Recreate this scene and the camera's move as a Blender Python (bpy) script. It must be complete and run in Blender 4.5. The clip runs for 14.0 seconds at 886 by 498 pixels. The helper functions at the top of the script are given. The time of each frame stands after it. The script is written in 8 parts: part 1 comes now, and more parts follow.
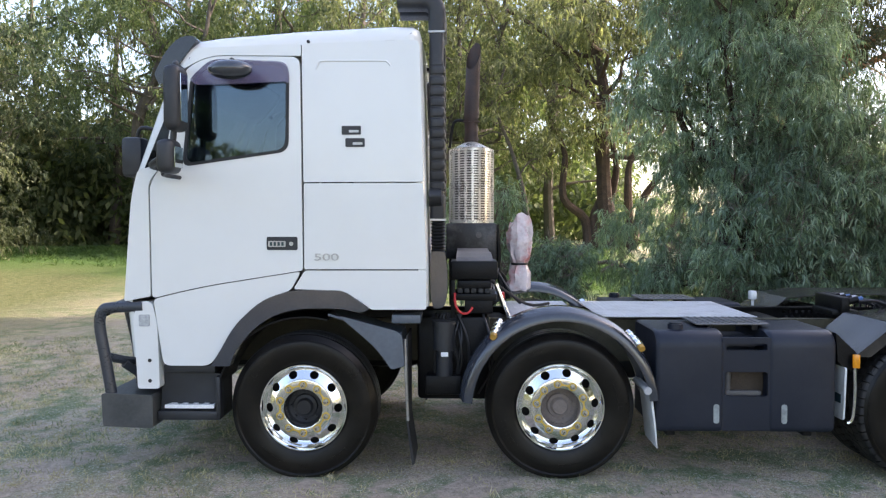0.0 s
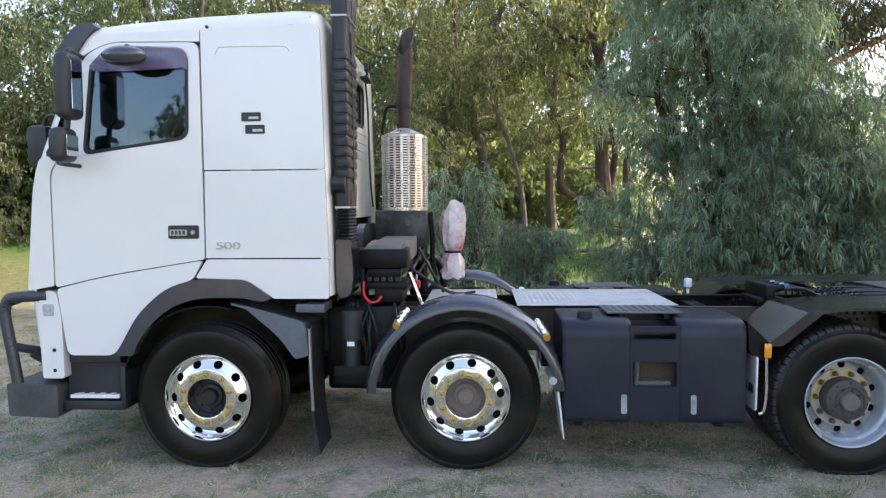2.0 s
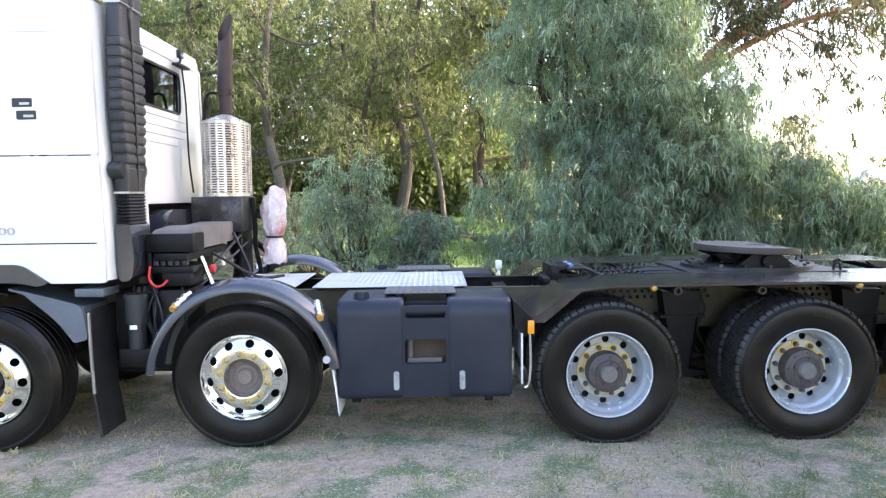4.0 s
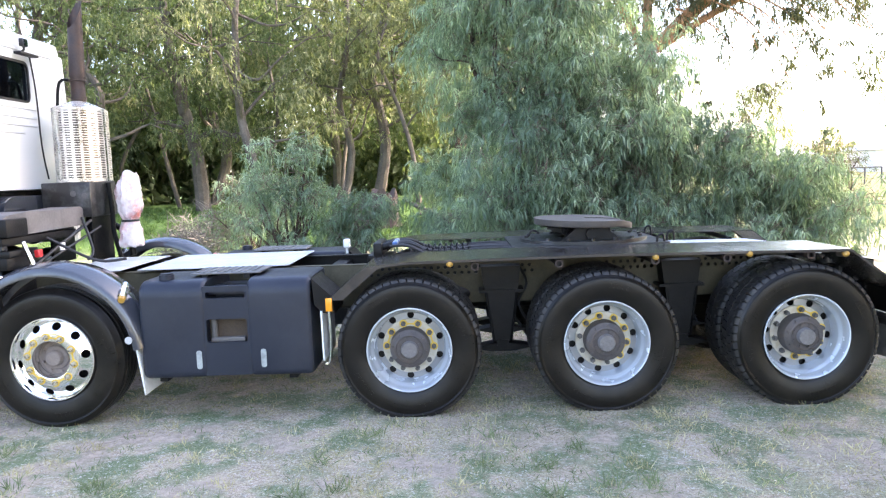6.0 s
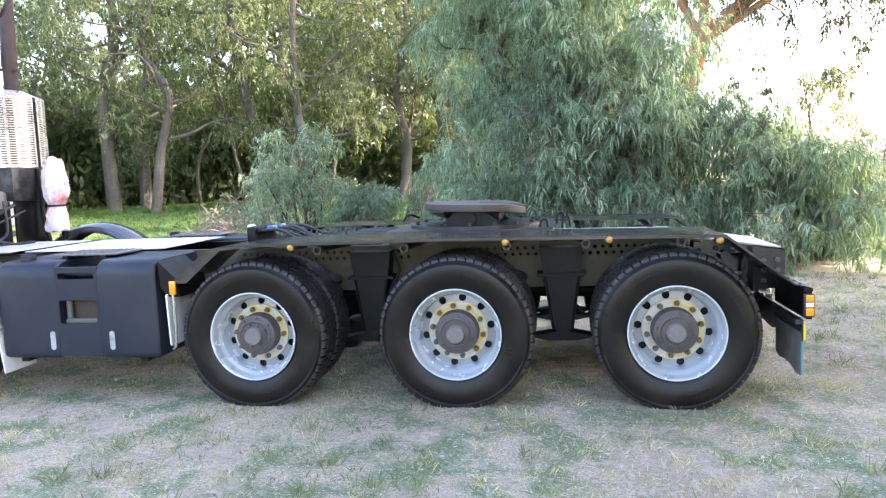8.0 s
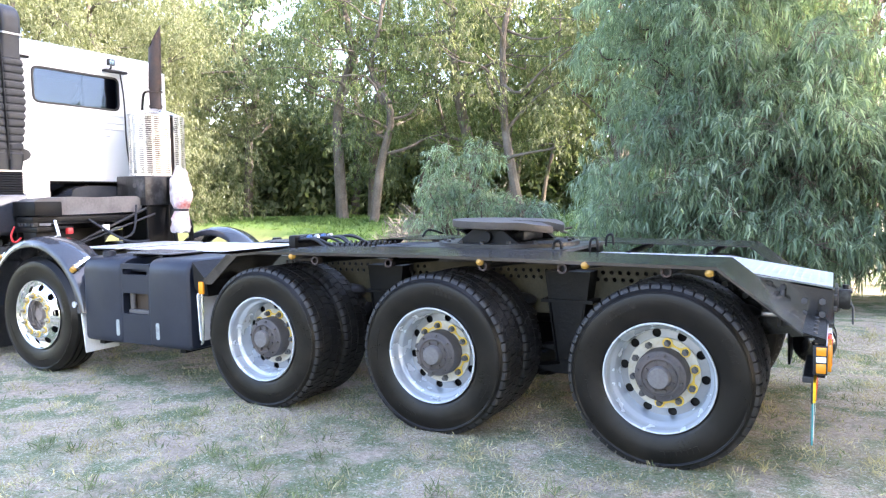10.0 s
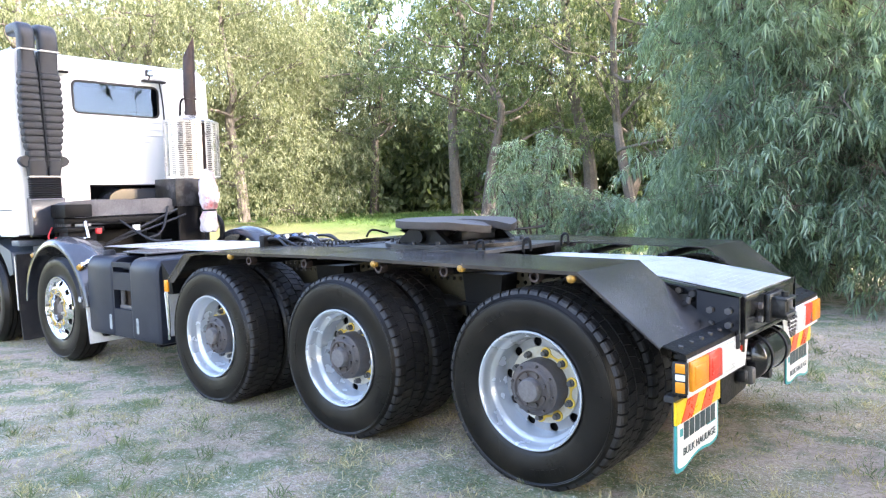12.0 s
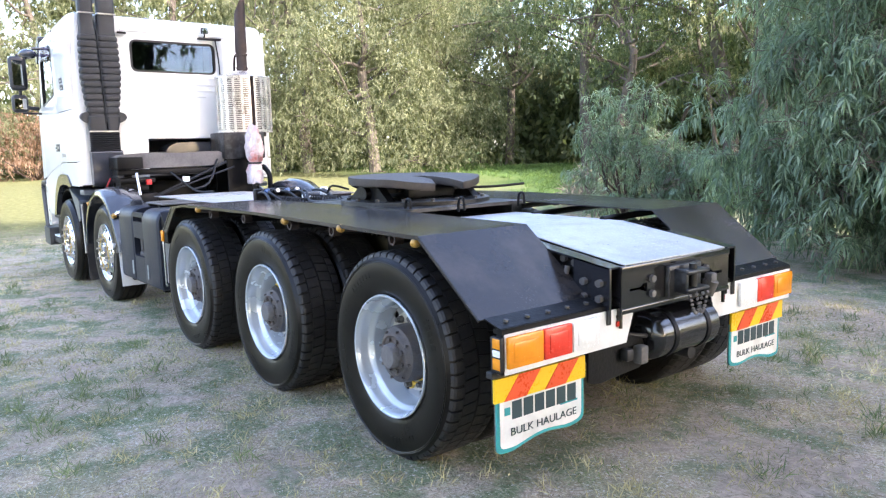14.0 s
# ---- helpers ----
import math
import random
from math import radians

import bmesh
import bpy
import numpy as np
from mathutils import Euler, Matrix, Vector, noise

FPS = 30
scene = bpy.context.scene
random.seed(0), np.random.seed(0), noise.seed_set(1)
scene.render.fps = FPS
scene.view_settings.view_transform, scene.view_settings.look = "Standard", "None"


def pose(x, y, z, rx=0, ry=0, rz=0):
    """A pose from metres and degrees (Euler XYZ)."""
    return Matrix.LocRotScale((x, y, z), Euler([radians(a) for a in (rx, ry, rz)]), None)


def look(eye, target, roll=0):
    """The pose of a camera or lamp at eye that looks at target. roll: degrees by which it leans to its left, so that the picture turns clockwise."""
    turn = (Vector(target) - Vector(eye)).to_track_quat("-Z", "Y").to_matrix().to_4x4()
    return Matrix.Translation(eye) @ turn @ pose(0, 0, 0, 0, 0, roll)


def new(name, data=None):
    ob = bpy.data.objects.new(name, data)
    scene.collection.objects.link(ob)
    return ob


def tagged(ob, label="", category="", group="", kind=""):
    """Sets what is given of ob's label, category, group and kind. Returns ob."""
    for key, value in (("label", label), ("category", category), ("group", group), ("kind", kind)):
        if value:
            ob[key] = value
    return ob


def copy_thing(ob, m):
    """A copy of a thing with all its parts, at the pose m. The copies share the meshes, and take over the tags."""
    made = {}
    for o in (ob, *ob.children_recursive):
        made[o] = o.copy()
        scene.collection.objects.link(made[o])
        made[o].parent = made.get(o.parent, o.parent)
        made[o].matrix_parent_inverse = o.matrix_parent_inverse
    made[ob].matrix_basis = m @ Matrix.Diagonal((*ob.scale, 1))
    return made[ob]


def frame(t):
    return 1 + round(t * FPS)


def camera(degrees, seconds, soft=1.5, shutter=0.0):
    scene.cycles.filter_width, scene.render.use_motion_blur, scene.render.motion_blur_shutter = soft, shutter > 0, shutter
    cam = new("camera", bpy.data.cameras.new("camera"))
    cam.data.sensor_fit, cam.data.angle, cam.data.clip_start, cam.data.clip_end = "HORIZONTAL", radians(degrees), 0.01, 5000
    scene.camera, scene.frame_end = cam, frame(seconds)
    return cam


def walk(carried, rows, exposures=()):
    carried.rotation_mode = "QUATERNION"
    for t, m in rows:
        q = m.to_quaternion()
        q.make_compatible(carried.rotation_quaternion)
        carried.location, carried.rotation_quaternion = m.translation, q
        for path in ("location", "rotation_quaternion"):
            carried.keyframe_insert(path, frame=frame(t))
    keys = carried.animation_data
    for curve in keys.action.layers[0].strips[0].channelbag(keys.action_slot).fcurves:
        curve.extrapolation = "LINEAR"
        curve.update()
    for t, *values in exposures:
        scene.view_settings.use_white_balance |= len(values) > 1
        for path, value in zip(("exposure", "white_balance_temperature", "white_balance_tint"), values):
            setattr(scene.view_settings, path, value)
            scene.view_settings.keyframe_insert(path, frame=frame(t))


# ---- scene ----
cam = camera(62.0, 14.0, soft=1.25)
PATH = [
    (0, (1.09, -5.02, 1.79), (1.035, -3.022, 1.712), -0.1),
    (0.5, (1.254, -4.991, 1.784), (1.124, -2.996, 1.72), 0.4),
    (1, (1.395, -4.897, 1.786), (1.266, -2.902, 1.711), 0.9),
    (1.5, (1.628, -4.887, 1.79), (1.51, -2.893, 1.694), -0.0),
    (2, (1.852, -4.904, 1.784), (1.749, -2.909, 1.673), -0.4),
    (2.5, (2.034, -4.837, 1.803), (2.078, -2.842, 1.664), 0.2),
    (2.7, (2.123, -4.819, 1.792), (2.222, -2.826, 1.653), -0.1),
    (4.8, (3.689, -5.131, 1.739), (3.672, -3.137, 1.584), -1.0),
    (5, (3.822, -5.1, 1.75), (3.838, -3.109, 1.561), -1.2),
    (5.5, (4.161, -5.086, 1.723), (4.185, -3.095, 1.531), -1.4),
    (6, (4.591, -5.078, 1.711), (4.557, -3.088, 1.51), -2.1),
    (6.5, (5.018, -4.976, 1.637), (5.047, -2.982, 1.482), -0.5),
    (7, (5.469, -4.913, 1.596), (5.48, -2.92, 1.429), -1.8),
    (7.5, (5.876, -4.851, 1.582), (5.693, -2.868, 1.395), -2.1),
    (7.7, (6.042, -4.776, 1.556), (5.806, -2.8, 1.363), -2.2),
    (9.8, (7.646, -4.053, 1.456), (6.772, -2.259, 1.318), -0.8),
    (10, (7.799, -3.982, 1.471), (6.861, -2.221, 1.336), -0.8),
    (10.5, (8.091, -3.733, 1.445), (7.042, -2.034, 1.317), -1.0),
    (11, (8.412, -3.499, 1.474), (7.287, -1.85, 1.342), -1.4),
    (11.5, (8.716, -3.326, 1.5), (7.502, -1.742, 1.367), -1.7),
    (12, (8.958, -3.058, 1.471), (7.684, -1.522, 1.33), -1.6),
    (12.5, (9.2, -2.815, 1.473), (7.87, -1.333, 1.292), -1.8),
    (13, (9.504, -2.557, 1.495), (8.09, -1.164, 1.249), -2.1),
    (13.5, (9.672, -2.252, 1.473), (8.197, -0.927, 1.21), -1.2),
    (14, (9.869, -1.942, 1.475), (8.302, -0.728, 1.212), -1.5),
]
walk(cam, [(t, look(eye, target, roll)) for t, eye, target, roll in PATH], [(0.0, 2.05, 7150, 19), (1.5, 2.02, 7150, 19), (2.7, 2.42, 7050, 21), (5.0, 3.12, 6920, 21), (7.5, 3.36, 6900, 21), (11.0, 3.53, 6680, 21), (14.0, 3.01, 6640, 21)])

# ---- daylight ----
SUN_FROM = Vector((0.93, 0.12, 0.56)).normalized()
world = bpy.data.worlds.new("sky")
scene.world = world
world.use_nodes = True
wn = world.node_tree.nodes
sky = wn.new("ShaderNodeTexSky")
sky.sky_type = "NISHITA"
sky.sun_disc = False
sky.sun_elevation = math.asin(SUN_FROM.z)
sky.sun_rotation = math.atan2(SUN_FROM.x, SUN_FROM.y)
sky.air_density, sky.dust_density, sky.ozone_density = 1.0, 1.9, 1.0
wn["Background"].inputs["Strength"].default_value = 0.15
world.node_tree.links.new(sky.outputs["Color"], wn["Background"].inputs["Color"])
sun = new("sun", bpy.data.lights.new("sun", "SUN"))
sun.data.energy, sun.data.angle, sun.data.color = 2.7, radians(0.7), (1.0, 0.93, 0.82)
sun.matrix_world = look(SUN_FROM * 60, (0, 0, 0))


# ---- materials ----
def material(name, col, rough=0.5, metal=0.0, var=0.12, scale=6.0, bump=0.0, bump_scale=80.0, spec=0.5, coat=0.0,
             dirt=None, dirt_amount=0.0, dirt_scale=3.0, rough_var=0.1, coords="Object"):
    """A painted, metal, plastic or rubber surface: colour and gloss vary at two scales, with optional stains and fine relief."""
    m = bpy.data.materials.new(name)
    m.use_nodes = True
    n, link = m.node_tree.nodes, m.node_tree.links.new
    b = n["Principled BSDF"]
    b.inputs["Metallic"].default_value, b.inputs["Specular IOR Level"].default_value = metal, spec
    b.inputs["Coat Weight"].default_value, b.inputs["Coat Roughness"].default_value = coat, 0.08
    tc = n.new("ShaderNodeTexCoord")
    big, fine = n.new("ShaderNodeTexNoise"), n.new("ShaderNodeTexNoise")
    big.inputs["Scale"].default_value, big.inputs["Detail"].default_value = scale, 6
    fine.inputs["Scale"].default_value, fine.inputs["Detail"].default_value = bump_scale, 4
    for k in (big, fine):
        link(tc.outputs[coords], k.inputs["Vector"])
    mix = n.new("ShaderNodeMix")
    mix.data_type = "RGBA"
    lo, hi = [max(0, c * (1 - var)) for c in col], [min(1, c * (1 + var)) for c in col]
    mix.inputs[6].default_value, mix.inputs[7].default_value = (*lo, 1), (*hi, 1)
    blend = n.new("ShaderNodeMath")
    blend.operation = "MULTIPLY_ADD"
    link(fine.outputs["Fac"], blend.inputs[0])
    blend.inputs[1].default_value = 0.5
    half = n.new("ShaderNodeMath")
    half.operation = "MULTIPLY"
    half.inputs[1].default_value = 0.5
    link(big.outputs["Fac"], half.inputs[0])
    link(half.outputs[0], blend.inputs[2])
    stretch = n.new("ShaderNodeMapRange")
    stretch.inputs[1].default_value, stretch.inputs[2].default_value = 0.3, 0.7
    link(blend.outputs[0], stretch.inputs[0])
    link(stretch.outputs[0], mix.inputs[0])
    out = mix.outputs[2]
    if dirt:
        d = n.new("ShaderNodeTexNoise")
        d.inputs["Scale"].default_value, d.inputs["Detail"].default_value, d.inputs["Roughness"].default_value = dirt_scale, 8, 0.65
        link(tc.outputs[coords], d.inputs["Vector"])
        r = n.new("ShaderNodeMapRange")
        r.inputs[1].default_value, r.inputs[2].default_value, r.inputs[4].default_value = 0.48, 0.72, dirt_amount
        link(d.outputs["Fac"], r.inputs[0])
        dm = n.new("ShaderNodeMix")
        dm.data_type = "RGBA"
        dm.inputs[7].default_value = (*dirt, 1)
        link(r.outputs[0], dm.inputs[0])
        link(out, dm.inputs[6])
        out = dm.outputs[2]
    link(out, b.inputs["Base Color"])
    rr = n.new("ShaderNodeMapRange")
    rr.inputs[3].default_value, rr.inputs[4].default_value = max(0.02, rough - rough_var), min(1, rough + rough_var)
    link(stretch.outputs[0], rr.inputs[0])
    link(rr.outputs[0], b.inputs["Roughness"])
    if bump:
        bp = n.new("ShaderNodeBump")
        bp.inputs["Strength"].default_value, bp.inputs["Distance"].default_value = bump, 0.01
        link(fine.outputs["Fac"], bp.inputs["Height"])
        link(bp.outputs["Normal"], b.inputs["Normal"])
    return m


def leaf_material(name, dark, light, pale, glow=0.35, rough=0.62):
    """Leaves that let light through; each leaf has its own tone."""
    m = bpy.data.materials.new(name)
    m.use_nodes = True
    n, link = m.node_tree.nodes, m.node_tree.links.new
    b = n["Principled BSDF"]
    geo, tc, noise_big = n.new("ShaderNodeNewGeometry"), n.new("ShaderNodeTexCoord"), n.new("ShaderNodeTexNoise")
    noise_big.inputs["Scale"].default_value, noise_big.inputs["Detail"].default_value = 0.9, 3
    link(tc.outputs["Object"], noise_big.inputs["Vector"])
    add = n.new("ShaderNodeMath")
    add.operation = "MULTIPLY_ADD"
    add.inputs[1].default_value = 0.55
    link(geo.outputs["Random Per Island"], add.inputs[0])
    shift = n.new("ShaderNodeMapRange")
    shift.inputs[1].default_value, shift.inputs[2].default_value, shift.inputs[4].default_value = 0.3, 0.7, 0.45
    link(noise_big.outputs["Fac"], shift.inputs[0])
    link(shift.outputs[0], add.inputs[2])
    ramp = n.new("ShaderNodeValToRGB")
    e = ramp.color_ramp.elements
    e[0].position, e[0].color = 0.1, (*dark, 1)
    e[1].position, e[1].color = 0.62, (*light, 1)
    p = e.new(0.97)
    p.color = (*pale, 1)
    link(add.outputs[0], ramp.inputs[0])
    link(ramp.outputs[0], b.inputs["Base Color"])
    b.inputs["Roughness"].default_value, b.inputs["Specular IOR Level"].default_value = rough, 0.25
    tr, ms = n.new("ShaderNodeBsdfTranslucent"), n.new("ShaderNodeMixShader")
    warm = n.new("ShaderNodeMix")
    warm.data_type, warm.blend_type = "RGBA", "MULTIPLY"
    warm.inputs[0].default_value = 1
    warm.inputs[7].default_value = (1.4, 1.5, 0.8, 1)
    link(ramp.outputs[0], warm.inputs[6])
    link(warm.outputs[2], tr.inputs["Color"])
    ms.inputs[0].default_value = glow
    link(b.outputs[0], ms.inputs[1])
    link(tr.outputs[0], ms.inputs[2])
    link(ms.outputs[0], n["Material Output"].inputs["Surface"])
    return m


def ground_material():
    """Worn dry turf: bare grey earth, straw and patches of green, with litter and small stones in the relief."""
    m = bpy.data.materials.new("dry_turf")
    m.use_nodes = True
    n, link = m.node_tree.nodes, m.node_tree.links.new
    b = n["Principled BSDF"]
    tc = n.new("ShaderNodeTexCoord")

    def noise_at(scale, detail, rough=0.6):
        k = n.new("ShaderNodeTexNoise")
        k.inputs["Scale"].default_value, k.inputs["Detail"].default_value, k.inputs["Roughness"].default_value = scale, detail, rough
        link(tc.outputs["Object"], k.inputs["Vector"])
        return k.outputs["Fac"]

    def ramp(fac, *stops):
        r = n.new("ShaderNodeValToRGB")
        e = r.color_ramp.elements
        while len(e) < len(stops):
            e.new(0.5)
        for k, (pos, col) in zip(e, stops):
            k.position, k.color = pos, (*col, 1)
        link(fac, r.inputs[0])
        return r.outputs[0]

    def blend(fac, a, c, mode="MIX"):
        k = n.new("ShaderNodeMix")
        k.data_type, k.blend_type = "RGBA", mode
        link(fac, k.inputs[0])
        link(a, k.inputs[6])
        link(c, k.inputs[7])
        return k.outputs[2]

    def mask(fac, lo, hi):
        r = n.new("ShaderNodeMapRange")
        r.inputs[1].default_value, r.inputs[2].default_value = lo, hi
        link(fac, r.inputs[0])
        return r.outputs[0]

    fine, mid, wide = noise_at(70, 7, 0.75), noise_at(9, 6), noise_at(0.55, 4)
    earth = ramp(fine, (0.34, (0.29, 0.24, 0.18)), (0.5, (0.60, 0.49, 0.385)), (0.66, (0.84, 0.73, 0.60)))
    straw = ramp(fine, (0.34, (0.33, 0.28, 0.18)), (0.52, (0.61, 0.535, 0.36)), (0.68, (0.83, 0.77, 0.58)))
    green = ramp(fine, (0.34, (0.11, 0.15, 0.078)), (0.52, (0.24, 0.30, 0.17)), (0.68, (0.43, 0.49, 0.31)))
    base = blend(mask(mid, 0.42, 0.6), earth, straw)
    clod = noise_at(26, 6, 0.7)
    base = blend(mask(clod, 0.48, 0.28), base, ramp(fine, (0.3, (0.15, 0.135, 0.11)), (0.7, (0.40, 0.37, 0.31))))
    fleck = noise_at(48, 8, 0.8)
    pale, deep = n.new("ShaderNodeRGB"), n.new("ShaderNodeRGB")
    pale.outputs[0].default_value, deep.outputs[0].default_value = (0.80, 0.77, 0.69, 1), (0.11, 0.10, 0.08, 1)
    patch = n.new("ShaderNodeMath")
    patch.operation = "MULTIPLY"
    link(mask(wide, 0.38, 0.50), patch.inputs[0])
    link(mask(noise_at(3.1, 6), 0.43, 0.56), patch.inputs[1])
    base = blend(patch.outputs[0], base, green)
    base = blend(mask(fleck, 0.555, 0.60), base, pale.outputs[0])
    base = blend(mask(fleck, 0.40, 0.345), base, deep.outputs[0])
    bare = ramp(noise_at(22, 7, 0.65), (0.3, (0.36, 0.31, 0.25)), (0.5, (0.58, 0.48, 0.39)), (0.7, (0.74, 0.63, 0.525)))
    base = blend(mask(noise_at(1.25, 6, 0.62), 0.53, 0.60), base, bare)
    # lush grass in the damp strip under the trees, worn away towards the open ground
    sep, run = n.new("ShaderNodeSeparateXYZ"), n.new("ShaderNodeMath")
    link(tc.outputs["Object"], sep.inputs[0])
    run.operation = "MULTIPLY_ADD"
    link(wide, run.inputs[0])
    run.inputs[1].default_value = 5.0
    link(sep.outputs["Y"], run.inputs[2])
    lush = ramp(fine, (0.3, (0.045, 0.085, 0.022)), (0.55, (0.09, 0.16, 0.045)), (0.8, (0.17, 0.26, 0.085)))
    back = n.new("ShaderNodeMath")
    back.operation = "MULTIPLY_ADD"
    link(mask(sep.outputs["X"], -3.0, -9.0), back.inputs[0])
    back.inputs[1].default_value = -4.5
    link(run.outputs[0], back.inputs[2])
    strip = mask(back.outputs[0], 11.0, 14.5)
    side = mask(sep.outputs["X"], 8.0, 5.5)
    both = n.new("ShaderNodeMath")
    both.operation = "MULTIPLY"
    link(strip, both.inputs[0])
    link(side, both.inputs[1])
    # mown lawn across the field
    lawn = ramp(mid, (0.3, (0.10, 0.115, 0.045)), (0.6, (0.17, 0.175, 0.08)), (0.8, (0.25, 0.24, 0.12)))
    field = n.new("ShaderNodeMath")
    field.operation = "MULTIPLY"
    link(mask(sep.outputs["Y"], 8.0, 14.0), field.inputs[0])
    link(mask(sep.outputs["X"], 10.0, 12.5), field.inputs[1])
    base = blend(field.outputs[0], base, lawn)
    base = blend(mask(sep.outputs["X"], -3.0, -8.0), base, lawn)
    base = blend(both.outputs[0], base, lush)
    link(base, b.inputs["Base Color"])
    b.inputs["Roughness"].default_value, b.inputs["Specular IOR Level"].default_value = 0.95, 0.15
    hgt = n.new("ShaderNodeMath")
    hgt.operation = "ADD"
    link(fine, hgt.inputs[0])
    link(mid, hgt.inputs[1])
    bp = n.new("ShaderNodeBump")
    bp.inputs["Strength"].default_value, bp.inputs["Distance"].default_value = 0.9, 0.03
    lump = n.new("ShaderNodeMath")
    lump.operation = "MULTIPLY_ADD"
    lump.inputs[1].default_value = 1.2
    link(clod, lump.inputs[0])
    link(hgt.outputs[0], lump.inputs[2])
    link(lump.outputs[0], bp.inputs["Height"])
    link(bp.outputs["Normal"], b.inputs["Normal"])
    return m


def glass_material(name, tint=(0.6, 0.7, 0.72), rough=0.02):
    m = bpy.data.materials.new(name)
    m.use_nodes = True
    b = m.node_tree.nodes["Principled BSDF"]
    b.inputs["Base Color"].default_value, b.inputs["Roughness"].default_value = (*tint, 1), rough
    b.inputs["Transmission Weight"].default_value, b.inputs["IOR"].default_value = 1.0, 1.6
    return m


WHITE = material("white_cab_paint", (0.74, 0.75, 0.73), 0.22, var=0.015, scale=1.5, bump_scale=5, rough_var=0.03, coat=0.4, dirt=(0.66, 0.64, 0.60), dirt_amount=0.15, dirt_scale=1.6)
BLACK = material("black_plastic", (0.018, 0.020, 0.024), 0.45, var=0.3, scale=5, bump=0.15, bump_scale=400, dirt=(0.07, 0.068, 0.065), dirt_amount=0.3, dirt_scale=2.5)
CHASSIS = material("black_chassis_paint", (0.0040, 0.0040, 0.0044), 0.46, var=0.35, scale=9, bump=0.2, bump_scale=60, spec=0.22, dirt=(0.03, 0.026, 0.022), dirt_amount=0.2, dirt_scale=5)
GUARD = material("charcoal_guard_plastic", (0.036, 0.041, 0.052), 0.15, var=0.15, scale=4, bump=0.02, bump_scale=60, coat=0.6, rough_var=0.05, dirt=(0.10, 0.10, 0.10), dirt_amount=0.2, dirt_scale=2.2)
TANK = material("dark_tank_plastic", (0.012, 0.016, 0.027), 0.42, var=0.15, scale=3, bump=0.06, bump_scale=120, spec=0.36, dirt=(0.06, 0.062, 0.07), dirt_amount=0.25, dirt_scale=1.8)
PLATE = material("dark_painted_steel_plate", (0.024, 0.022, 0.022), 0.20, var=0.2, scale=3, bump=0.04, bump_scale=120, spec=0.46, dirt=(0.115, 0.098, 0.082), dirt_amount=0.5, dirt_scale=2.2)
RUBBER = material("tyre_rubber", (0.0060, 0.0050, 0.0042), 0.34, var=0.25, scale=6, bump=0.05, bump_scale=140, spec=0.28, dirt=(0.024, 0.019, 0.013), dirt_amount=0.5, dirt_scale=3.5)
TREAD = material("tread_rubber", (0.012, 0.0115, 0.012), 0.55, var=0.3, scale=20, bump=0.25, bump_scale=160, dirt=(0.06, 0.05, 0.04), dirt_amount=0.5, dirt_scale=9)
CHROME = material("polished_alloy", (0.86, 0.87, 0.88), 0.09, metal=1.0, var=0.04, scale=10, rough_var=0.05)
SILVER = material("silver_wheel_paint", (0.60, 0.66, 0.72), 0.26, metal=0.5, var=0.03, scale=3, coat=0.3, rough_var=0.03, bump_scale=12, dirt=(0.50, 0.49, 0.47), dirt_amount=0.12, dirt_scale=2)
FLANGE = material("stained_cream_flange", (0.50, 0.47, 0.40), 0.4, metal=0.3, var=0.15, scale=12, bump_scale=30, dirt=(0.34, 0.24, 0.10), dirt_amount=0.6, dirt_scale=14)
# disc tone holds the shade of the deep recess as well as brake dust
DISC = material("dusty_shaded_silver_disc", (0.27, 0.275, 0.28), 0.38, metal=0.35, var=0.08, scale=5, rough_var=0.05, bump_scale=20, dirt=(0.24, 0.22, 0.20), dirt_amount=0.5, dirt_scale=4)
STEEL = material("bare_steel", (0.45, 0.45, 0.45), 0.35, metal=0.9, var=0.2, scale=15, bump=0.1)
ALU = material("chequer_aluminium", (0.66, 0.67, 0.68), 0.36, metal=0.35, var=0.16, scale=9, rough_var=0.10, dirt=(0.36, 0.35, 0.34), dirt_amount=0.6, dirt_scale=4)
HUB = material("grimy_hub_iron", (0.085, 0.074, 0.070), 0.6, metal=0.25, var=0.3, scale=18, bump=0.35, bump_scale=120, dirt=(0.12, 0.075, 0.045), dirt_amount=0.35, dirt_scale=12)
HUB_DUSTY = material("dusty_brown_hub", (0.20, 0.16, 0.135), 0.75, var=0.25, scale=12, bump=0.3, bump_scale=90, dirt=(0.08, 0.065, 0.055), dirt_amount=0.5, dirt_scale=8)
YELLOW = material("yellow_nut_indicator", (0.66, 0.43, 0.06), 0.5, var=0.2, scale=30, dirt=(0.40, 0.30, 0.10), dirt_amount=0.5, dirt_scale=20)
NUT = material("dull_zinc_nut", (0.46, 0.43, 0.38), 0.3, metal=0.8, var=0.25, scale=40)
AMBER = material("amber_lens", (0.85, 0.30, 0.015), 0.18, var=0.08, scale=20, spec=0.6)
OCHRE = material("faded_ochre_lens", (0.46, 0.25, 0.045), 0.4, var=0.2, scale=30, dirt=(0.20, 0.13, 0.06), dirt_amount=0.5, dirt_scale=25)
RED = material("red_lens", (0.78, 0.055, 0.03), 0.2, var=0.08, scale=20, spec=0.6)
CLEAR = material("white_lens", (0.82, 0.83, 0.82), 0.25, var=0.05, scale=20)
PANEL = material("white_tail_panel", (0.78, 0.78, 0.77), 0.4, var=0.05, scale=5, dirt=(0.5, 0.47, 0.42), dirt_amount=0.4, dirt_scale=5)
STEP = material("worn_grey_step", (0.15, 0.15, 0.155), 0.4, metal=0.3, var=0.25, scale=8, bump=0.1, bump_scale=90)
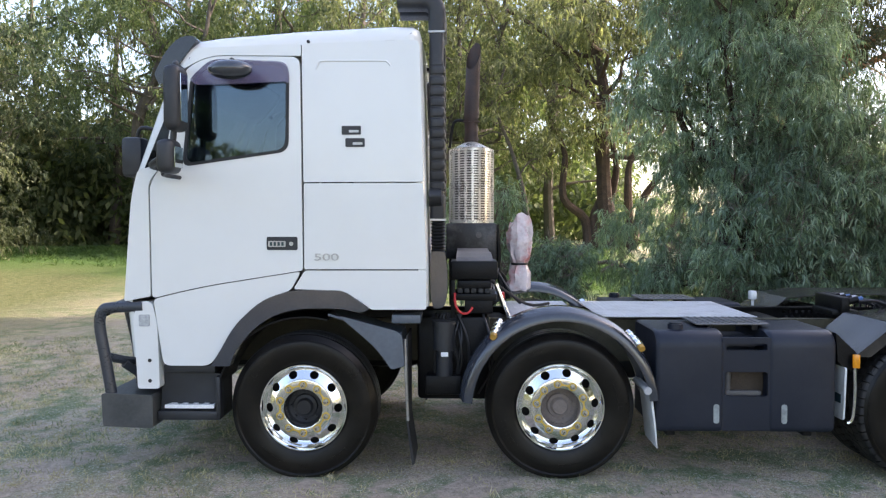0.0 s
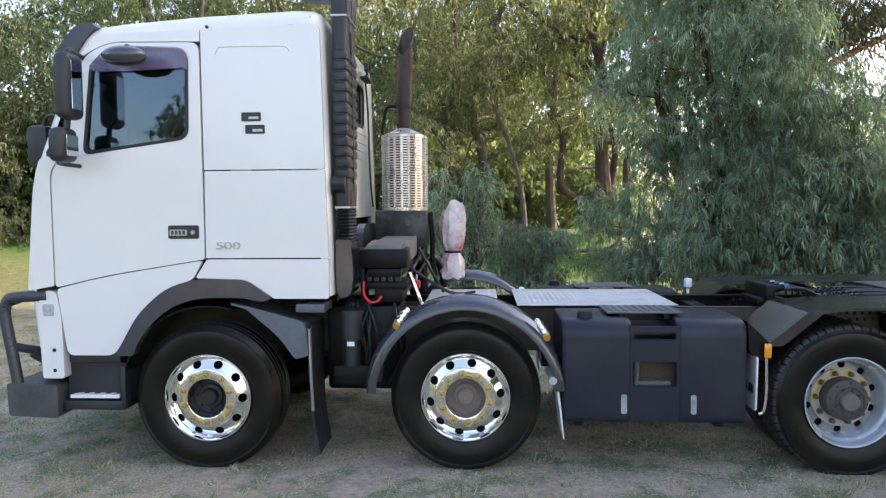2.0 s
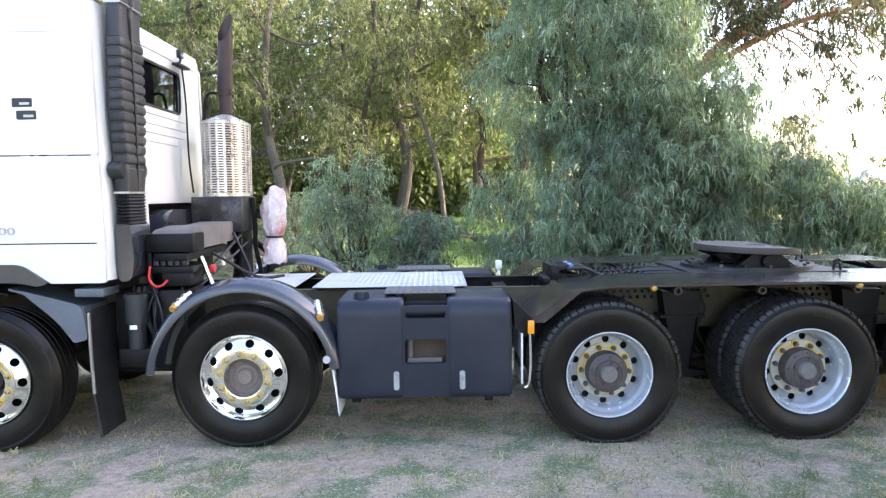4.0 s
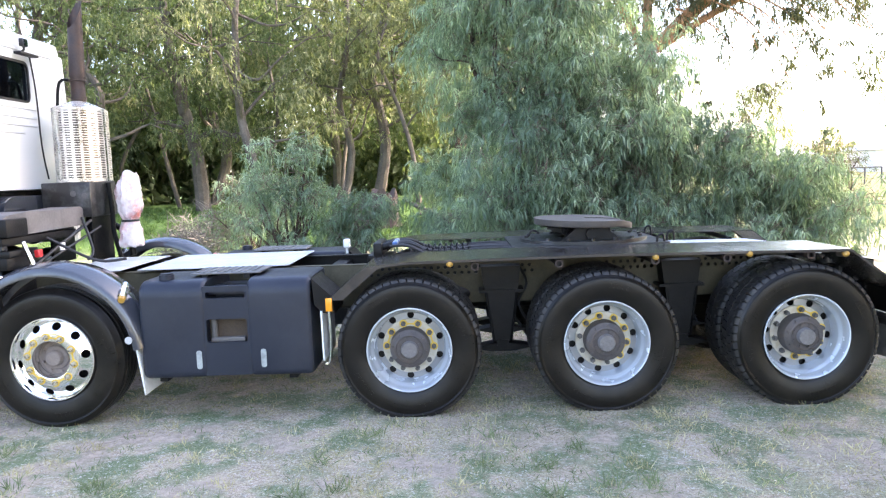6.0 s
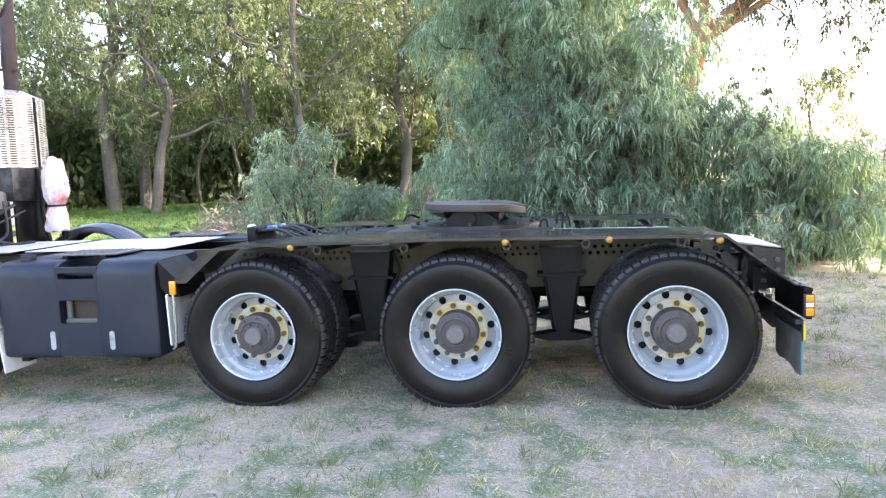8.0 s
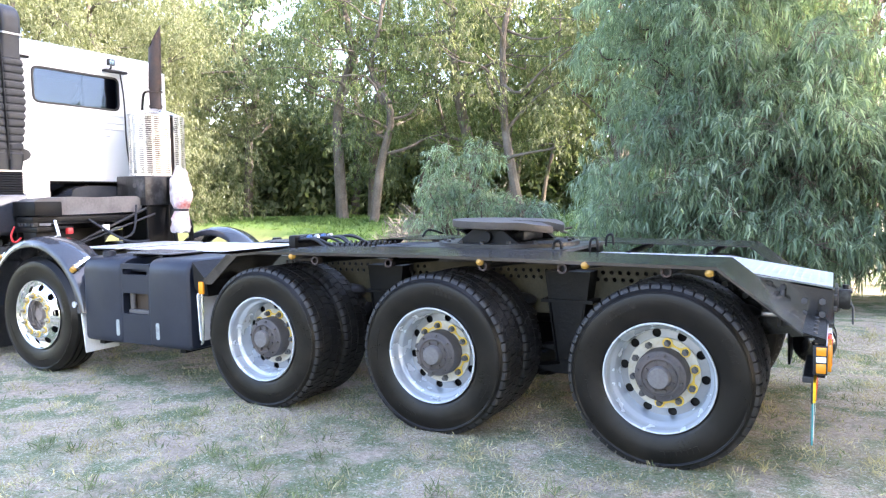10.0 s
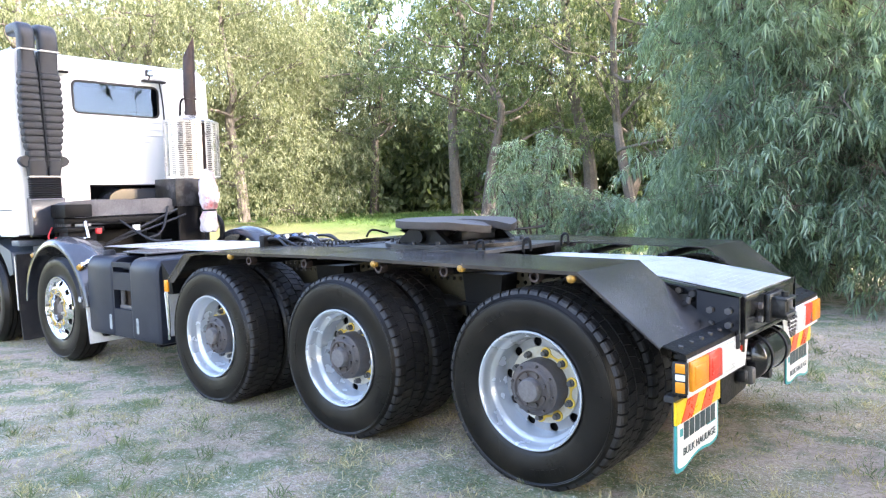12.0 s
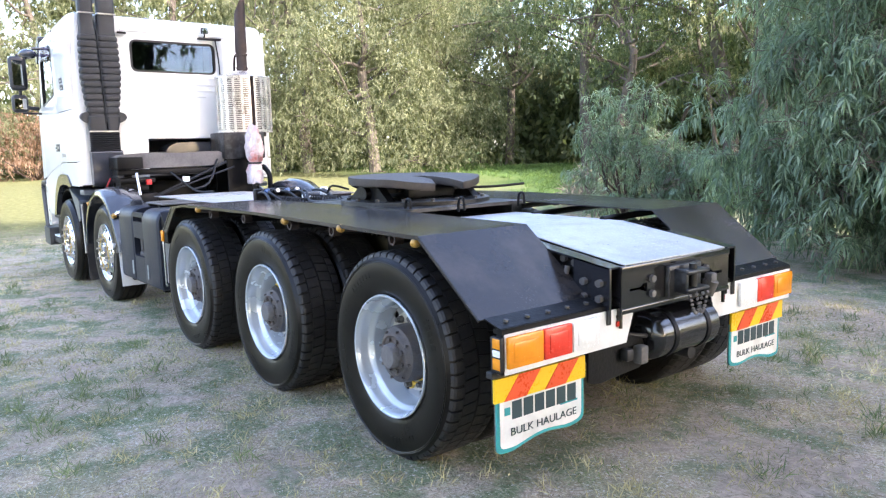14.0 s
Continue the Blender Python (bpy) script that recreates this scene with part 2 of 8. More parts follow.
SCUFF = material("scuffed_grey_green_patch", (0.33, 0.36, 0.35), 0.6, var=0.3, scale=25, dirt=(0.06, 0.065, 0.075), dirt_amount=0.7, dirt_scale=20)
TEAL = material("teal_print", (0.02, 0.30, 0.32), 0.5, var=0.08)
INK = material("dark_print", (0.02, 0.05, 0.06), 0.5, var=0.08)
REFLECT_RED = material("red_reflective", (0.80, 0.10, 0.03), 0.3, var=0.06)
REFLECT_YELLOW = material("yellow_reflective", (0.88, 0.55, 0.02), 0.3, var=0.06)
FLAP = material("mudflap_rubber", (0.014, 0.014, 0.016), 0.55, var=0.25, scale=7, bump=0.2, bump_scale=90, dirt=(0.07, 0.063, 0.055), dirt_amount=0.5, dirt_scale=4)
FLAP_WHITE = material("white_mudflap", (0.72, 0.73, 0.72), 0.5, var=0.06, scale=5, dirt=(0.36, 0.32, 0.27), dirt_amount=0.55, dirt_scale=5)
RUST = material("heat_stained_pipe", (0.050, 0.036, 0.033), 0.6, metal=0.3, var=0.3, scale=10, bump=0.25, bump_scale=70, dirt=(0.11, 0.055, 0.035), dirt_amount=0.45, dirt_scale=6)
SHIELD = material("pierced_heat_shield_steel", (0.70, 0.68, 0.64), 0.3, metal=0.6, var=0.12, scale=6, dirt=(0.4, 0.38, 0.35), dirt_amount=0.3, dirt_scale=4)
WORN = material("worn_grey_casting", (0.10, 0.094, 0.09), 0.6, var=0.3, scale=5, bump=0.3, bump_scale=70, dirt=(0.03, 0.027, 0.024), dirt_amount=0.6, dirt_scale=4)
TURNTABLE = material("greasy_turntable_steel", (0.080, 0.068, 0.058), 0.6, metal=0.1, var=0.25, scale=5, bump=0.15, bump_scale=60, dirt=(0.035, 0.03, 0.026), dirt_amount=0.65, dirt_scale=3)
HOSE = material("red_hose", (0.62, 0.03, 0.03), 0.4, var=0.1)
CABLE = material("black_cable", (0.010, 0.010, 0.011), 0.5, var=0.2)
BAG = material("clear_plastic_bag", (0.66, 0.58, 0.57), 0.16, var=0.25, scale=14, bump=1.0, bump_scale=16, dirt=(0.50, 0.09, 0.07), dirt_amount=0.9, dirt_scale=6)
SEAT = material("grey_seat_cloth", (0.09, 0.09, 0.10), 0.9, var=0.2, scale=10)
TRIM = material("interior_trim", (0.16, 0.155, 0.15), 0.7, var=0.1)
OLIVE = material("chassis_side_primer", (0.080, 0.070, 0.044), 0.5, var=0.25, scale=6, spec=0.25, dirt=(0.012, 0.010, 0.008), dirt_amount=0.6, dirt_scale=6)
GLASS = glass_material("tinted_window_glass", (0.16, 0.20, 0.20))
REAR_GLASS = glass_material("dark_rear_glass", (0.05, 0.07, 0.09))
# blue of the mirrored sky is put into the panes' specular tint
REAR_GLASS.node_tree.nodes["Principled BSDF"].inputs["Specular Tint"].default_value = (0.40, 0.62, 1.0, 1)
GLASS.node_tree.nodes["Principled BSDF"].inputs["Specular Tint"].default_value = (0.55, 0.76, 1.0, 1)
REAR_GLASS.node_tree.nodes["Principled BSDF"].inputs["IOR"].default_value = 1.5
GLASS.node_tree.nodes["Principled BSDF"].inputs["IOR"].default_value = 1.85
GLOSS = material("gloss_black_paint", (0.010, 0.010, 0.012), 0.16, var=0.2, coat=0.5, dirt=(0.05, 0.045, 0.04), dirt_amount=0.25, dirt_scale=6)
SCUFFED = material("scuffed_black_steel", (0.010, 0.010, 0.011), 0.4, var=0.3, bump=0.2, bump_scale=60, dirt=(0.22, 0.22, 0.22), dirt_amount=0.4, dirt_scale=5)
SMOKE = material("smoked_weathershield", (0.20, 0.17, 0.26), 0.12, var=0.05)
SMOKE.node_tree.nodes["Principled BSDF"].inputs["Alpha"].default_value = 0.45
RUSTY = material("brown_dusty_recess", (0.062, 0.043, 0.028), 0.8, var=0.35, scale=9, bump=0.3)
MIRROR = material("mirror_glass", (0.55, 0.57, 0.60), 0.03, metal=1.0, var=0.01, rough_var=0.01)
TURF = ground_material()
PALE_GUARD = material("grey_blue_inner_guard", (0.105, 0.125, 0.15), 0.35, var=0.15, scale=4, bump_scale=40, dirt=(0.05, 0.05, 0.05), dirt_amount=0.4, dirt_scale=3)
VISOR = material("glossy_blue_black_visor", (0.010, 0.014, 0.022), 0.12, var=0.1, coat=0.15)


# ---- building tools ----
def finish(me, mat, smooth_angle=35):
    me.materials.append(mat)
    if smooth_angle:
        me.polygons.foreach_set("use_smooth", [True] * len(me.polygons))
        me.set_sharp_from_angle(angle=radians(smooth_angle))
    me.update()


def part(name, bm, mat, parent=None, label="", smooth_angle=35):
    """Links a bmesh as one mesh object, under a thing or a part."""
    bmesh.ops.recalc_face_normals(bm, faces=bm.faces)
    me = bpy.data.meshes.new(name)
    bm.to_mesh(me)
    bm.free()
    finish(me, mat, smooth_angle)
    ob = new(name, me)
    ob.parent = parent
    if label:
        tagged(ob, label)
    return ob


def part_again(ob, m, parent=None):
    """The same mesh once more, as an object of its own at the pose m."""
    again = new(ob.name.split(".")[0], ob.data)
    again.parent = parent or ob.parent
    again.matrix_basis = m
    if "label" in ob:
        again["label"] = ob["label"]
    return again


def thing(name, label, category, at=(0, 0, 0), group="", kind=""):
    ob = new(name)
    ob.location = at
    ob.empty_display_size = 0.2
    return tagged(ob, label, category, group, kind)


def box(bm, x0, x1, y0, y1, z0, z1, bevel=0.0, segs=2):
    m = Matrix.Translation(((x0 + x1) / 2, (y0 + y1) / 2, (z0 + z1) / 2)) @ Matrix.Diagonal((abs(x1 - x0), abs(y1 - y0), abs(z1 - z0), 1))
    vs = bmesh.ops.create_cube(bm, size=1, matrix=m)["verts"]
    if bevel:
        bmesh.ops.bevel(bm, geom=list({e for v in vs for e in v.link_edges}), offset=bevel, segments=segs, affect="EDGES", profile=0.5)
    return vs


def cyl(bm, p0, p1, r, n=20, r2=None, caps=True):
    p0, p1 = Vector(p0), Vector(p1)
    d = p1 - p0
    m = Matrix.Translation((p0 + p1) / 2) @ d.to_track_quat("Z", "Y").to_matrix().to_4x4()
    return bmesh.ops.create_cone(bm, cap_ends=caps, segments=n, radius1=r, radius2=r if r2 is None else r2, depth=d.length, matrix=m)["verts"]


def tube(bm, pts, r, n=10, r_end=None, smooth_steps=4, caps=True):
    """A round tube along a line of points, eased between them; r_end tapers it."""
    pts = [Vector(p) for p in pts]
    path = []
    for i in range(len(pts) - 1):
        a, b, c, d = pts[max(i - 1, 0)], pts[i], pts[i + 1], pts[min(i + 2, len(pts) - 1)]
        for k in range(smooth_steps):
            t = k / smooth_steps
            path.append(0.5 * (2 * b + (c - a) * t + (2 * a - 5 * b + 4 * c - d) * t * t + (3 * b - a - 3 * c + d) * t ** 3))
    path.append(pts[-1])
    rings, up = [], Vector((0.31, 0.17, 0.93))
    for i, p in enumerate(path):
        tangent = (path[min(i + 1, len(path) - 1)] - path[max(i - 1, 0)]).normalized()
        side = tangent.cross(up)
        side = side.normalized() if side.length > 1e-3 else tangent.orthogonal().normalized()
        up = side.cross(tangent).normalized()
        rr = r if r_end is None else r + (r_end - r) * i / (len(path) - 1)
        rings.append([bm.verts.new(p + rr * (math.cos(2 * math.pi * k / n) * side + math.sin(2 * math.pi * k / n) * up)) for k in range(n)])
    for a, b in zip(rings, rings[1:]):
        for k in range(n):
            bm.faces.new((a[k], a[(k + 1) % n], b[(k + 1) % n], b[k]))
    if caps:
        bm.faces.new(rings[0][::-1])
        bm.faces.new(rings[-1])


AXES = {"x": lambda u, v, a: (a, u, v), "y": lambda u, v, a: (u, a, v), "z": lambda u, v, a: (u, v, a)}


def plate(bm, outline, axis, a, b, holes=(), bevel=0.0):
    """A plate of any outline, with holes, between two planes across an axis (outline in the other two axes)."""
    put = AXES[axis]
    rims, edges = [], []
    for loop in (outline, *holes):
        vs = [bm.verts.new(put(u, v, a)) for u, v in loop]
        es = [bm.edges.new((vs[i], vs[(i + 1) % len(vs)])) for i in range(len(vs))]
        rims.append(vs)
        edges += es
    if holes:
        faces = [g for g in bmesh.ops.triangle_fill(bm, edges=edges, use_beauty=True)["geom"] if isinstance(g, bmesh.types.BMFace)]
    else:
        faces = [bm.faces.new(rims[0])]
    twin = {}
    for vs, loop in zip(rims, (outline, *holes)):
        for v, (u, w) in zip(vs, loop):
            twin[v] = bm.verts.new(put(u, w, b))
    for f in faces:
        bm.faces.new([twin[v] for v in reversed(f.verts)])
    for vs in rims:
        for i in range(len(vs)):
            p, q = vs[i], vs[(i + 1) % len(vs)]
            bm.faces.new((p, q, twin[q], twin[p]))
    if bevel:
        bmesh.ops.recalc_face_normals(bm, faces=bm.faces)
        es = [e for e in bm.edges if e.is_valid and len(e.link_faces) == 2 and e.calc_face_angle(0) > 0.9 and (e.verts[0] in twin) != (e.verts[1] not in twin) and
              ((e.verts[0] in twin and e.verts[1] in twin))]
        bmesh.ops.bevel(bm, geom=es, offset=bevel, segments=2, affect="EDGES", profile=0.5)


def rounded(pts, r, steps=4):
    """An outline with its corners rounded; r is one radius or one for each corner."""
    out, n = [], len(pts)
    rs = r if isinstance(r, (list, tuple)) else [r] * n
    for i in range(n):
        p, a, b = Vector(pts[i]), Vector(pts[i - 1]), Vector(pts[(i + 1) % n])
        if rs[i] <= 0:
            out.append(tuple(p))
            continue
        da, db = (a - p), (b - p)
        k = min(rs[i], da.length * 0.48, db.length * 0.48)
        s, e = p + da.normalized() * k, p + db.normalized() * k
        for j in range(steps + 1):
            t = j / steps
            out.append(tuple((1 - t) ** 2 * s + 2 * t * (1 - t) * p + t * t * e))
    return out


def rect(u0, u1, v0, v1, r=0.0, steps=4):
    pts = [(u0, v0), (u1, v0), (u1, v1), (u0, v1)]
    return rounded(pts, r, steps) if r else pts


def circle(u, v, r, n=16):
    return [(u + r * math.cos(2 * math.pi * k / n), v + r * math.sin(2 * math.pi * k / n)) for k in range(n)]


def lathe(bm, profile, n=64, close=False):
    """Turns a profile of (radius, y) about the y axis."""
    rings = []
    for r, y in profile:
        if r < 1e-6:
            rings.append([bm.verts.new((0, y, 0))])
        else:
            rings.append([bm.verts.new((r * math.cos(2 * math.pi * k / n), y, r * math.sin(2 * math.pi * k / n))) for k in range(n)])
    pairs = list(zip(rings, rings[1:])) + ([(rings[-1], rings[0])] if close else [])
    for a, b in pairs:
        for k in range(n):
            j = (k + 1) % n
            if len(a) == 1:
                bm.faces.new((a[0], b[j], b[k]))
            elif len(b) == 1:
                bm.faces.new((a[k], a[j], b[0]))
            else:
                bm.faces.new((a[k], a[j], b[j], b[k]))


def strip(bm, line, y0, y1, thick):
    """A bent sheet: a line of (x, z) carried across from y0 to y1, of that thickness below it."""
    n = len(line)
    low = []
    for i in range(n):
        a, b = Vector(line[max(i - 1, 0)]), Vector(line[min(i + 1, n - 1)])
        t = (b - a).normalized()
        nrm = Vector((t.y, -t.x))
        if nrm.y > 0:
            nrm = -nrm
        low.append((line[i][0] + nrm.x * thick, line[i][1] + nrm.y * thick))
    plate_strip = []
    for y in (y0, y1):
        plate_strip.append(([bm.verts.new((x, y, z)) for x, z in line], [bm.verts.new((x, y, z)) for x, z in low]))
    (t0, l0), (t1, l1) = plate_strip
    for i in range(n - 1):
        bm.faces.new((t0[i], t0[i + 1], t1[i + 1], t1[i]))
        bm.faces.new((l0[i], l1[i], l1[i + 1], l0[i + 1]))
        bm.faces.new((t0[i], l0[i], l0[i + 1], t0[i + 1]))
        bm.faces.new((t1[i], t1[i + 1], l1[i + 1], l1[i]))
    for i in (0, n - 1):
        bm.faces.new((t0[i], t1[i], l1[i], l0[i]))


def arc(cx, cz, r, a0, a1, n=16):
    return [(cx + r * math.cos(radians(a0 + (a1 - a0) * k / n)), cz + r * math.sin(radians(a0 + (a1 - a0) * k / n))) for k in range(n + 1)]


def lettering(name, words, size, mat, m, parent, thick=0.002):
    cu = bpy.data.curves.new(name, "FONT")
    cu.body, cu.size, cu.extrude, cu.align_x, cu.align_y = words, size, thick, "CENTER", "CENTER"
    temp = bpy.data.objects.new(name, cu)
    me = bpy.data.meshes.new_from_object(temp)
    bpy.data.objects.remove(temp)
    me.materials.clear()
    finish(me, mat, 30)
    ob = new(name, me)
    ob.parent = parent
    ob.matrix_basis = m
    return ob


def blades(name, pos, way, side, length, width, mat, bend=0.0):
    """Many leaves or blades as one mesh: each a bent, pointed strip."""
    pos, way, side = np.asarray(pos), np.asarray(way), np.asarray(side)
    n = len(pos)
    length, width = np.broadcast_to(length, n)[:, None], np.broadcast_to(width, n)[:, None]
    sag = np.array([0, 0, -1.0]) * bend * length
    a = pos
    b = pos + way * length * 0.45 + side * width * 0.5 + sag * 0.2
    c = pos + way * length + sag
    d = pos + way * length * 0.45 - side * width * 0.5 + sag * 0.2
    verts = np.stack([a, b, c, d], 1).reshape(-1, 3)
    me = bpy.data.meshes.new(name)
    me.vertices.add(4 * n)
    me.vertices.foreach_set("co", verts.astype(np.float32).ravel())
    me.loops.add(4 * n)
    me.loops.foreach_set("vertex_index", np.arange(4 * n, dtype=np.int32))
    me.polygons.add(n)
    me.polygons.foreach_set("loop_start", np.arange(0, 4 * n, 4, dtype=np.int32))
    me.update(calc_edges=True)
    me.materials.append(mat)
    return me


def unit(v):
    return v / np.maximum(np.linalg.norm(v, axis=-1, keepdims=True), 1e-6)


def crown_mesh(name, clumps, per_clump, mat, seed, leaf=0.16, wide=0.03, hang=1.0, strand=6, strand_len=0.5, squash=0.75):
    """A crown of hanging leaf strands: clumps are (x, y, z, radius)."""
    rng = np.random.default_rng(seed)
    P, W = [], []
    for x, y, z, r in clumps:
        k = max(3, int(per_clump * r * r))
        out = unit(rng.normal(size=(k, 3)))
        root = np.array([x, y, z]) + out * (r * rng.uniform(0.35, 1.0, (k, 1)) ** 0.5) * np.array([1, 1, squash])
        dirn = unit(out * 0.5 + rng.normal(size=(k, 3)) * 0.35 + np.array([0, 0, -hang * 0.4]))
        for s in range(strand):
            f = s / max(1, strand - 1)
            d = unit(dirn + np.array([0, 0, -hang]) * f * 1.3)
            p = root + d * strand_len * f * rng.uniform(0.7, 1.15, (k, 1)) + rng.normal(size=(k, 3)) * leaf * 0.18
            P.append(p)
            W.append(unit(d * 0.8 + rng.normal(size=(k, 3)) * 0.55 + np.array([0, 0, -hang * 0.5])))
    P, W = np.concatenate(P), np.concatenate(W)
    side = unit(np.cross(W, rng.normal(size=W.shape)))
    L = leaf * rng.uniform(0.6, 1.3, len(P))
    return blades(name, P, W, side, L, wide * rng.uniform(0.7, 1.3, len(P)), mat, bend=0.12)


def shoot_mesh(name, clumps, per, leaves, leaf, wide, mat, seed, droop=0.7, reach=1.0, curl=0.8):
    """Leafy shoots that spring from each clump, arch over and hang; narrow leaves crowd towards their ends. Clumps are (x, y, z, radius)."""
    rng = np.random.default_rng(seed)
    c = np.asarray(clumps)
    count = np.maximum(3, (per * c[:, 3]).astype(int))
    c = np.repeat(c, count, 0)
    k = len(c)
    r = c[:, 3:] * rng.uniform(0.7, 1.25, (k, 1)) * reach
    o = unit(rng.normal(size=(k, 3)) * np.array([1, 1, 0.75]) + np.array([0, 0, 0.12]))
    start = c[:, :3] + o * r * rng.uniform(0.05, 0.45, (k, 1))
    down = np.array([0, 0, -1.0])
    P, W = [], []
    for i in range(leaves):
        f = 0.25 + 0.75 * ((i + rng.uniform(0, 1, (k, 1))) / leaves) ** 0.7
        P.append(start + o * r * f * (1 - 0.25 * f) + down * droop * r * f * f)
        t = unit(o * (1.05 - 0.5 * f) + down * 2 * droop * f)
        W.append(unit(t * 0.4 + unit(np.cross(t, rng.normal(size=(k, 3)))) * rng.uniform(0.4, 1.4, (k, 1)) + down * 0.12))
    p, way = np.concatenate(P), np.concatenate(W)
    n = len(p)
    side = unit(np.cross(way, np.array([0, 0, 1.0]) + rng.normal(size=(n, 3)) * 0.6))
    L, w = leaf * rng.uniform(0.55, 1.25, (n, 1)), wide * rng.uniform(0.7, 1.3, (n, 1))
    at = lambda f: p + way * L * (f - 0.25 * f * f) + down * curl * L * f * f
    verts = np.stack([at(0), at(0.38) - side * w / 2, at(0.38) + side * w / 2, at(0.75) - side * w * 0.36, at(0.75) + side * w * 0.36, at(1.0)], 1).reshape(-1, 3)
    loops = (np.arange(n, dtype=np.int32)[:, None] * 6 + np.array([0, 2, 1, 1, 2, 4, 3, 3, 4, 5], dtype=np.int32)).ravel()
    starts = (np.arange(n, dtype=np.int32)[:, None] * 10 + np.array([0, 3, 7], dtype=np.int32)).ravel()
    me = bpy.data.meshes.new(name)
    me.vertices.add(6 * n)
    me.vertices.foreach_set("co", verts.astype(np.float32).ravel())
    me.loops.add(10 * n)
    me.loops.foreach_set("vertex_index", loops)
    me.polygons.add(3 * n)
    me.polygons.foreach_set("loop_start", starts)
    me.update(calc_edges=True)
    me.materials.append(mat)
    return me


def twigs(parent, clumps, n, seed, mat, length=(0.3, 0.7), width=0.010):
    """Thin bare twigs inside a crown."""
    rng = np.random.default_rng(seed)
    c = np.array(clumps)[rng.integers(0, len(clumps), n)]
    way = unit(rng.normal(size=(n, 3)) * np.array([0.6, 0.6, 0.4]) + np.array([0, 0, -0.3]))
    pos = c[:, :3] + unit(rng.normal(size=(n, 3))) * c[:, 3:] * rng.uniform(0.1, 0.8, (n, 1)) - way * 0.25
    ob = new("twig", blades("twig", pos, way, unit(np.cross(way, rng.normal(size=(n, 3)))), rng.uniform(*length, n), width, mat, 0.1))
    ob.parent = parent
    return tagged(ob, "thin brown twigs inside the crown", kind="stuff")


# ---- ground ----
def ease(f):
    f = max(0.0, min(1.0, f))
    return f * f * (3 - 2 * f)


def ground_height(x, y):
    """Flat under the truck, gently uneven in the open, rising to a low bank under the wood."""
    far = max(0.0, min(1.0, (math.hypot(x - 4, y - 1) - 5) / 8))
    bank = 0.65 * ease(math.hypot(max(0.0, y - 8), max(0.0, -x - 5)) / 14) * (1 - ease((x - 8) / 5))
    return bank + 0.04 + 0.012 * noise.noise((x * 1.7, y * 1.7, 0)) + far * (0.10 * noise.noise((x * 0.22, y * 0.22, 3.0)))


def build_ground():
    bm = bmesh.new()
    xs = [-2500, -900, -300, -120] + [-60 + 4 * i for i in range(9)] + [-24 + 0.75 * i for i in range(66)] + [26 + 4 * i for i in range(9)] + [120, 300, 900, 2500]
    ys = [-2500, -900, -300, -100, -60, -40, -28, -20] + [-14 + 0.75 * i for i in range(46)] + [22 + 4 * i for i in range(10)] + [120, 300, 900, 2500]
    grid = [[bm.verts.new((x, y, ground_height(x, y) - 0.012)) for x in xs] for y in ys]
    for r0, r1 in zip(grid, grid[1:]):
        for i in range(len(xs) - 1):
            bm.faces.new((r0[i], r0[i + 1], r1[i + 1], r1[i]))
    ob = part("ground", bm, TURF, None, "worn dry turf with bare earth and green patches", 80)
    return tagged(ob, category="ground", kind="structure")


build_ground()
LEAF_BLUE = leaf_material("drooping_blue_green_leaves", (0.078, 0.116, 0.084), (0.225, 0.305, 0.228), (0.53, 0.61, 0.48), 0.44, 0.38)
DEAD_TWIG = material("dead_grey_twig", (0.17, 0.15, 0.125), 0.9, var=0.35)
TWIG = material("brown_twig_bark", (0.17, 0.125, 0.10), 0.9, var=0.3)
LEAF_PINE = leaf_material("dark_blue_green_crown_leaves", (0.058, 0.086, 0.058), (0.130, 0.172, 0.110), (0.28, 0.32, 0.20), 0.42)
# backlit shade of the high crown is put into these darker leaf colours
LEAF_BACKLIT = leaf_material("backlit_gum_leaves", (0.045, 0.052, 0.030), (0.095, 0.105, 0.058), (0.21, 0.21, 0.12), 0.25)
LEAF_GUM = leaf_material("olive_gum_leaves", (0.076, 0.088, 0.054), (0.180, 0.196, 0.115), (0.40, 0.40, 0.25), 0.46)
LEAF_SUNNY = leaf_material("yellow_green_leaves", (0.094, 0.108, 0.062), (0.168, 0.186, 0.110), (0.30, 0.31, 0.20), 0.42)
LEAF_DARK = leaf_material("deep_green_leaves", (0.056, 0.080, 0.046), (0.125, 0.160, 0.085), (0.28, 0.31, 0.165), 0.52)
BARK = material("gum_bark", (0.100, 0.084, 0.069), 0.9, var=0.5, scale=3.5, bump=0.9, bump_scale=18, dirt=(0.16, 0.142, 0.122), dirt_amount=0.7, dirt_scale=1.6)
BARK_DARK = material("dark_furrowed_bark", (0.075, 0.052, 0.040), 0.95, var=0.45, scale=6, bump=1.0, bump_scale=25)
GRASS_DRY = leaf_material("straw_blades", (0.26, 0.22, 0.12), (0.56, 0.49, 0.29), (0.84, 0.78, 0.58), 0.25, 0.8)
LITTER = leaf_material("dead_straw_litter", (0.20, 0.17, 0.12), (0.42, 0.37, 0.27), (0.76, 0.72, 0.58), 0.15, 0.85)
GRASS_GREEN = leaf_material("green_blades", (0.095, 0.125, 0.065), (0.19, 0.24, 0.13), (0.38, 0.41, 0.25), 0.3, 0.7)
GRASS_LUSH = leaf_material("lush_blades", (0.042, 0.078, 0.022), (0.085, 0.15, 0.042), (0.18, 0.26, 0.09), 0.35, 0.7)


def limb_points(rng, a, b, bow, steps=4):
    a, b = Vector(a), Vector(b)
    return [a + (b - a) * (k / steps) + Vector(rng.normal(size=3)) * bow * math.sin(math.pi * k / steps) for k in range(steps + 1)]


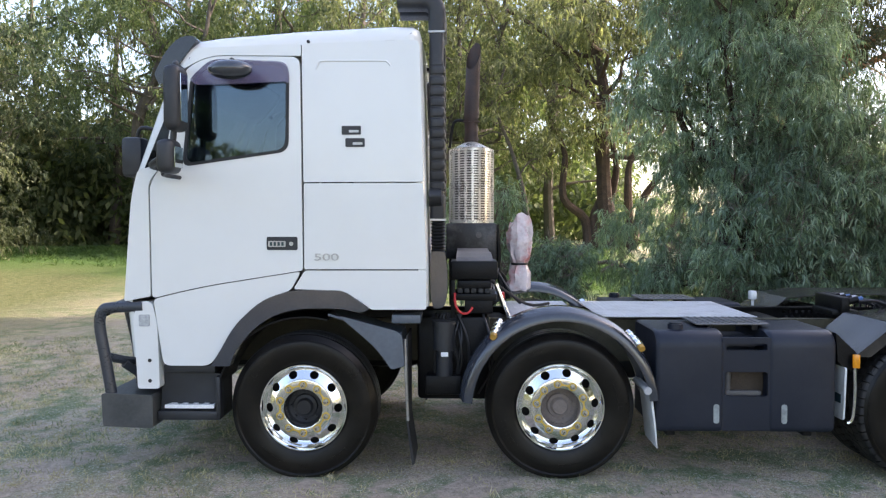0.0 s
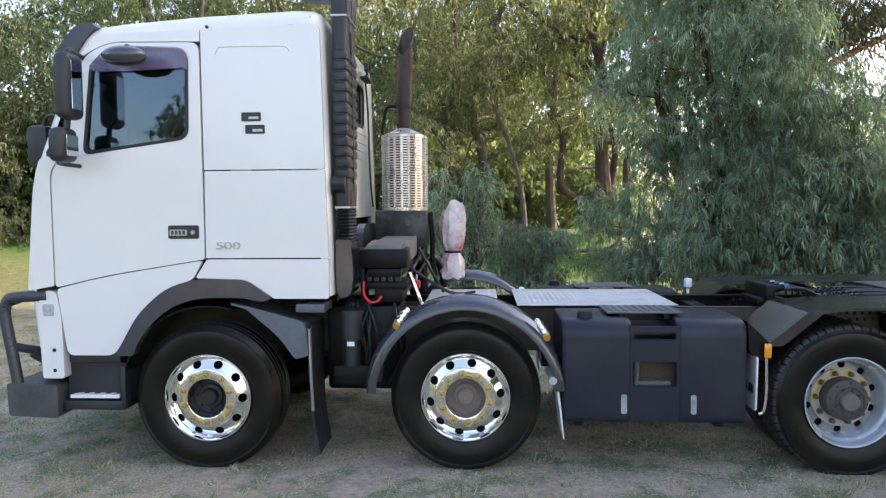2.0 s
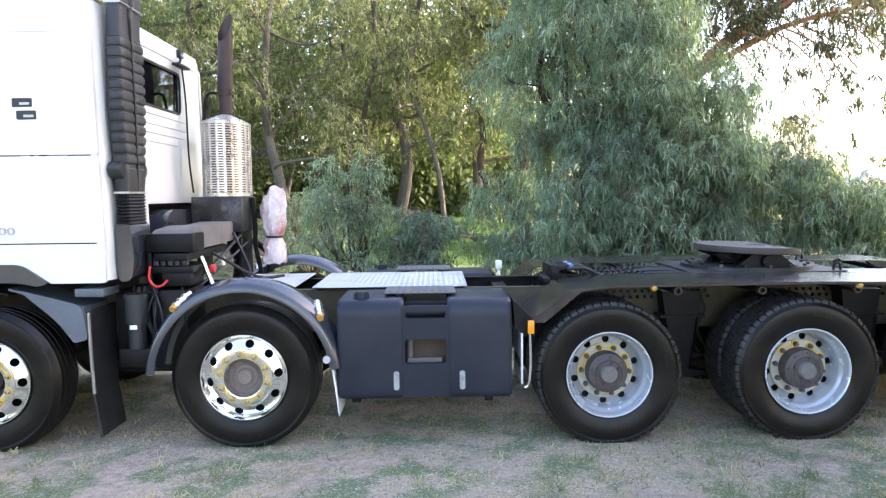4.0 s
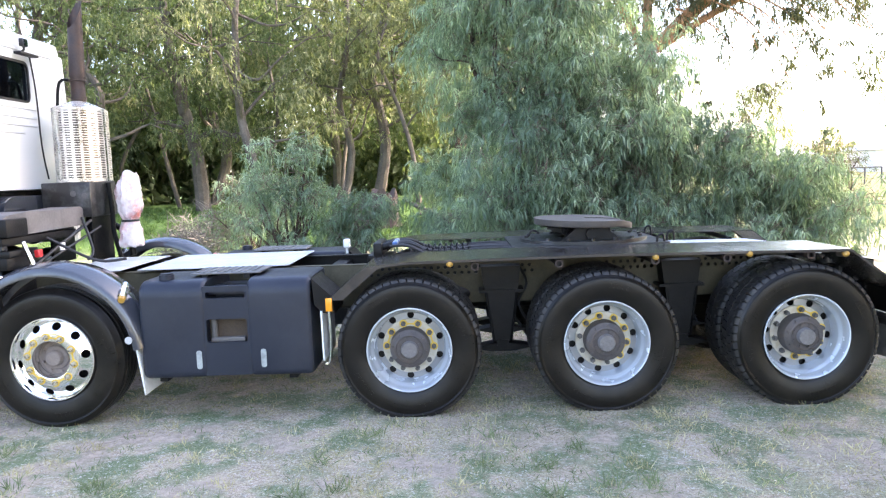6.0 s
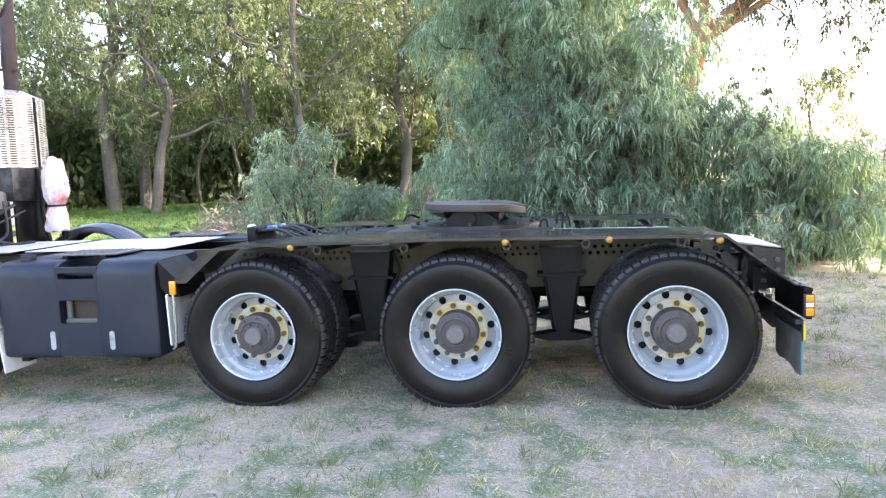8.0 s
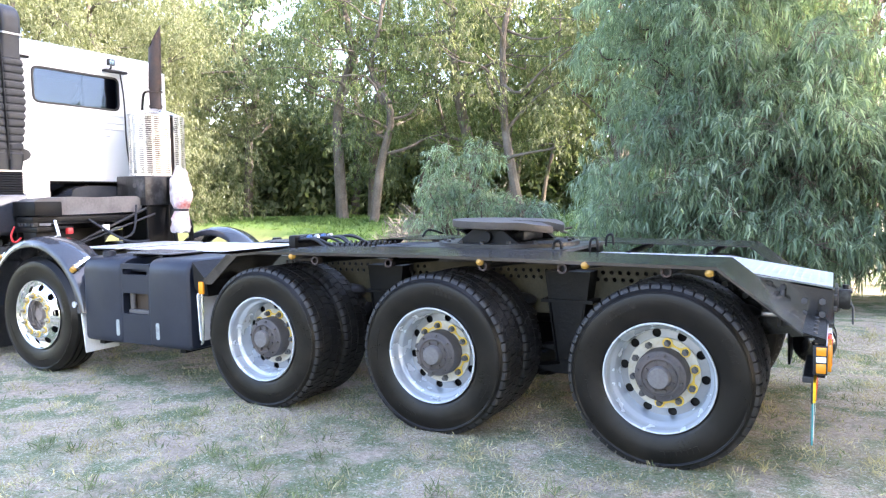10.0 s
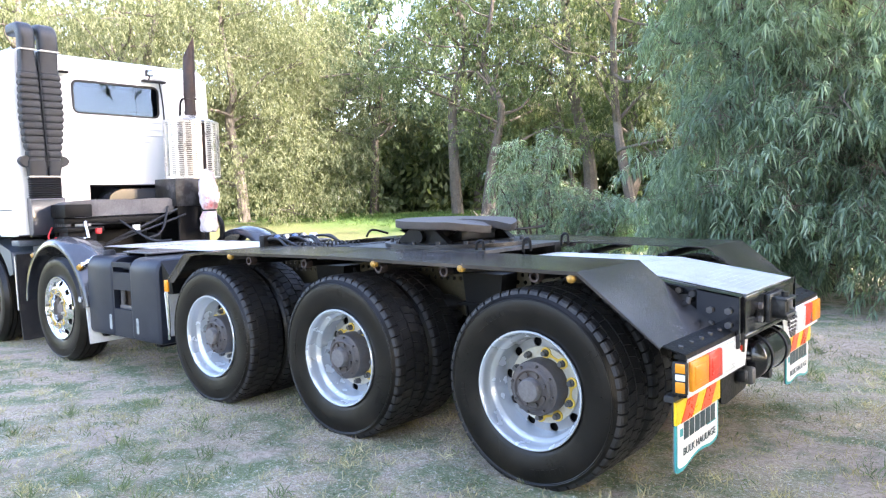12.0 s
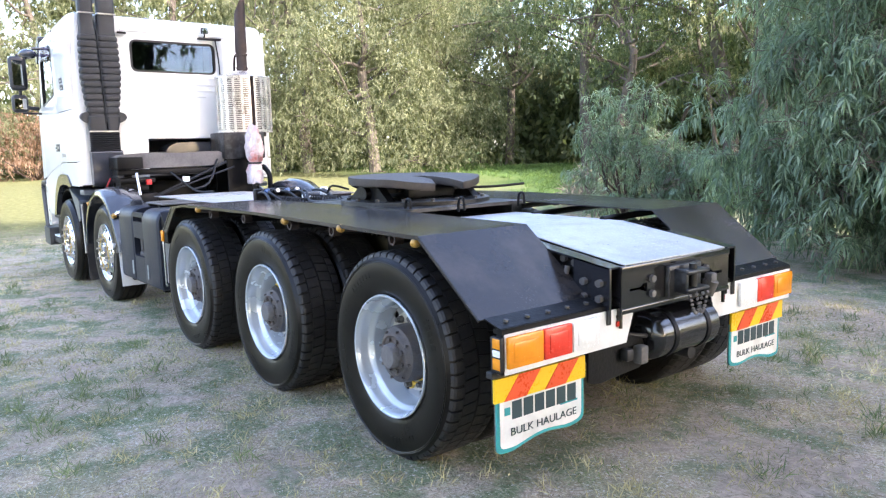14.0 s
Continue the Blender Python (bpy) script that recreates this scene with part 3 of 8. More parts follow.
def gum_tree(at, height, spread, seed, leaf_mat, label, bark=BARK, trunk_r=0.22, lean=(0, 0), density=20, leaf=0.30, wide=0.075, first=0.35, clumps=60, hang=0.9, group="gum trees", limbs=3, stems=0, boughs_at=(), skirt=0):
    """Tapered trunk with limbs, and a loose, uneven crown of hanging leaves with gaps."""
    rng = np.random.default_rng(seed)
    tree = thing("gum_tree", label, "tree", (at[0], at[1], ground_height(at[0], at[1])), group)
    bm = bmesh.new()
    top = Vector((lean[0] + rng.normal() * 0.3, lean[1] + rng.normal() * 0.3, height * 0.86))
    spine = limb_points(rng, (0, 0, -0.15), top, height * 0.025, 5)
    tube(bm, spine, trunk_r, 10, trunk_r * 0.22)
    for k in range(stems):
        out = (k - (stems - 1) / 2) * 0.36
        tube(bm, limb_points(rng, (out * 1.1, rng.uniform(-0.3, 0.1), -0.1), (out * 3.2 + rng.normal() * 0.3, rng.normal() * 0.4, rng.uniform(4, 6)), 0.22, 4), rng.uniform(0.17, 0.27), 9, 0.08)
    crowns = []
    for line, r in boughs_at:
        tube(bm, line, r, 8, 0.04)
        crowns += [(*(Vector(line[-1]) + Vector(rng.normal(size=3)) * 0.8), 0.7) for k in range(6)]
    boughs = max(6, clumps // 5)
    for k in range(boughs):
        f = first + (1 - first) * (k + rng.uniform(0, 1)) / boughs
        i = min(len(spine) - 2, int(f * (len(spine) - 1)))
        base = spine[i].lerp(spine[i + 1], f * (len(spine) - 1) - i)
        ang = k * 2.4 + rng.uniform(-0.5, 0.5)
        g = (f - first) / (1 - first)
        reach = spread * (0.55 + 0.45 * math.sin(math.pi * min(1.0, 0.15 + 0.8 * g))) * (1.0 - 0.45 * g * g) * rng.uniform(0.25, 1.05)
        tip = base + Vector((math.cos(ang) * reach, math.sin(ang) * reach, height * rng.uniform(-0.03, 0.13)))
        tube(bm, limb_points(rng, base - Vector((0, 0, 0.35)), tip, reach * 0.10, 3), trunk_r * (0.46 - 0.25 * f), 6, 0.015, 3)
        for c in range(5):
            off = Vector((rng.normal() * 0.16, rng.normal() * 0.16, rng.normal() * 0.09)) * spread
            crowns.append((*(tip + off), spread * rng.uniform(0.12, 0.25)))
            if c < limbs - 1:
                tube(bm, limb_points(rng, base.lerp(tip, 0.65), tip + off, 0.08, 2), trunk_r * 0.12, 4, 0.01, 2)
    for k in range(skirt):
        # outer foliage that hangs to the ground all round
        ang, f = rng.uniform(0, 2 * math.pi), rng.uniform(0.03, 0.8)
        reach = spread * (0.80 + 0.14 * math.sin(3 * ang + 9 * f) + rng.uniform(-0.12, 0.12)) * math.sqrt(1 - f * f)
        crowns.append((math.cos(ang) * reach + lean[0] * f, math.sin(ang) * reach + lean[1] * f, height * f, spread * rng.uniform(0.13, 0.22)))
    part("trunk", bm, bark, tree)
    ob = new("crown", shoot_mesh("crown", crowns, density, 9, leaf, wide, leaf_mat, seed + 7, 0.3 * hang, 1.15, 0.4))
    ob.parent = tree
    return tree


def weeping_tree():
    """The large drooping blue-green tree behind the truck: a full dome, open under one side, with a skirt that trails to the ground at the other."""
    rng = np.random.default_rng(5)
    tree = thing("weeping_gum_tree", "broad drooping blue-green tree with boughs hanging to the grass", "tree", (6.1, 8.3, 0))
    bm = bmesh.new()
    crowns = []
    for k in range(9):
        ang = 0.7 * k
        a = Vector((rng.normal() * 0.25, 0.2 + rng.normal() * 0.25, -0.1))
        b = Vector((math.cos(ang) * rng.uniform(0.6, 1.5), 0.2 + math.sin(ang) * rng.uniform(0.4, 1.2), rng.uniform(3.5, 6.5)))
        tube(bm, limb_points(rng, a, b, 0.25, 4), 0.14, 8, 0.03)

    def bough(x, y, z, r):
        if z > 2.3 and x > 2.3 - 0.4 * (z - 2.6) + 0.5 * (y + 1.5):
            return
        crowns.append((x, y, z, r))
        if len(crowns) % 8 == 0 and x < 1.2:
            tube(bm, limb_points(rng, (x * 0.3, y * 0.3 + 0.2, z * 0.8 + 0.2), (x * 0.92, y * 0.92, z), 0.14, 4), 0.030, 5, 0.008, 3)

    for k in range(660):
        # an uneven dome of separate hanging boughs
        ang, up = rng.uniform(0, 2 * math.pi), rng.uniform(0.0, 1.0)
        girth = (0.84 + 0.20 * math.sin(math.pi * min(1, 0.15 + up))) * math.sqrt(max(0.06, 1 - (up * 0.92) ** 4)) * (0.90 + 0.15 * math.sin(3 * ang + 1.3 + 2 * up) + 0.15 * math.sin(7 * ang + 9 * up))
        depth = rng.uniform(0.74, 1.04) if k % 4 else rng.uniform(0.15, 0.7)
        x, y, z = -0.2 + 2.15 * girth * depth * math.cos(ang), 2.75 * girth * depth * math.sin(ang), 0.40 + 7.4 * up
        if y > 1.0 and rng.uniform() < 0.6:
            continue
        if x < -1.05 - (y + 2.0) * 0.526 - (0.35 if z < 2 else 0.0):
            continue
        if depth > 0.7 and noise.noise((x * 1.1, y * 1.1 + 4, z * 1.1)) < -0.03:
            continue
        bough(x, y, z, rng.uniform(0.28, 0.58))
    for k in range(290):
        # the low skirt
        x = 1.3 + 3.5 * rng.uniform() ** 0.85
        top = 3.65 - 0.95 * (x - 1.7) + 0.08 * (x - 1.7) ** 2 - 0.10
        z = rng.uniform(0.2, max(0.4, top))
        y = -1.35 + rng.normal() * 0.55 + 0.12 * (x - 1.5)
        if noise.noise((x * 1.1, y, z * 1.1 + 9)) > -0.2:
            bough(x, y, z, rng.uniform(0.26, 0.48))
    for k in range(46):
        # where the dome runs into the skirt
        bough(rng.uniform(0.3, 2.1), rng.uniform(-2.0, -0.7), rng.uniform(0.9, 3.5), rng.uniform(0.3, 0.5))
    for k in range(70):
        # low boughs in front
        bough(rng.uniform(-0.7, 1.6), rng.uniform(-2.5, -1.5), rng.uniform(0.3, 2.6), rng.uniform(0.24, 0.42))
    for k in range(120):
        # thin far side
        bough(rng.uniform(-1.4, 3.0), rng.uniform(-0.6, 1.2), rng.uniform(0.4, 6.5), rng.uniform(0.4, 0.6))
    part("trunk", bm, BARK_DARK, tree)
    ob = new("crown", shoot_mesh("crown", crowns, 50, 15, 0.160, 0.0195, LEAF_BLUE, 17, 0.26, 1.0, 0.55))
    ob.parent = tree
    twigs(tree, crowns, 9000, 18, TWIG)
    return tree


weeping_tree()


def bush(at, radius, height, seed, leaf_mat, label, density=40, leaf=0.16):
    rng = np.random.default_rng(seed)
    b = thing("bush", label, "bush", at, "bushes")
    bm, crowns = bmesh.new(), []
    for k in range(44):
        ang, f = k * 2.4, rng.uniform(0.1, 1)
        r = radius * math.sqrt(max(0.1, 1 - f * f * 0.8)) * rng.uniform(0.4, 1)
        tip = Vector((math.cos(ang) * r, math.sin(ang) * r, 0.2 + height * 0.8 * f))
        crowns.append((*tip, radius * rng.uniform(0.22, 0.42)))
        if k % 3 == 0:
            tube(bm, limb_points(rng, (0, 0, -0.05), tip, 0.08, 3), 0.04, 5, 0.008, 3)
    part("stem", bm, BARK_DARK, b)
    ob = new("crown", shoot_mesh("crown", crowns, density, 10, leaf, leaf * 0.12, leaf_mat, seed + 3, 0.15, 1.0, 0.4))
    ob.parent = b
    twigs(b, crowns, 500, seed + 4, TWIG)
    return b


bush((1.55, 8.7, 0.02), 0.95, 2.75, 31, LEAF_BLUE, "upright blue-green bush in rough grass under the trees", 62)
bush((2.75, 8.5, 0.02), 0.80, 1.45, 32, LEAF_BLUE, "low blue-green bush beside the taller one", 62)
bush((0.4, 10.4, 0.1), 0.95, 1.9, 36, LEAF_BLUE, "low blue-green bush under the gums", 34)


def dry_brush(at, radius, height, seed):
    """A grey tangle of dead twigs in the long grass."""
    rng = np.random.default_rng(seed)
    brush = thing("dry_brush", "grey tangle of dead twigs in long grass", "brush", at, "dry brush")
    n = 900
    ang, f = rng.uniform(0, 2 * math.pi, n), rng.uniform(0, 1, n) ** 0.6
    pos = np.column_stack([np.cos(ang) * f * radius, np.sin(ang) * f * radius, rng.uniform(0, 0.75, n) * height * (1.1 - f * 0.7)])
    way = unit(np.column_stack([rng.normal(size=(n, 2)), rng.uniform(0.0, 1.3, n)]))
    ob = new("dead_twig", blades("dead_twig", pos, way, unit(np.cross(way, rng.normal(size=(n, 3)))), rng.uniform(0.2, 0.6, n), 0.016, DEAD_TWIG, 0.15))
    ob.parent = brush
    return tagged(ob, "dead grey twigs", kind="stuff")


for k, (x, y, r, h) in enumerate(((-0.5, 10.2, 0.7, 1.7), (-1.3, 11.0, 0.6, 1.2))):
    dry_brush((x, y, ground_height(x, y) - 0.05), r, h, 400 + k)


def fallen_logs():
    """A broken stump with bare branches fallen about it."""
    rng = np.random.default_rng(44)
    x, y = 2.6, 15.7
    stump = thing("tree_stump", "weathered brown broken stump among fallen branches", "stump", (x, y, ground_height(x, y) - 0.05))
    bm = bmesh.new()
    rings = []
    for j, (z, r) in enumerate(((0, 0.62), (0.2, 0.50), (0.5, 0.44), (0.8, 0.42), (0.95, 0.34))):
        rings.append([bm.verts.new((r * (1 + 0.22 * noise.noise((math.cos(a) * 1.5, math.sin(a) * 1.5, z * 2))) * math.cos(a), r * math.sin(a), z + (0.16 * math.sin(3 * a) if j == 4 else 0))) for a in np.linspace(0, 2 * math.pi, 19)[:-1]])
    for a, b in zip(rings, rings[1:]):
        for i in range(18):
            bm.faces.new((a[i], a[(i + 1) % 18], b[(i + 1) % 18], b[i]))
    bm.faces.new(rings[-1])
    part("stump", bm, BARK_DARK, stump)
    for a, b, r in (((1.7, -0.6, 0.1), (0.6, -0.5, 0.75), 0.09), ((-0.9, -0.7, 0.15), (-0.55, -0.6, 0.55), 0.05), ((3.0, -0.3, 0.15), (1.0, -0.9, 0.35), 0.07), ((2.2, -0.8, 0.05), (3.4, -0.6, 0.9), 0.06), ((-2.2, -0.4, 0.12), (-0.6, -0.8, 0.2), 0.06)):
        log = thing("fallen_branch", "bare grey-brown branch lying in the grass", "branch", (x, y, ground_height(x, y)), "fallen branches")
        bm = bmesh.new()
        tube(bm, limb_points(rng, a, b, 0.06, 4), r, 8, r * 0.5)
        part("branch", bm, BARK, log)


fallen_logs()

bush((11.9, 9.4, 0.05), 0.8, 2.3, 38, LEAF_SUNNY, "thin sunlit yellow-green bush beside the drooping tree", 22, 0.13)
bush((12.6, 14.5, 0.05), 1.3, 4.2, 39, LEAF_SUNNY, "tall sunlit yellow-green bush at the edge of the field", 26, 0.2)

# gum trees in the wood behind: (x, y, height, spread, seed, leaves, label, trunk radius, lean, lowest leaves)
SHADY, SUNNY, DEEP = "tall gum tree with thin olive foliage", "sunlit yellow-green gum tree with hanging foliage", "dense deep green tree at the edge of the wood"
WOOD = [
    (1.6, 23.5, 13, 4.0, 102, LEAF_GUM, SHADY, 0.24, (1.2, 0), 0.26),
    (-1.8, 20.0, 12, 4.0, 103, LEAF_GUM, SHADY, 0.20, (-0.8, 0.5), 0.25), (-4.8, 22.5, 13, 4.0, 104, LEAF_DARK, SHADY, 0.30, (-1.6, 0), 0.24),
    (-8.0, 20.0, 11.5, 4.0, 105, LEAF_DARK, SHADY, 0.20, (0.6, 0), 0.25), (-11.0, 24.5, 13, 4.2, 106, LEAF_PINE, SHADY, 0.26, (0.8, 0), 0.22),
    (-16.5, 15.0, 11, 4.6, 107, LEAF_SUNNY, SUNNY, 0.26, (-0.3, 0), 0.03), (-19.0, 19.5, 12, 5.0, 108, LEAF_SUNNY, SUNNY, 0.30, (0, 0), 0.14),
    (-15.5, 29.5, 14, 4.8, 109, LEAF_PINE, DEEP, 0.28, (0.4, 0), 0.26), (-24.5, 28.0, 14, 4.6, 127, LEAF_PINE, DEEP, 0.30, (-0.6, 0), 0.28), (-19.5, 25.5, 13, 4.0, 128, LEAF_PINE, DEEP, 0.26, (0.7, 0), 0.32),
    (-10.6, 21.6, 13, 3.6, 129, LEAF_DARK, DEEP, 0.28, (0.3, 0), 0.32), (0.4, 22.6, 12, 3.4, 130, LEAF_GUM, SHADY, 0.16, (0.9, 0), 0.28), (-25.5, 15.0, 12, 4.8, 110, LEAF_SUNNY, SUNNY, 0.30, (0, 0), 0.15),
    (8.6, 22.5, 12, 4.0, 111, LEAF_GUM, SHADY, 0.30, (0.8, 0), 0.34), (-6.5, 29.0, 14, 4.6, 113, LEAF_DARK, DEEP, 0.28, (0, 0), 0.25),
    (-1.0, 31.0, 14, 4.8, 114, LEAF_DARK, DEEP, 0.28, (0, 0), 0.25), (5.2, 30.0, 13, 4.6, 115, LEAF_DARK, DEEP, 0.28, (0, 0), 0.25),
    (-21.0, 33.0, 15, 5.0, 116, LEAF_PINE, DEEP, 0.30, (0, 0), 0.2), (-28.0, 26.0, 13, 5.0, 117, LEAF_SUNNY, SUNNY, 0.30, (0, 0), 0.15),
    (-32.0, 17.0, 12, 4.6, 118, LEAF_GUM, SHADY, 0.28, (0, 0), 0.25), (-29.0, 7.0, 11, 4.4, 119, LEAF_SUNNY, SUNNY, 0.28, (0, 0), 0.15),
    (-22.5, 9.5, 13, 4.8, 121, LEAF_SUNNY, SUNNY, 0.28, (0, 0), 0.14), (-35.0, 10.0, 14, 5.0, 122, LEAF_GUM, SHADY, 0.28, (0, 0), 0.2),
    (-25.0, 1.0, 13, 5.0, 123, LEAF_SUNNY, SUNNY, 0.28, (0, 0), 0.14), (-19.5, 13.5, 13, 4.8, 124, LEAF_SUNNY, SUNNY, 0.28, (0, 0), 0.14), (-32.0, -4.0, 13, 5.0, 125, LEAF_GUM, SHADY, 0.28, (0, 0), 0.2),
    (-33.5, 5.5, 15, 6.0, 126, LEAF_SUNNY, SUNNY, 0.30, (0, 0), 0.08),
    (-12.0, 36.0, 15, 4.8, 120, LEAF_DARK, DEEP, 0.30, (0, 0), 0.25),
]
for x, y, h, spread, seed, leaves, label, r, lean, first in WOOD:
    far = y > 25
    gum_tree((x, y, 0), h, spread, seed, leaves, label, trunk_r=r, lean=lean, first=first, density=16 if far else 48 if seed == 107 else 28, leaf=0.36 if far else 0.14 if seed == 107 else 0.19, wide=0.10 if far else 0.034 if seed == 107 else 0.042, hang=0.7, clumps=80, skirt={107: 230, 124: 120, 108: 90}.get(seed, 0))
# the old dark tree whose stems rise from one stool
gum_tree((6.6, 23.0, 0), 12, 4.4, 101, LEAF_GUM, "dark tree with many thick stems from one base", bark=BARK_DARK, trunk_r=0.34, lean=(-0.9, 0), first=0.4, density=22, leaf=0.27, wide=0.06, hang=0.7, clumps=88, stems=5,
         boughs_at=((((0.2, 0, 4.6), (-1.6, 0.3, 7.4), (-3.6, 0.2, 8.9), (-6.2, 0, 9.9)), 0.14), (((0.5, 0, 4.0), (1.1, 0.2, 6.5), (1.2, 0.2, 9.5)), 0.17)))
# thin slanting stems between the larger trunks
for x, y, h, seed, lean in ((3.4, 20.5, 10, 131, (-1.5, 0)), (0.0, 25.0, 11, 132, (1.8, 0)), (-3.2, 25.5, 11, 133, (1.2, 0)), (-6.4, 24.5, 11, 134, (-1.6, 0)), (-9.8, 27.0, 12, 135, (1.0, 0)), (-12.6, 27.5, 12, 136, (-1.2, 0))):
    gum_tree((x, y, 0), h, 2.2, seed, LEAF_GUM, "slender leaning gum sapling in the wood", trunk_r=0.10, lean=lean, first=0.3, clumps=24, density=18, leaf=0.26, wide=0.058, hang=0.6)


def old_gum():
    """The high gum beyond the drooping tree: bare orange limbs that arch over the field, foliage at their ends."""
    rng = np.random.default_rng(112)
    tree = thing("gum_tree", "old gum with bare orange-brown limbs and high foliage", "tree", (9.6, 16.8, 0.5), "gum trees")
    bark = material("peeling_orange_bark", (0.30, 0.165, 0.09), 0.85, var=0.4, scale=4, bump=0.7, bump_scale=20)
    bm, crowns = bmesh.new(), []
    tube(bm, [(0, 0, -0.1), (0.1, 0, 1.6), (0.35, 0, 3.4), (0.9, 0, 5.0)], 0.36, 12, 0.24)
    for tip, mid, r in (((4.4, -0.6, 7.0), (2.3, -0.2, 5.9), 0.19), ((6.6, -0.8, 6.6), (3.6, -0.3, 6.0), 0.13), ((1.4, 0.4, 8.5), (0.9, 0.2, 6.8), 0.17), ((-1.8, 0.2, 8.6), (-0.3, 0.2, 6.4), 0.15), ((6.8, 0.4, 8.4), (3.9, 0.0, 6.9), 0.13)):
        tube(bm, [(0.7, 0, 4.4), mid, tip], r, 8, 0.04, 5)
        for k in range(14):
            f = rng.uniform(0.25, 1.0)
            p = Vector(mid).lerp(Vector(tip), f)
            q = p + Vector((rng.normal() * 1.1 + 0.3, rng.normal() * 0.8, rng.uniform(-0.9, 0.9)))
            tube(bm, limb_points(rng, p, q, 0.12, 3), 0.04, 5, 0.01, 3)
            crowns.append((*q, rng.uniform(0.45, 0.95)))
    for k in range(28):
        # thin trailing sprays against the sky
        p = Vector((rng.uniform(0.8, 8.5), rng.normal() * 0.6, rng.uniform(4.0, 7.6)))
        q = p + Vector((0.25, 0, -rng.uniform(0.8, 1.6)))
        tube(bm, limb_points(rng, p + Vector((-0.5, 0, 1.0)), q, 0.10, 3), 0.018, 4, 0.006, 3)
        crowns.append((*q, rng.uniform(0.25, 0.5)))
    for k in range(30):
        crowns.append((rng.uniform(-2.5, 5.0), 0.5 + rng.normal() * 0.8, rng.uniform(5.6, 9.2), rng.uniform(0.6, 1.2)))
    for k in range(7):
        # long bare boughs that droop out over the field
        a = Vector((1.4 + 0.7 * k, -0.3 + rng.normal() * 0.3, 5.6 + 0.12 * k))
        line = [a, a + Vector((0.8, 0, -0.35)), a + Vector((1.5, 0, -1.0)), a + Vector((2.0 + rng.uniform(0, 0.5), 0, -1.9 - rng.uniform(0, 0.8)))]
        tube(bm, line, 0.032, 5, 0.008)
        for f in (1, 2, 3):
            b = line[f] + Vector((rng.uniform(0.3, 0.9), rng.normal() * 0.2, rng.uniform(-0.5, 0.1)))
            tube(bm, limb_points(rng, line[f], b, 0.06, 2), 0.014, 4, 0.005, 3)
            crowns.append((*b, rng.uniform(0.16, 0.32)))
    for k in range(34):
        # dense dark foliage about the fork
        crowns.append((rng.uniform(0.6, 3.6), rng.normal() * 0.4, rng.uniform(5.9, 8.6), rng.uniform(0.4, 0.8)))
    part("trunk", bm, bark, tree)
    ob = new("crown", shoot_mesh("crown", crowns, 30, 9, 0.21, 0.04, LEAF_BACKLIT, 113, 0.5, 1.0, 0.5))
    ob.parent = tree


old_gum()
# trees added out of view beyond the open ground, to shade the truck
for x, y, h, spread, seed in ((15.5, -1.0, 15, 5.4, 201), (20.5, -5.0, 15, 5.2, 202), (22.0, 2.0, 18, 5.0, 203), (20.5, 6.0, 17, 4.8, 205), (17.5, 3.9, 16.5, 4.0, 206), (14.5, -6.5, 12, 4.6, 204)):
    gum_tree((x, y, 0), h, spread, seed, LEAF_GUM, "tall unseen gum tree added to shade the truck", density=18 if seed in (203, 206) else 13, clumps=150 if seed in (203, 206) else 105, first={201: 0.36, 205: 0.36, 206: 0.42}.get(seed, 0.15), leaf=0.52, wide=0.15)
# the edge of the clearing behind the walk, which the side glass mirrors
for x, y, h, spread, seed in ((-19.0, -27.0, 11, 4.2, 211), (-26.0, -24.0, 13, 4.6, 212), (-13.0, -33.0, 7.5, 3.2, 213), (-33.0, -18.0, 13, 4.6, 214)):
    gum_tree((x, y, 0), h, spread, seed, LEAF_GUM, "green tree at the far edge of the clearing", density=10, clumps=80, first=0.1, leaf=0.5, wide=0.16)
bush((-27.0, 4.0, 0.7), 3.2, 3.2, 37, leaf_material("rusty_dry_leaves", (0.10, 0.065, 0.045), (0.23, 0.145, 0.10), (0.38, 0.28, 0.20), 0.3), "rust-brown dry shrub at the edge of the clearing", 16, 0.3)


def far_wood():
    """Undergrowth and crowns that close the wood behind the trees."""
    rng = np.random.default_rng(77)
    under, crowns = [], []
    for k in range(700):
        t = rng.uniform(0, 1)
        ang = radians(68 + 122 * t)
        d = rng.uniform(33, 44)
        x, y = 2 + d * math.cos(ang), 0 + d * math.sin(ang)
        if x > 9:
            continue
        under.append((x, y, rng.uniform(0.6, 5.2), rng.uniform(0.9, 1.7)))
        if k % 2 == 0:
            tall = 7.0 if 0.36 < t < 0.52 else 15.0
            crowns.append((x * 1.08, y * 1.08, rng.uniform(3.5, tall), rng.uniform(1.2, 2.4)))
    ob = new("undergrowth", crown_mesh("undergrowth", under, 19, LEAF_DARK, 78, 0.50, 0.21, 0.5, 4, 0.7))
    tagged(ob, "dense dark undergrowth deep in the wood", "undergrowth", kind="stuff")
    ob = new("far_wood", crown_mesh("far_wood", crowns, 22, LEAF_GUM, 79, 0.50, 0.21, 0.8, 4, 0.8))
    tagged(ob, "distant olive-green crowns of the wood", "wood", kind="stuff")

    ring = []
    for k in range(260):
        ang = radians(rng.uniform(192, 432))
        d = rng.uniform(75, 100) if ang < radians(396) else rng.uniform(126, 140)
        ring.append((5 + d * math.cos(ang), d * math.sin(ang), rng.uniform(0.5, 8.5) * (0.6 + 0.4 * math.sin(ang * 9)), rng.uniform(1.6, 3.2)))
    ob = new("far_treeline", crown_mesh("far_treeline", ring, 5, LEAF_GUM, 80, 1.1, 0.55, 0.5, 4, 1.0))
    tagged(ob, "distant line of trees round the open field", "trees", kind="stuff")


far_wood()


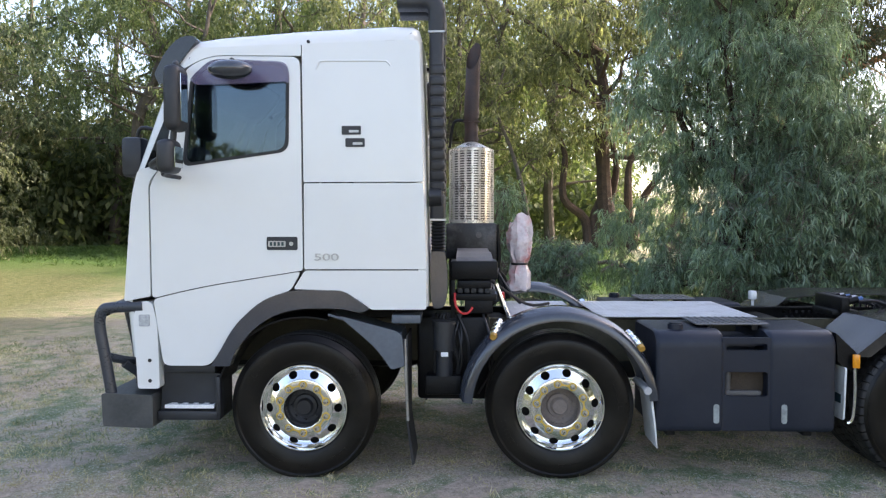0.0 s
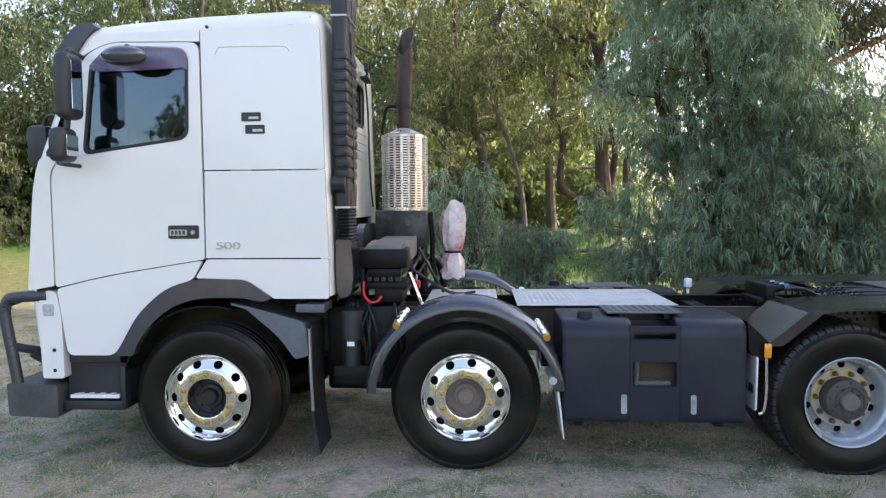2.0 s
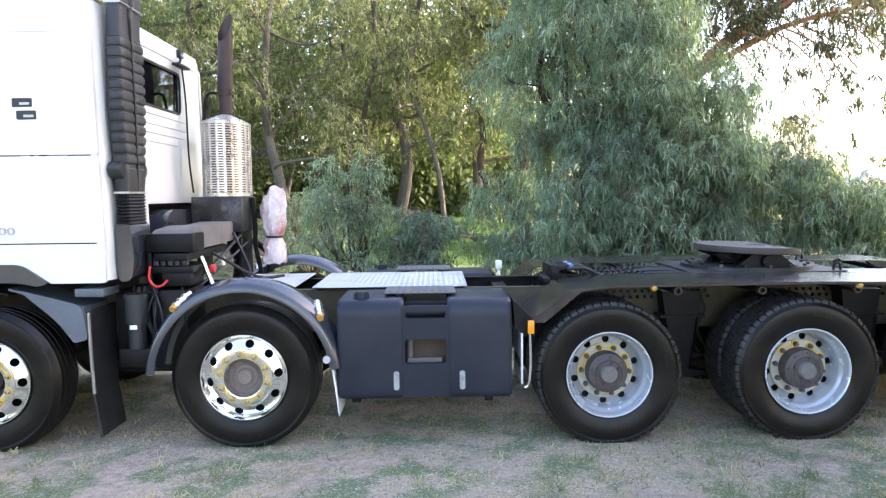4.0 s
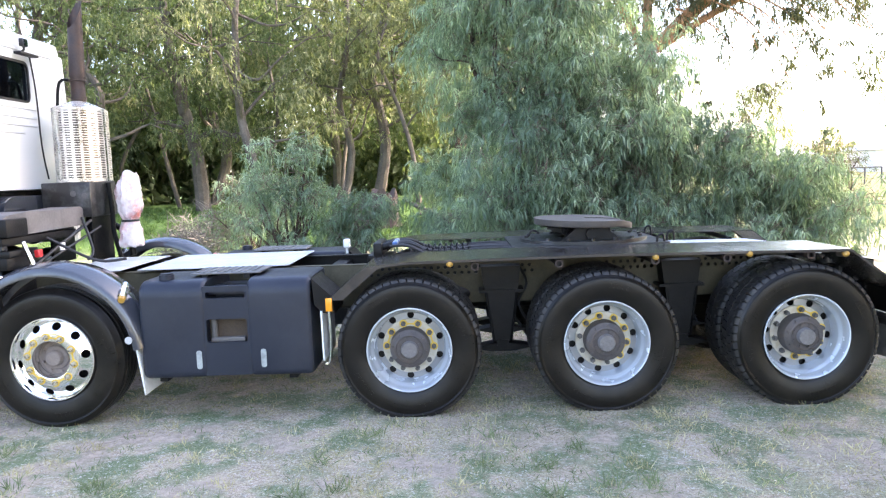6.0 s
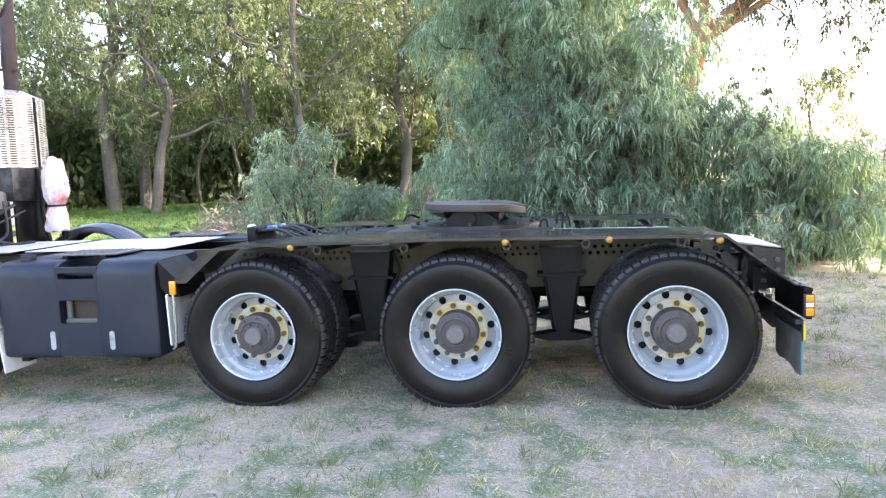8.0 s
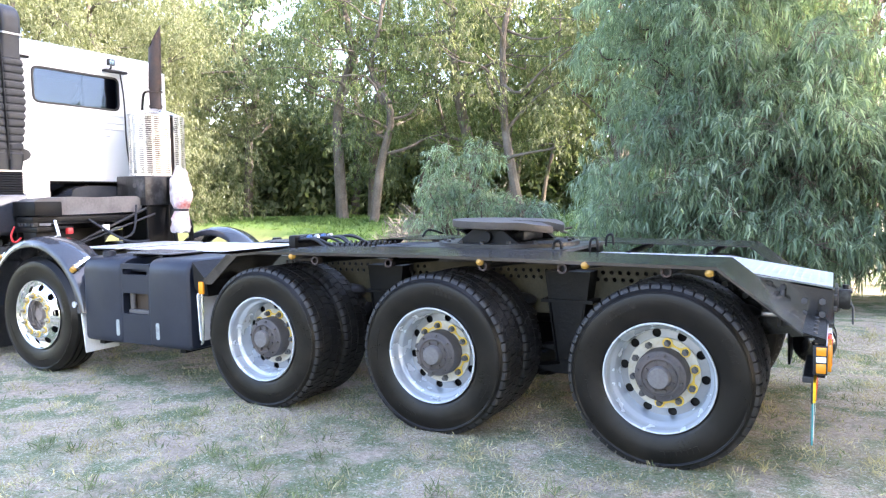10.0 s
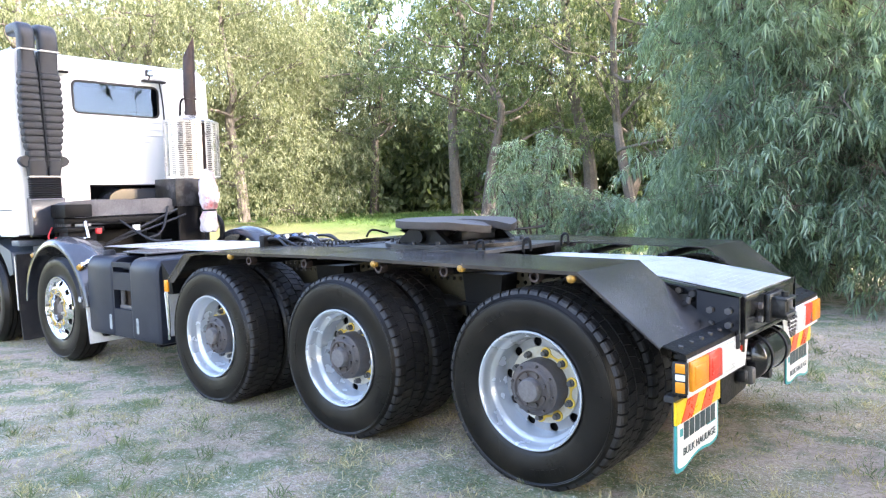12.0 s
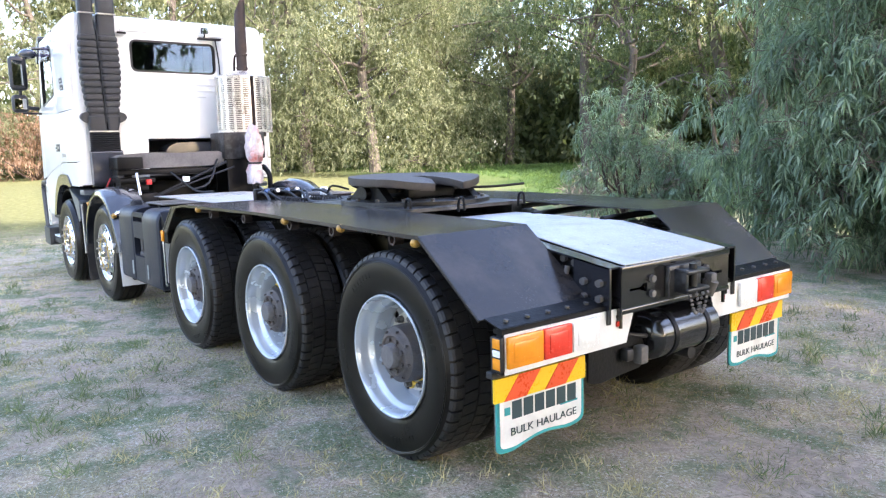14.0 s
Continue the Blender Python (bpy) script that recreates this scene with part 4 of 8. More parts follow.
def grass():
    rng = np.random.default_rng(3)

    def sow(name, label, n, xr, yr, mat, length, width, keep, tuft):
        k = n // tuft
        c = np.column_stack([rng.uniform(*xr, k), rng.uniform(*yr, k)])
        c = np.array([p for p in c if keep(p[0], p[1])])
        pts = np.repeat(c, tuft, axis=0) + rng.normal(size=(len(c) * tuft, 2)) * 0.035
        z = np.array([ground_height(x, y) - 0.016 for x, y in pts])
        pos = np.column_stack([pts, z])
        way = unit(np.column_stack([rng.normal(size=(len(pos), 2)) * 0.55, np.abs(rng.normal(size=len(pos))) * 0.4 + 0.55]))
        side = unit(np.cross(way, rng.normal(size=way.shape)))
        me = blades(name, pos, way, side, length * rng.uniform(0.4, 1.4, len(pos)), width, mat, 0.15)
        ob = new(name, me)
        tagged(ob, label, "grass", kind="stuff")

    def patchy(x, y):
        return noise.noise((x * 0.55, y * 0.55, 7.0)) > rng.uniform(-0.25, 0.45)

    def litter(name, label, n, mat, length, width, xr=(-5, 12.5), yr=(-4.6, 5.0)):
        c = np.column_stack([rng.uniform(*xr, n), rng.uniform(*yr, n)])
        pos = np.column_stack([c, [ground_height(x, y) - 0.008 for x, y in c]])
        ang = rng.uniform(0, 2 * math.pi, n)
        way = unit(np.column_stack([np.cos(ang), np.sin(ang), rng.normal(size=n) * 0.10]))
        side = unit(np.column_stack([-np.sin(ang), np.cos(ang), rng.normal(size=n) * 0.5]))
        ob = new(name, blades(name, pos, way, side, length * rng.uniform(0.4, 1.5, n), width, mat, 0.0))
        tagged(ob, label, "litter", kind="stuff")

    litter("straw_litter", "pale dead straw and leaf litter lying on the earth", 90000, LITTER, 0.042, 0.0042)
    litter("matted_straw", "matted pale straw trodden into the bare earth", 80000, LITTER, 0.045, 0.0045, (4.5, 11.5), (-3.2, 4.5))
    sow("dry_grass", "short dry straw-coloured grass on worn ground", 110000, (-6, 13), (-4.5, 6), GRASS_DRY, 0.045, 0.005, lambda x, y: noise.noise((x * 0.8, y * 0.8, 2.0)) > rng.uniform(-0.5, 0.3), 7)
    sow("green_grass", "short green grass tufts in worn ground", 110000, (-8, 14), (-4.5, 6), GRASS_GREEN, 0.05, 0.006, patchy, 9)
    sow("straw_tuft", "small tufts of bleached straw grass in the worn ground", 42000, (-4, 12.5), (-4.6, 5.0), GRASS_DRY, 0.080, 0.0048, lambda x, y: noise.noise((x * 1.3, y * 1.3, 5.0)) > rng.uniform(-0.4, 0.4), 22)
    sow("grass_tuft", "taller tufts of green and straw grass in the worn ground", 13000, (-3, 12), (-4.6, 4.5), GRASS_GREEN, 0.11, 0.006, lambda x, y: y < -0.4 or y > 2.6 or x > 8.2, 36)
    sow("lush_grass", "lush bright green grass under the trees", 34000, (-22, 6.5), (10.5, 24), GRASS_LUSH, 0.20, 0.018, lambda x, y: y > 10.5 + 4.5 * ease((-x - 3) / 6) + rng.uniform(0, 1.5), 8)


grass()


# ---- across the field ----
def field_house(at, width, depth, wall_h, roof_h, label):
    house = thing("house", label, "house", at, "houses")
    wall = material("pale_house_wall", (0.66, 0.64, 0.60), 0.8, var=0.08, scale=1.0)
    roof = material("pale_tin_roof", (0.42, 0.43, 0.44), 0.5, var=0.08, scale=1.0)
    bm = bmesh.new()
    box(bm, -width / 2, width / 2, -depth / 2, depth / 2, -0.1, wall_h)
    part("wall", bm, wall, house)
    bm = bmesh.new()
    e, z = 0.5, wall_h
    vs = [bm.verts.new(p) for p in ((-width / 2 - e, -depth / 2 - e, z), (width / 2 + e, -depth / 2 - e, z), (width / 2 + e, depth / 2 + e, z), (-width / 2 - e, depth / 2 + e, z), (-width / 4, 0, z + roof_h), (width / 4, 0, z + roof_h))]
    for f in ((0, 1, 5, 4), (1, 2, 5), (2, 3, 4, 5), (3, 0, 4), (3, 2, 1, 0)):
        bm.faces.new([vs[i] for i in f])
    part("roof", bm, roof, house, "pale hipped roof")
    for k in (-0.3, 0.05):
        bm = bmesh.new()
        box(bm, width * k, width * k + 1.4, -depth / 2 - 0.06, -depth / 2 + 0.02, 0.9, 2.0)
        part("window", bm, roof, house)
    bm = bmesh.new()
    box(bm, width * 0.26, width * 0.45, -depth / 2 - 0.05, -depth / 2 + 0.02, 0.0, 2.3)
    part("garage_opening", bm, roof, house)
    return house


field_house((66, 96, 0), 13, 8, 2.9, 2.0, "pale house with tin roof beyond the field")
field_house((49, 104, 0), 12, 8, 2.7, 1.6, "low pale building behind a thin tree")
for x, y, h, seed in ((52.5, 92, 6.0, 301), (72, 108, 8.0, 302), (44, 100, 5.0, 303)):
    gum_tree((x, y, 0), h, 2.6, seed, LEAF_SUNNY, "small bleached tree beyond the field", clumps=26, density=9, leaf=0.45, wide=0.16, trunk_r=0.2, group="field trees")


def picnic_table(at):
    wood = material("weathered_table_wood", (0.26, 0.22, 0.18), 0.85, var=0.25, scale=3)
    table = thing("picnic_table", "dark weathered picnic table under a low rail frame in the field", "table", at)
    for x0, x1, y0, y1, z0, z1, name in ((-1.0, 1.0, -0.4, 0.4, 0.72, 0.78, "tabletop"), (-1.0, 1.0, -0.95, -0.65, 0.42, 0.47, "bench"), (-1.0, 1.0, 0.65, 0.95, 0.42, 0.47, "bench"),
                                         (-0.85, -0.75, -0.9, 0.9, 0.0, 0.42, "leg"), (0.75, 0.85, -0.9, 0.9, 0.0, 0.42, "leg"), (-0.83, -0.77, -0.1, 0.1, 0.4, 0.74, "post"), (0.77, 0.83, -0.1, 0.1, 0.4, 0.74, "post")):
        bm = bmesh.new()
        box(bm, x0, x1, y0, y1, z0, z1, 0.01, 1)
        part(name, bm, wood, table)


def pipe_rail(at, length, height):
    rail = thing("pipe_rail", "dark pipe rail fence beside the picnic table", "fence", at)
    dark = material("dark_pipe", (0.06, 0.06, 0.06), 0.5)
    bm = bmesh.new()
    cyl(bm, (0, 0, height), (length, 0, height), 0.05, 10)
    part("top_rail", bm, dark, rail)
    for k in range(4):
        bm = bmesh.new()
        cyl(bm, (length * k / 3, 0, -0.05), (length * k / 3, 0, height), 0.06, 10)
        part("post", bm, dark, rail)


picnic_table((29.6, 44.5, 0))
pipe_rail((30.2, 45.5, 0), 3.4, 1.15)


# ---- the truck: front towards -x, near side towards -y ----
CY = 1.09
NEAR, FAR = -0.06, 2.24
AXLES = (0.0, 1.745, 4.246, 5.616, 6.988)
R = 0.515
truck = thing("truck", "white five-axle prime mover with black chassis parked on dry grass", "truck")


def group_part(name, at=(0, 0, 0), parent=None, label=""):
    ob = new(name)
    ob.empty_display_size = 0.1
    ob.parent = parent or truck
    ob.location = at
    if label:
        tagged(ob, label)
    return ob


# -- wheels, built about the origin with the outer face towards -y --
def band_with_holes(bm, r0, y0, r1, y1, count, hole_r, thick=0.008):
    """A conical band between two radii, pierced by round hand holes."""
    rm, width = (r0 + r1) / 2, math.hypot(r1 - r0, y1 - y0)
    for s in range(count):
        half = math.pi / count
        top = [(half * (1 - 2 * k / 6), width / 2) for k in range(7)]
        bottom = [(-half + half * 2 * k / 6, -width / 2) for k in range(7)]
        outer = [(a * rm, v) for a, v in top + bottom]
        hole = [(hole_r * math.cos(2 * math.pi * k / 16), hole_r * math.sin(2 * math.pi * k / 16)) for k in range(16)]
        vs, edges, rims = [], [], []
        for loop in (outer, hole):
            ring = [bm.verts.new((u, v, 0)) for u, v in loop]
            edges += [bm.edges.new((ring[i], ring[(i + 1) % len(ring)])) for i in range(len(ring))]
            vs += ring
            rims.append(ring)
        bmesh.ops.triangle_fill(bm, edges=edges, use_beauty=True)
        lip = [bm.verts.new(v.co) for v in rims[1]]
        for i in range(16):
            bm.faces.new((rims[1][i], rims[1][(i + 1) % 16], lip[(i + 1) % 16], lip[i]))
        for group, back in ((vs, 0.0), (lip, thick)):
            for v in group:
                f = v.co.y / width + 0.5
                a = v.co.x / rm + 2 * half * s
                r, y = r0 + (r1 - r0) * f, y0 + (y1 - y0) * f + back
                v.co = (r * math.cos(a), y, r * math.sin(a))
    bmesh.ops.remove_doubles(bm, verts=bm.verts, dist=0.0004)


def tyre_part(parent, drive):
    bm = bmesh.new()
    w = 0.285
    half = [(0.292, 0.040), (0.303, 0.014), (0.316, 0.004), (0.335, -0.001), (0.36, -0.007), (0.39, -0.012), (0.42, -0.014), (0.448, -0.0125), (0.463, -0.0095),
            (0.466, -0.0115), (0.470, -0.0085), (0.4735, -0.0105), (0.478, -0.005), (0.487, 0.003), (0.494, 0.012)]
    if drive:
        tread = [(0.500, 0.022), (0.506, 0.05), (0.508, 0.142)]
    else:
        tread = [(0.508, 0.024), (0.514, 0.045), (0.502, 0.048), (0.502, 0.056), (0.515, 0.059), (0.516, 0.095), (0.503, 0.098), (0.503, 0.107), (0.516, 0.110), (0.517, 0.142)]
    prof = half + tread
    prof += [(r, w - y) for r, y in reversed(prof)]
    lathe(bm, prof, 96)
    tyre = part("tyre", bm, RUBBER, parent, "worn black drive tyre" if drive else "black ribbed steer tyre", 28)
    if drive:
        # worn lugs: shoulder blocks that reach over the edge, and two staggered rows between them
        bm = bmesh.new()
        count = 54
        edge = [(0.488, 0.003), (0.505, 0.010), (0.513, 0.020), (0.516, 0.036), (0.5165, 0.060), (0.500, 0.060)]
        middle = [(0.500, 0.063), (0.5165, 0.064), (0.5170, 0.138), (0.500, 0.139)]
        rows = [(edge, 0.0, 0.22, 0.83), ([(r, w - y) for r, y in edge], 0.5, -0.22, 0.83), (middle, 0.42, 0.3, 0.93), ([(r, w - y) for r, y in middle], 0.92, -0.3, 0.93)]
        for k in range(count):
            for sec, off, skew, fill in rows:
                a, da = 2 * math.pi * (k + off) / count, math.pi / count * fill
                ring = [[bm.verts.new((r * math.cos(t), y, r * math.sin(t))) for r, y in sec for t in (a + e * da * (0.94 if r > 0.51 else 1.0) + skew * da * (y - sec[0][1]) / 0.06,)] for e in (-1, 1)]
                n = len(sec)
                bm.faces.new(ring[0])
                bm.faces.new(ring[1][::-1])
                for i in range(n - 1):
                    bm.faces.new((ring[0][i], ring[1][i], ring[1][i + 1], ring[0][i + 1]))
        part("tread", bm, TREAD, parent, smooth_angle=0)
    # raised maker's marks moulded in the sidewall, as plain bars
    bm = bmesh.new()
    for a0, n in ((0.5, 7), (2.3, 5), (3.9, 7), (5.2, 5)):
        for i in range(n):
            a, da = a0 + 0.075 * i, 0.026
            vs = [bm.verts.new((r * math.cos(t), -0.0148, r * math.sin(t))) for r, t in ((0.395, a - da), (0.395, a + da), (0.424, a + da * 0.9), (0.424, a - da * 0.9))]
            low = [bm.verts.new((v.co.x, -0.008, v.co.z)) for v in vs]
            bm.faces.new(vs)
            for j in range(4):
                bm.faces.new((vs[j], vs[(j + 1) % 4], low[(j + 1) % 4], low[j]))
    tagged(part("sidewall_mark", bm, RUBBER, parent, smooth_angle=0), kind="stuff")
    return tyre


def nut_ring(parent, y, r=0.168, links=True, bare=(), metal=NUT):
    """Ten wheel nuts with yellow loosening indicators that join them in pairs."""
    bm = bmesh.new()
    cyl(bm, (0, 0.012, 0), (0, -0.016, 0), 0.0190, 6)
    cyl(bm, (0, -0.016, 0), (0, -0.032, 0), 0.0125, 12)
    nut = None
    ring = bmesh.new()
    plate(ring, circle(0, 0, 0.0285, 20), "y", -0.001, 0.006, [circle(0, 0, 0.0188, 14)])
    link = bmesh.new()
    a1 = 2 * math.pi / 10
    chord = 2 * r * math.sin(a1 / 2)
    plate(link, [(-chord / 2 + 0.022, -0.011), (-0.008, -0.005), (0.008, -0.005), (chord / 2 - 0.022, -0.011), (chord / 2 - 0.022, 0.011), (0.008, 0.005), (-0.008, 0.005), (-chord / 2 + 0.022, 0.011)], "y", 0.0, 0.005)
    first_ring = first_link = None
    for k in range(10):
        a = a1 * k + 0.31
        m = Matrix.Translation((r * math.cos(a), y, r * math.sin(a))) @ Matrix.Rotation(-a, 4, "Y")
        if nut is None:
            nut = part("wheel_nut", bm, metal, parent)
            nut.matrix_basis = m
        else:
            part_again(nut, m, parent)
        if k in bare:
            continue
        if first_ring is None:
            first_ring = part("nut_indicator", ring, YELLOW, parent, "yellow plastic loosening indicator")
            first_ring.matrix_basis = m
        else:
            part_again(first_ring, m, parent)
        if links and k % 2 == 0:
            am = a + a1 / 2
            rl = r * math.cos(a1 / 2)
            ml = Matrix.Translation((rl * math.cos(am), y, rl * math.sin(am))) @ Matrix.Rotation(-am + math.pi / 2, 4, "Y")
            if first_link is None:
                first_link = part("indicator_link", link, YELLOW, parent)
                first_link.matrix_basis = ml
            else:
                part_again(first_link, ml, parent)


def steer_wheel(cap):
    wheel = group_part("wheel", label="polished alloy steer wheel with yellow nut indicators")
    tyre_part(wheel, False)
    bm = bmesh.new()
    lathe(bm, [(0.292, 0.05), (0.303, 0.012), (0.306, 0.0), (0.303, -0.006), (0.296, -0.006), (0.290, 0.002), (0.284, 0.022), (0.274, 0.030)], 72)
    band_with_holes(bm, 0.274, 0.030, 0.206, -0.010, 10, 0.031)
    lathe(bm, [(0.206, -0.010), (0.203, -0.018), (0.196, -0.020), (0.142, -0.020), (0.136, -0.018), (0.132, -0.008), (0.130, 0.055)], 72)
    part("rim", bm, CHROME, wheel, "polished alloy rim with ten hand holes", 30)
    bm = bmesh.new()
    lathe(bm, [(0.280, 0.08), (0.2, 0.09), (0.131, 0.09)], 40)
    part("brake_drum", bm, CHASSIS, wheel)
    bm = bmesh.new()
    lathe(bm, [(0.130, 0.060), (0.120, 0.070), (0.088, 0.066), (0.082, 0.052), (0.060, 0.048), (0.056, 0.016), (0.048, 0.006), (0.0, 0.004)], 36)
    for k in range(8):
        a = 2 * math.pi * k / 8
        cyl(bm, (0.103 * math.cos(a), 0.072, 0.103 * math.sin(a)), (0.103 * math.cos(a), 0.050, 0.103 * math.sin(a)), 0.010, 6)
    part("hub", bm, CABLE if cap else HUB_DUSTY, wheel, "black hub cap" if cap else "dusty brown hub with old grease")
    nut_ring(wheel, -0.022, 0.168)
    return wheel


def drive_wheel():
    wheel = group_part("wheel", label="deep silver-painted steel drive wheel")
    tyre_part(wheel, True)
    bm = bmesh.new()
    lathe(bm, [(0.292, 0.045), (0.302, 0.010), (0.306, 0.0), (0.303, -0.006), (0.297, -0.006), (0.291, 0.001), (0.285, 0.026), (0.282, 0.056), (0.276, 0.066), (0.262, 0.078), (0.257, 0.090), (0.252, 0.150), (0.246, 0.168)], 72)
    part("rim", bm, SILVER, wheel, "silver-white painted steel rim", 30)
    bm = bmesh.new()
    band_with_holes(bm, 0.250, 0.169, 0.196, 0.162, 10, 0.0255)
    part("wheel_disc", bm, DISC, wheel, "dusty silver wheel disc, recess shade in its colour, ten hand holes", 30)
    bm = bmesh.new()
    lathe(bm, [(0.198, 0.162), (0.200, 0.150), (0.197, 0.146), (0.142, 0.146), (0.139, 0.150), (0.139, 0.165)], 72)
    part("nut_flange", bm, FLANGE, wheel, "stained cream nut flange", 30)
    bm = bmesh.new()
    lathe(bm, [(0.262, 0.20), (0.2, 0.21), (0.1, 0.21)], 40)
    part("brake_drum", bm, CHASSIS, wheel)
    bm = bmesh.new()
    lathe(bm, [(0.146, 0.165), (0.143, 0.070), (0.137, 0.052), (0.120, 0.044), (0.112, 0.036), (0.106, 0.030), (0.098, 0.028), (0.092, 0.034), (0.070, 0.036), (0.058, 0.030), (0.052, 0.012), (0.044, 0.006), (0.0, 0.004)], 48)
    for k in range(8):
        a = 2 * math.pi * k / 8
        cyl(bm, (0.080 * math.cos(a), 0.04, 0.080 * math.sin(a)), (0.080 * math.cos(a), 0.022, 0.080 * math.sin(a)), 0.012, 6)
        cyl(bm, (0.121 * math.cos(a + 0.2), 0.05, 0.121 * math.sin(a + 0.2)), (0.121 * math.cos(a + 0.2), 0.030, 0.121 * math.sin(a + 0.2)), 0.007, 6)
    part("hub", bm, HUB, wheel, "grimy iron planetary hub")
    bm = bmesh.new()
    lathe(bm, [(0.062, 0.03), (0.060, 0.002), (0.054, -0.006), (0.0, -0.008)], 28)
    part("hub_cap", bm, material("worn_pale_cap", (0.135, 0.125, 0.12), 0.6, var=0.3, scale=20, bump=0.3), wheel, "worn pale hub cap")
    nut_ring(wheel, 0.140, 0.171, True, (6, 7, 8, 9), WORN)
    return wheel


def wheel_again(ob, m):
    again = copy_thing(ob, m)
    again.parent = truck
    return again


def build_wheels():
    steer, steer_b, drive = steer_wheel(True), steer_wheel(False), drive_wheel()
    size = Matrix.Diagonal((0.98, 1, 0.98, 1))
    inner = group_part("wheel", label="inner drive wheel of the twin pair")
    for ch in drive.children:
        if ch.name.split(".")[0] in ("tyre", "tread", "sidewall_mark", "brake_drum"):
            c = ch.copy()
            scene.collection.objects.link(c)
            c.parent = inner
    turned = Matrix.Rotation(math.pi, 4, "Z")
    spin = (0.0, 0.5, 0.35, 1.1, 2.0)
    for i, x in enumerate(AXLES):
        s = Matrix.Rotation(spin[i], 4, "Y")
        z = (0.511, 0.524, 0.505, 0.509, 0.508)[i]
        near, far = Matrix.Translation((x, NEAR, z)), Matrix.Translation((x, FAR, z)) @ turned
        if i == 0:
            steer.matrix_basis = near @ s @ size
            wheel_again(steer, far @ s)
        elif i == 1:
            steer_b.matrix_basis = near @ s @ size
            wheel_again(steer_b, far @ s)
        else:
            if i == 2:
                drive.matrix_basis = near @ s @ size
            else:
                wheel_again(drive, near @ s)
            wheel_again(drive, far @ s)
            a, b = near @ Matrix.Translation((0, 0.325, 0)) @ s, far @ Matrix.Translation((0, 0.325, 0)) @ s
            if i == 2:
                inner.matrix_basis = a @ size
            else:
                wheel_again(inner, a)
            wheel_again(inner, b)
        bm = bmesh.new()
        cyl(bm, (x, NEAR + 0.2, R), (x, FAR - 0.2, R), 0.075 if i > 1 else 0.06, 16)
        if i > 1:
            bmesh.ops.create_uvsphere(bm, u_segments=20, v_segments=12, radius=0.24, matrix=Matrix.Translation((x, CY, R)))
        part("axle", bm, CHASSIS, truck)


build_wheels()


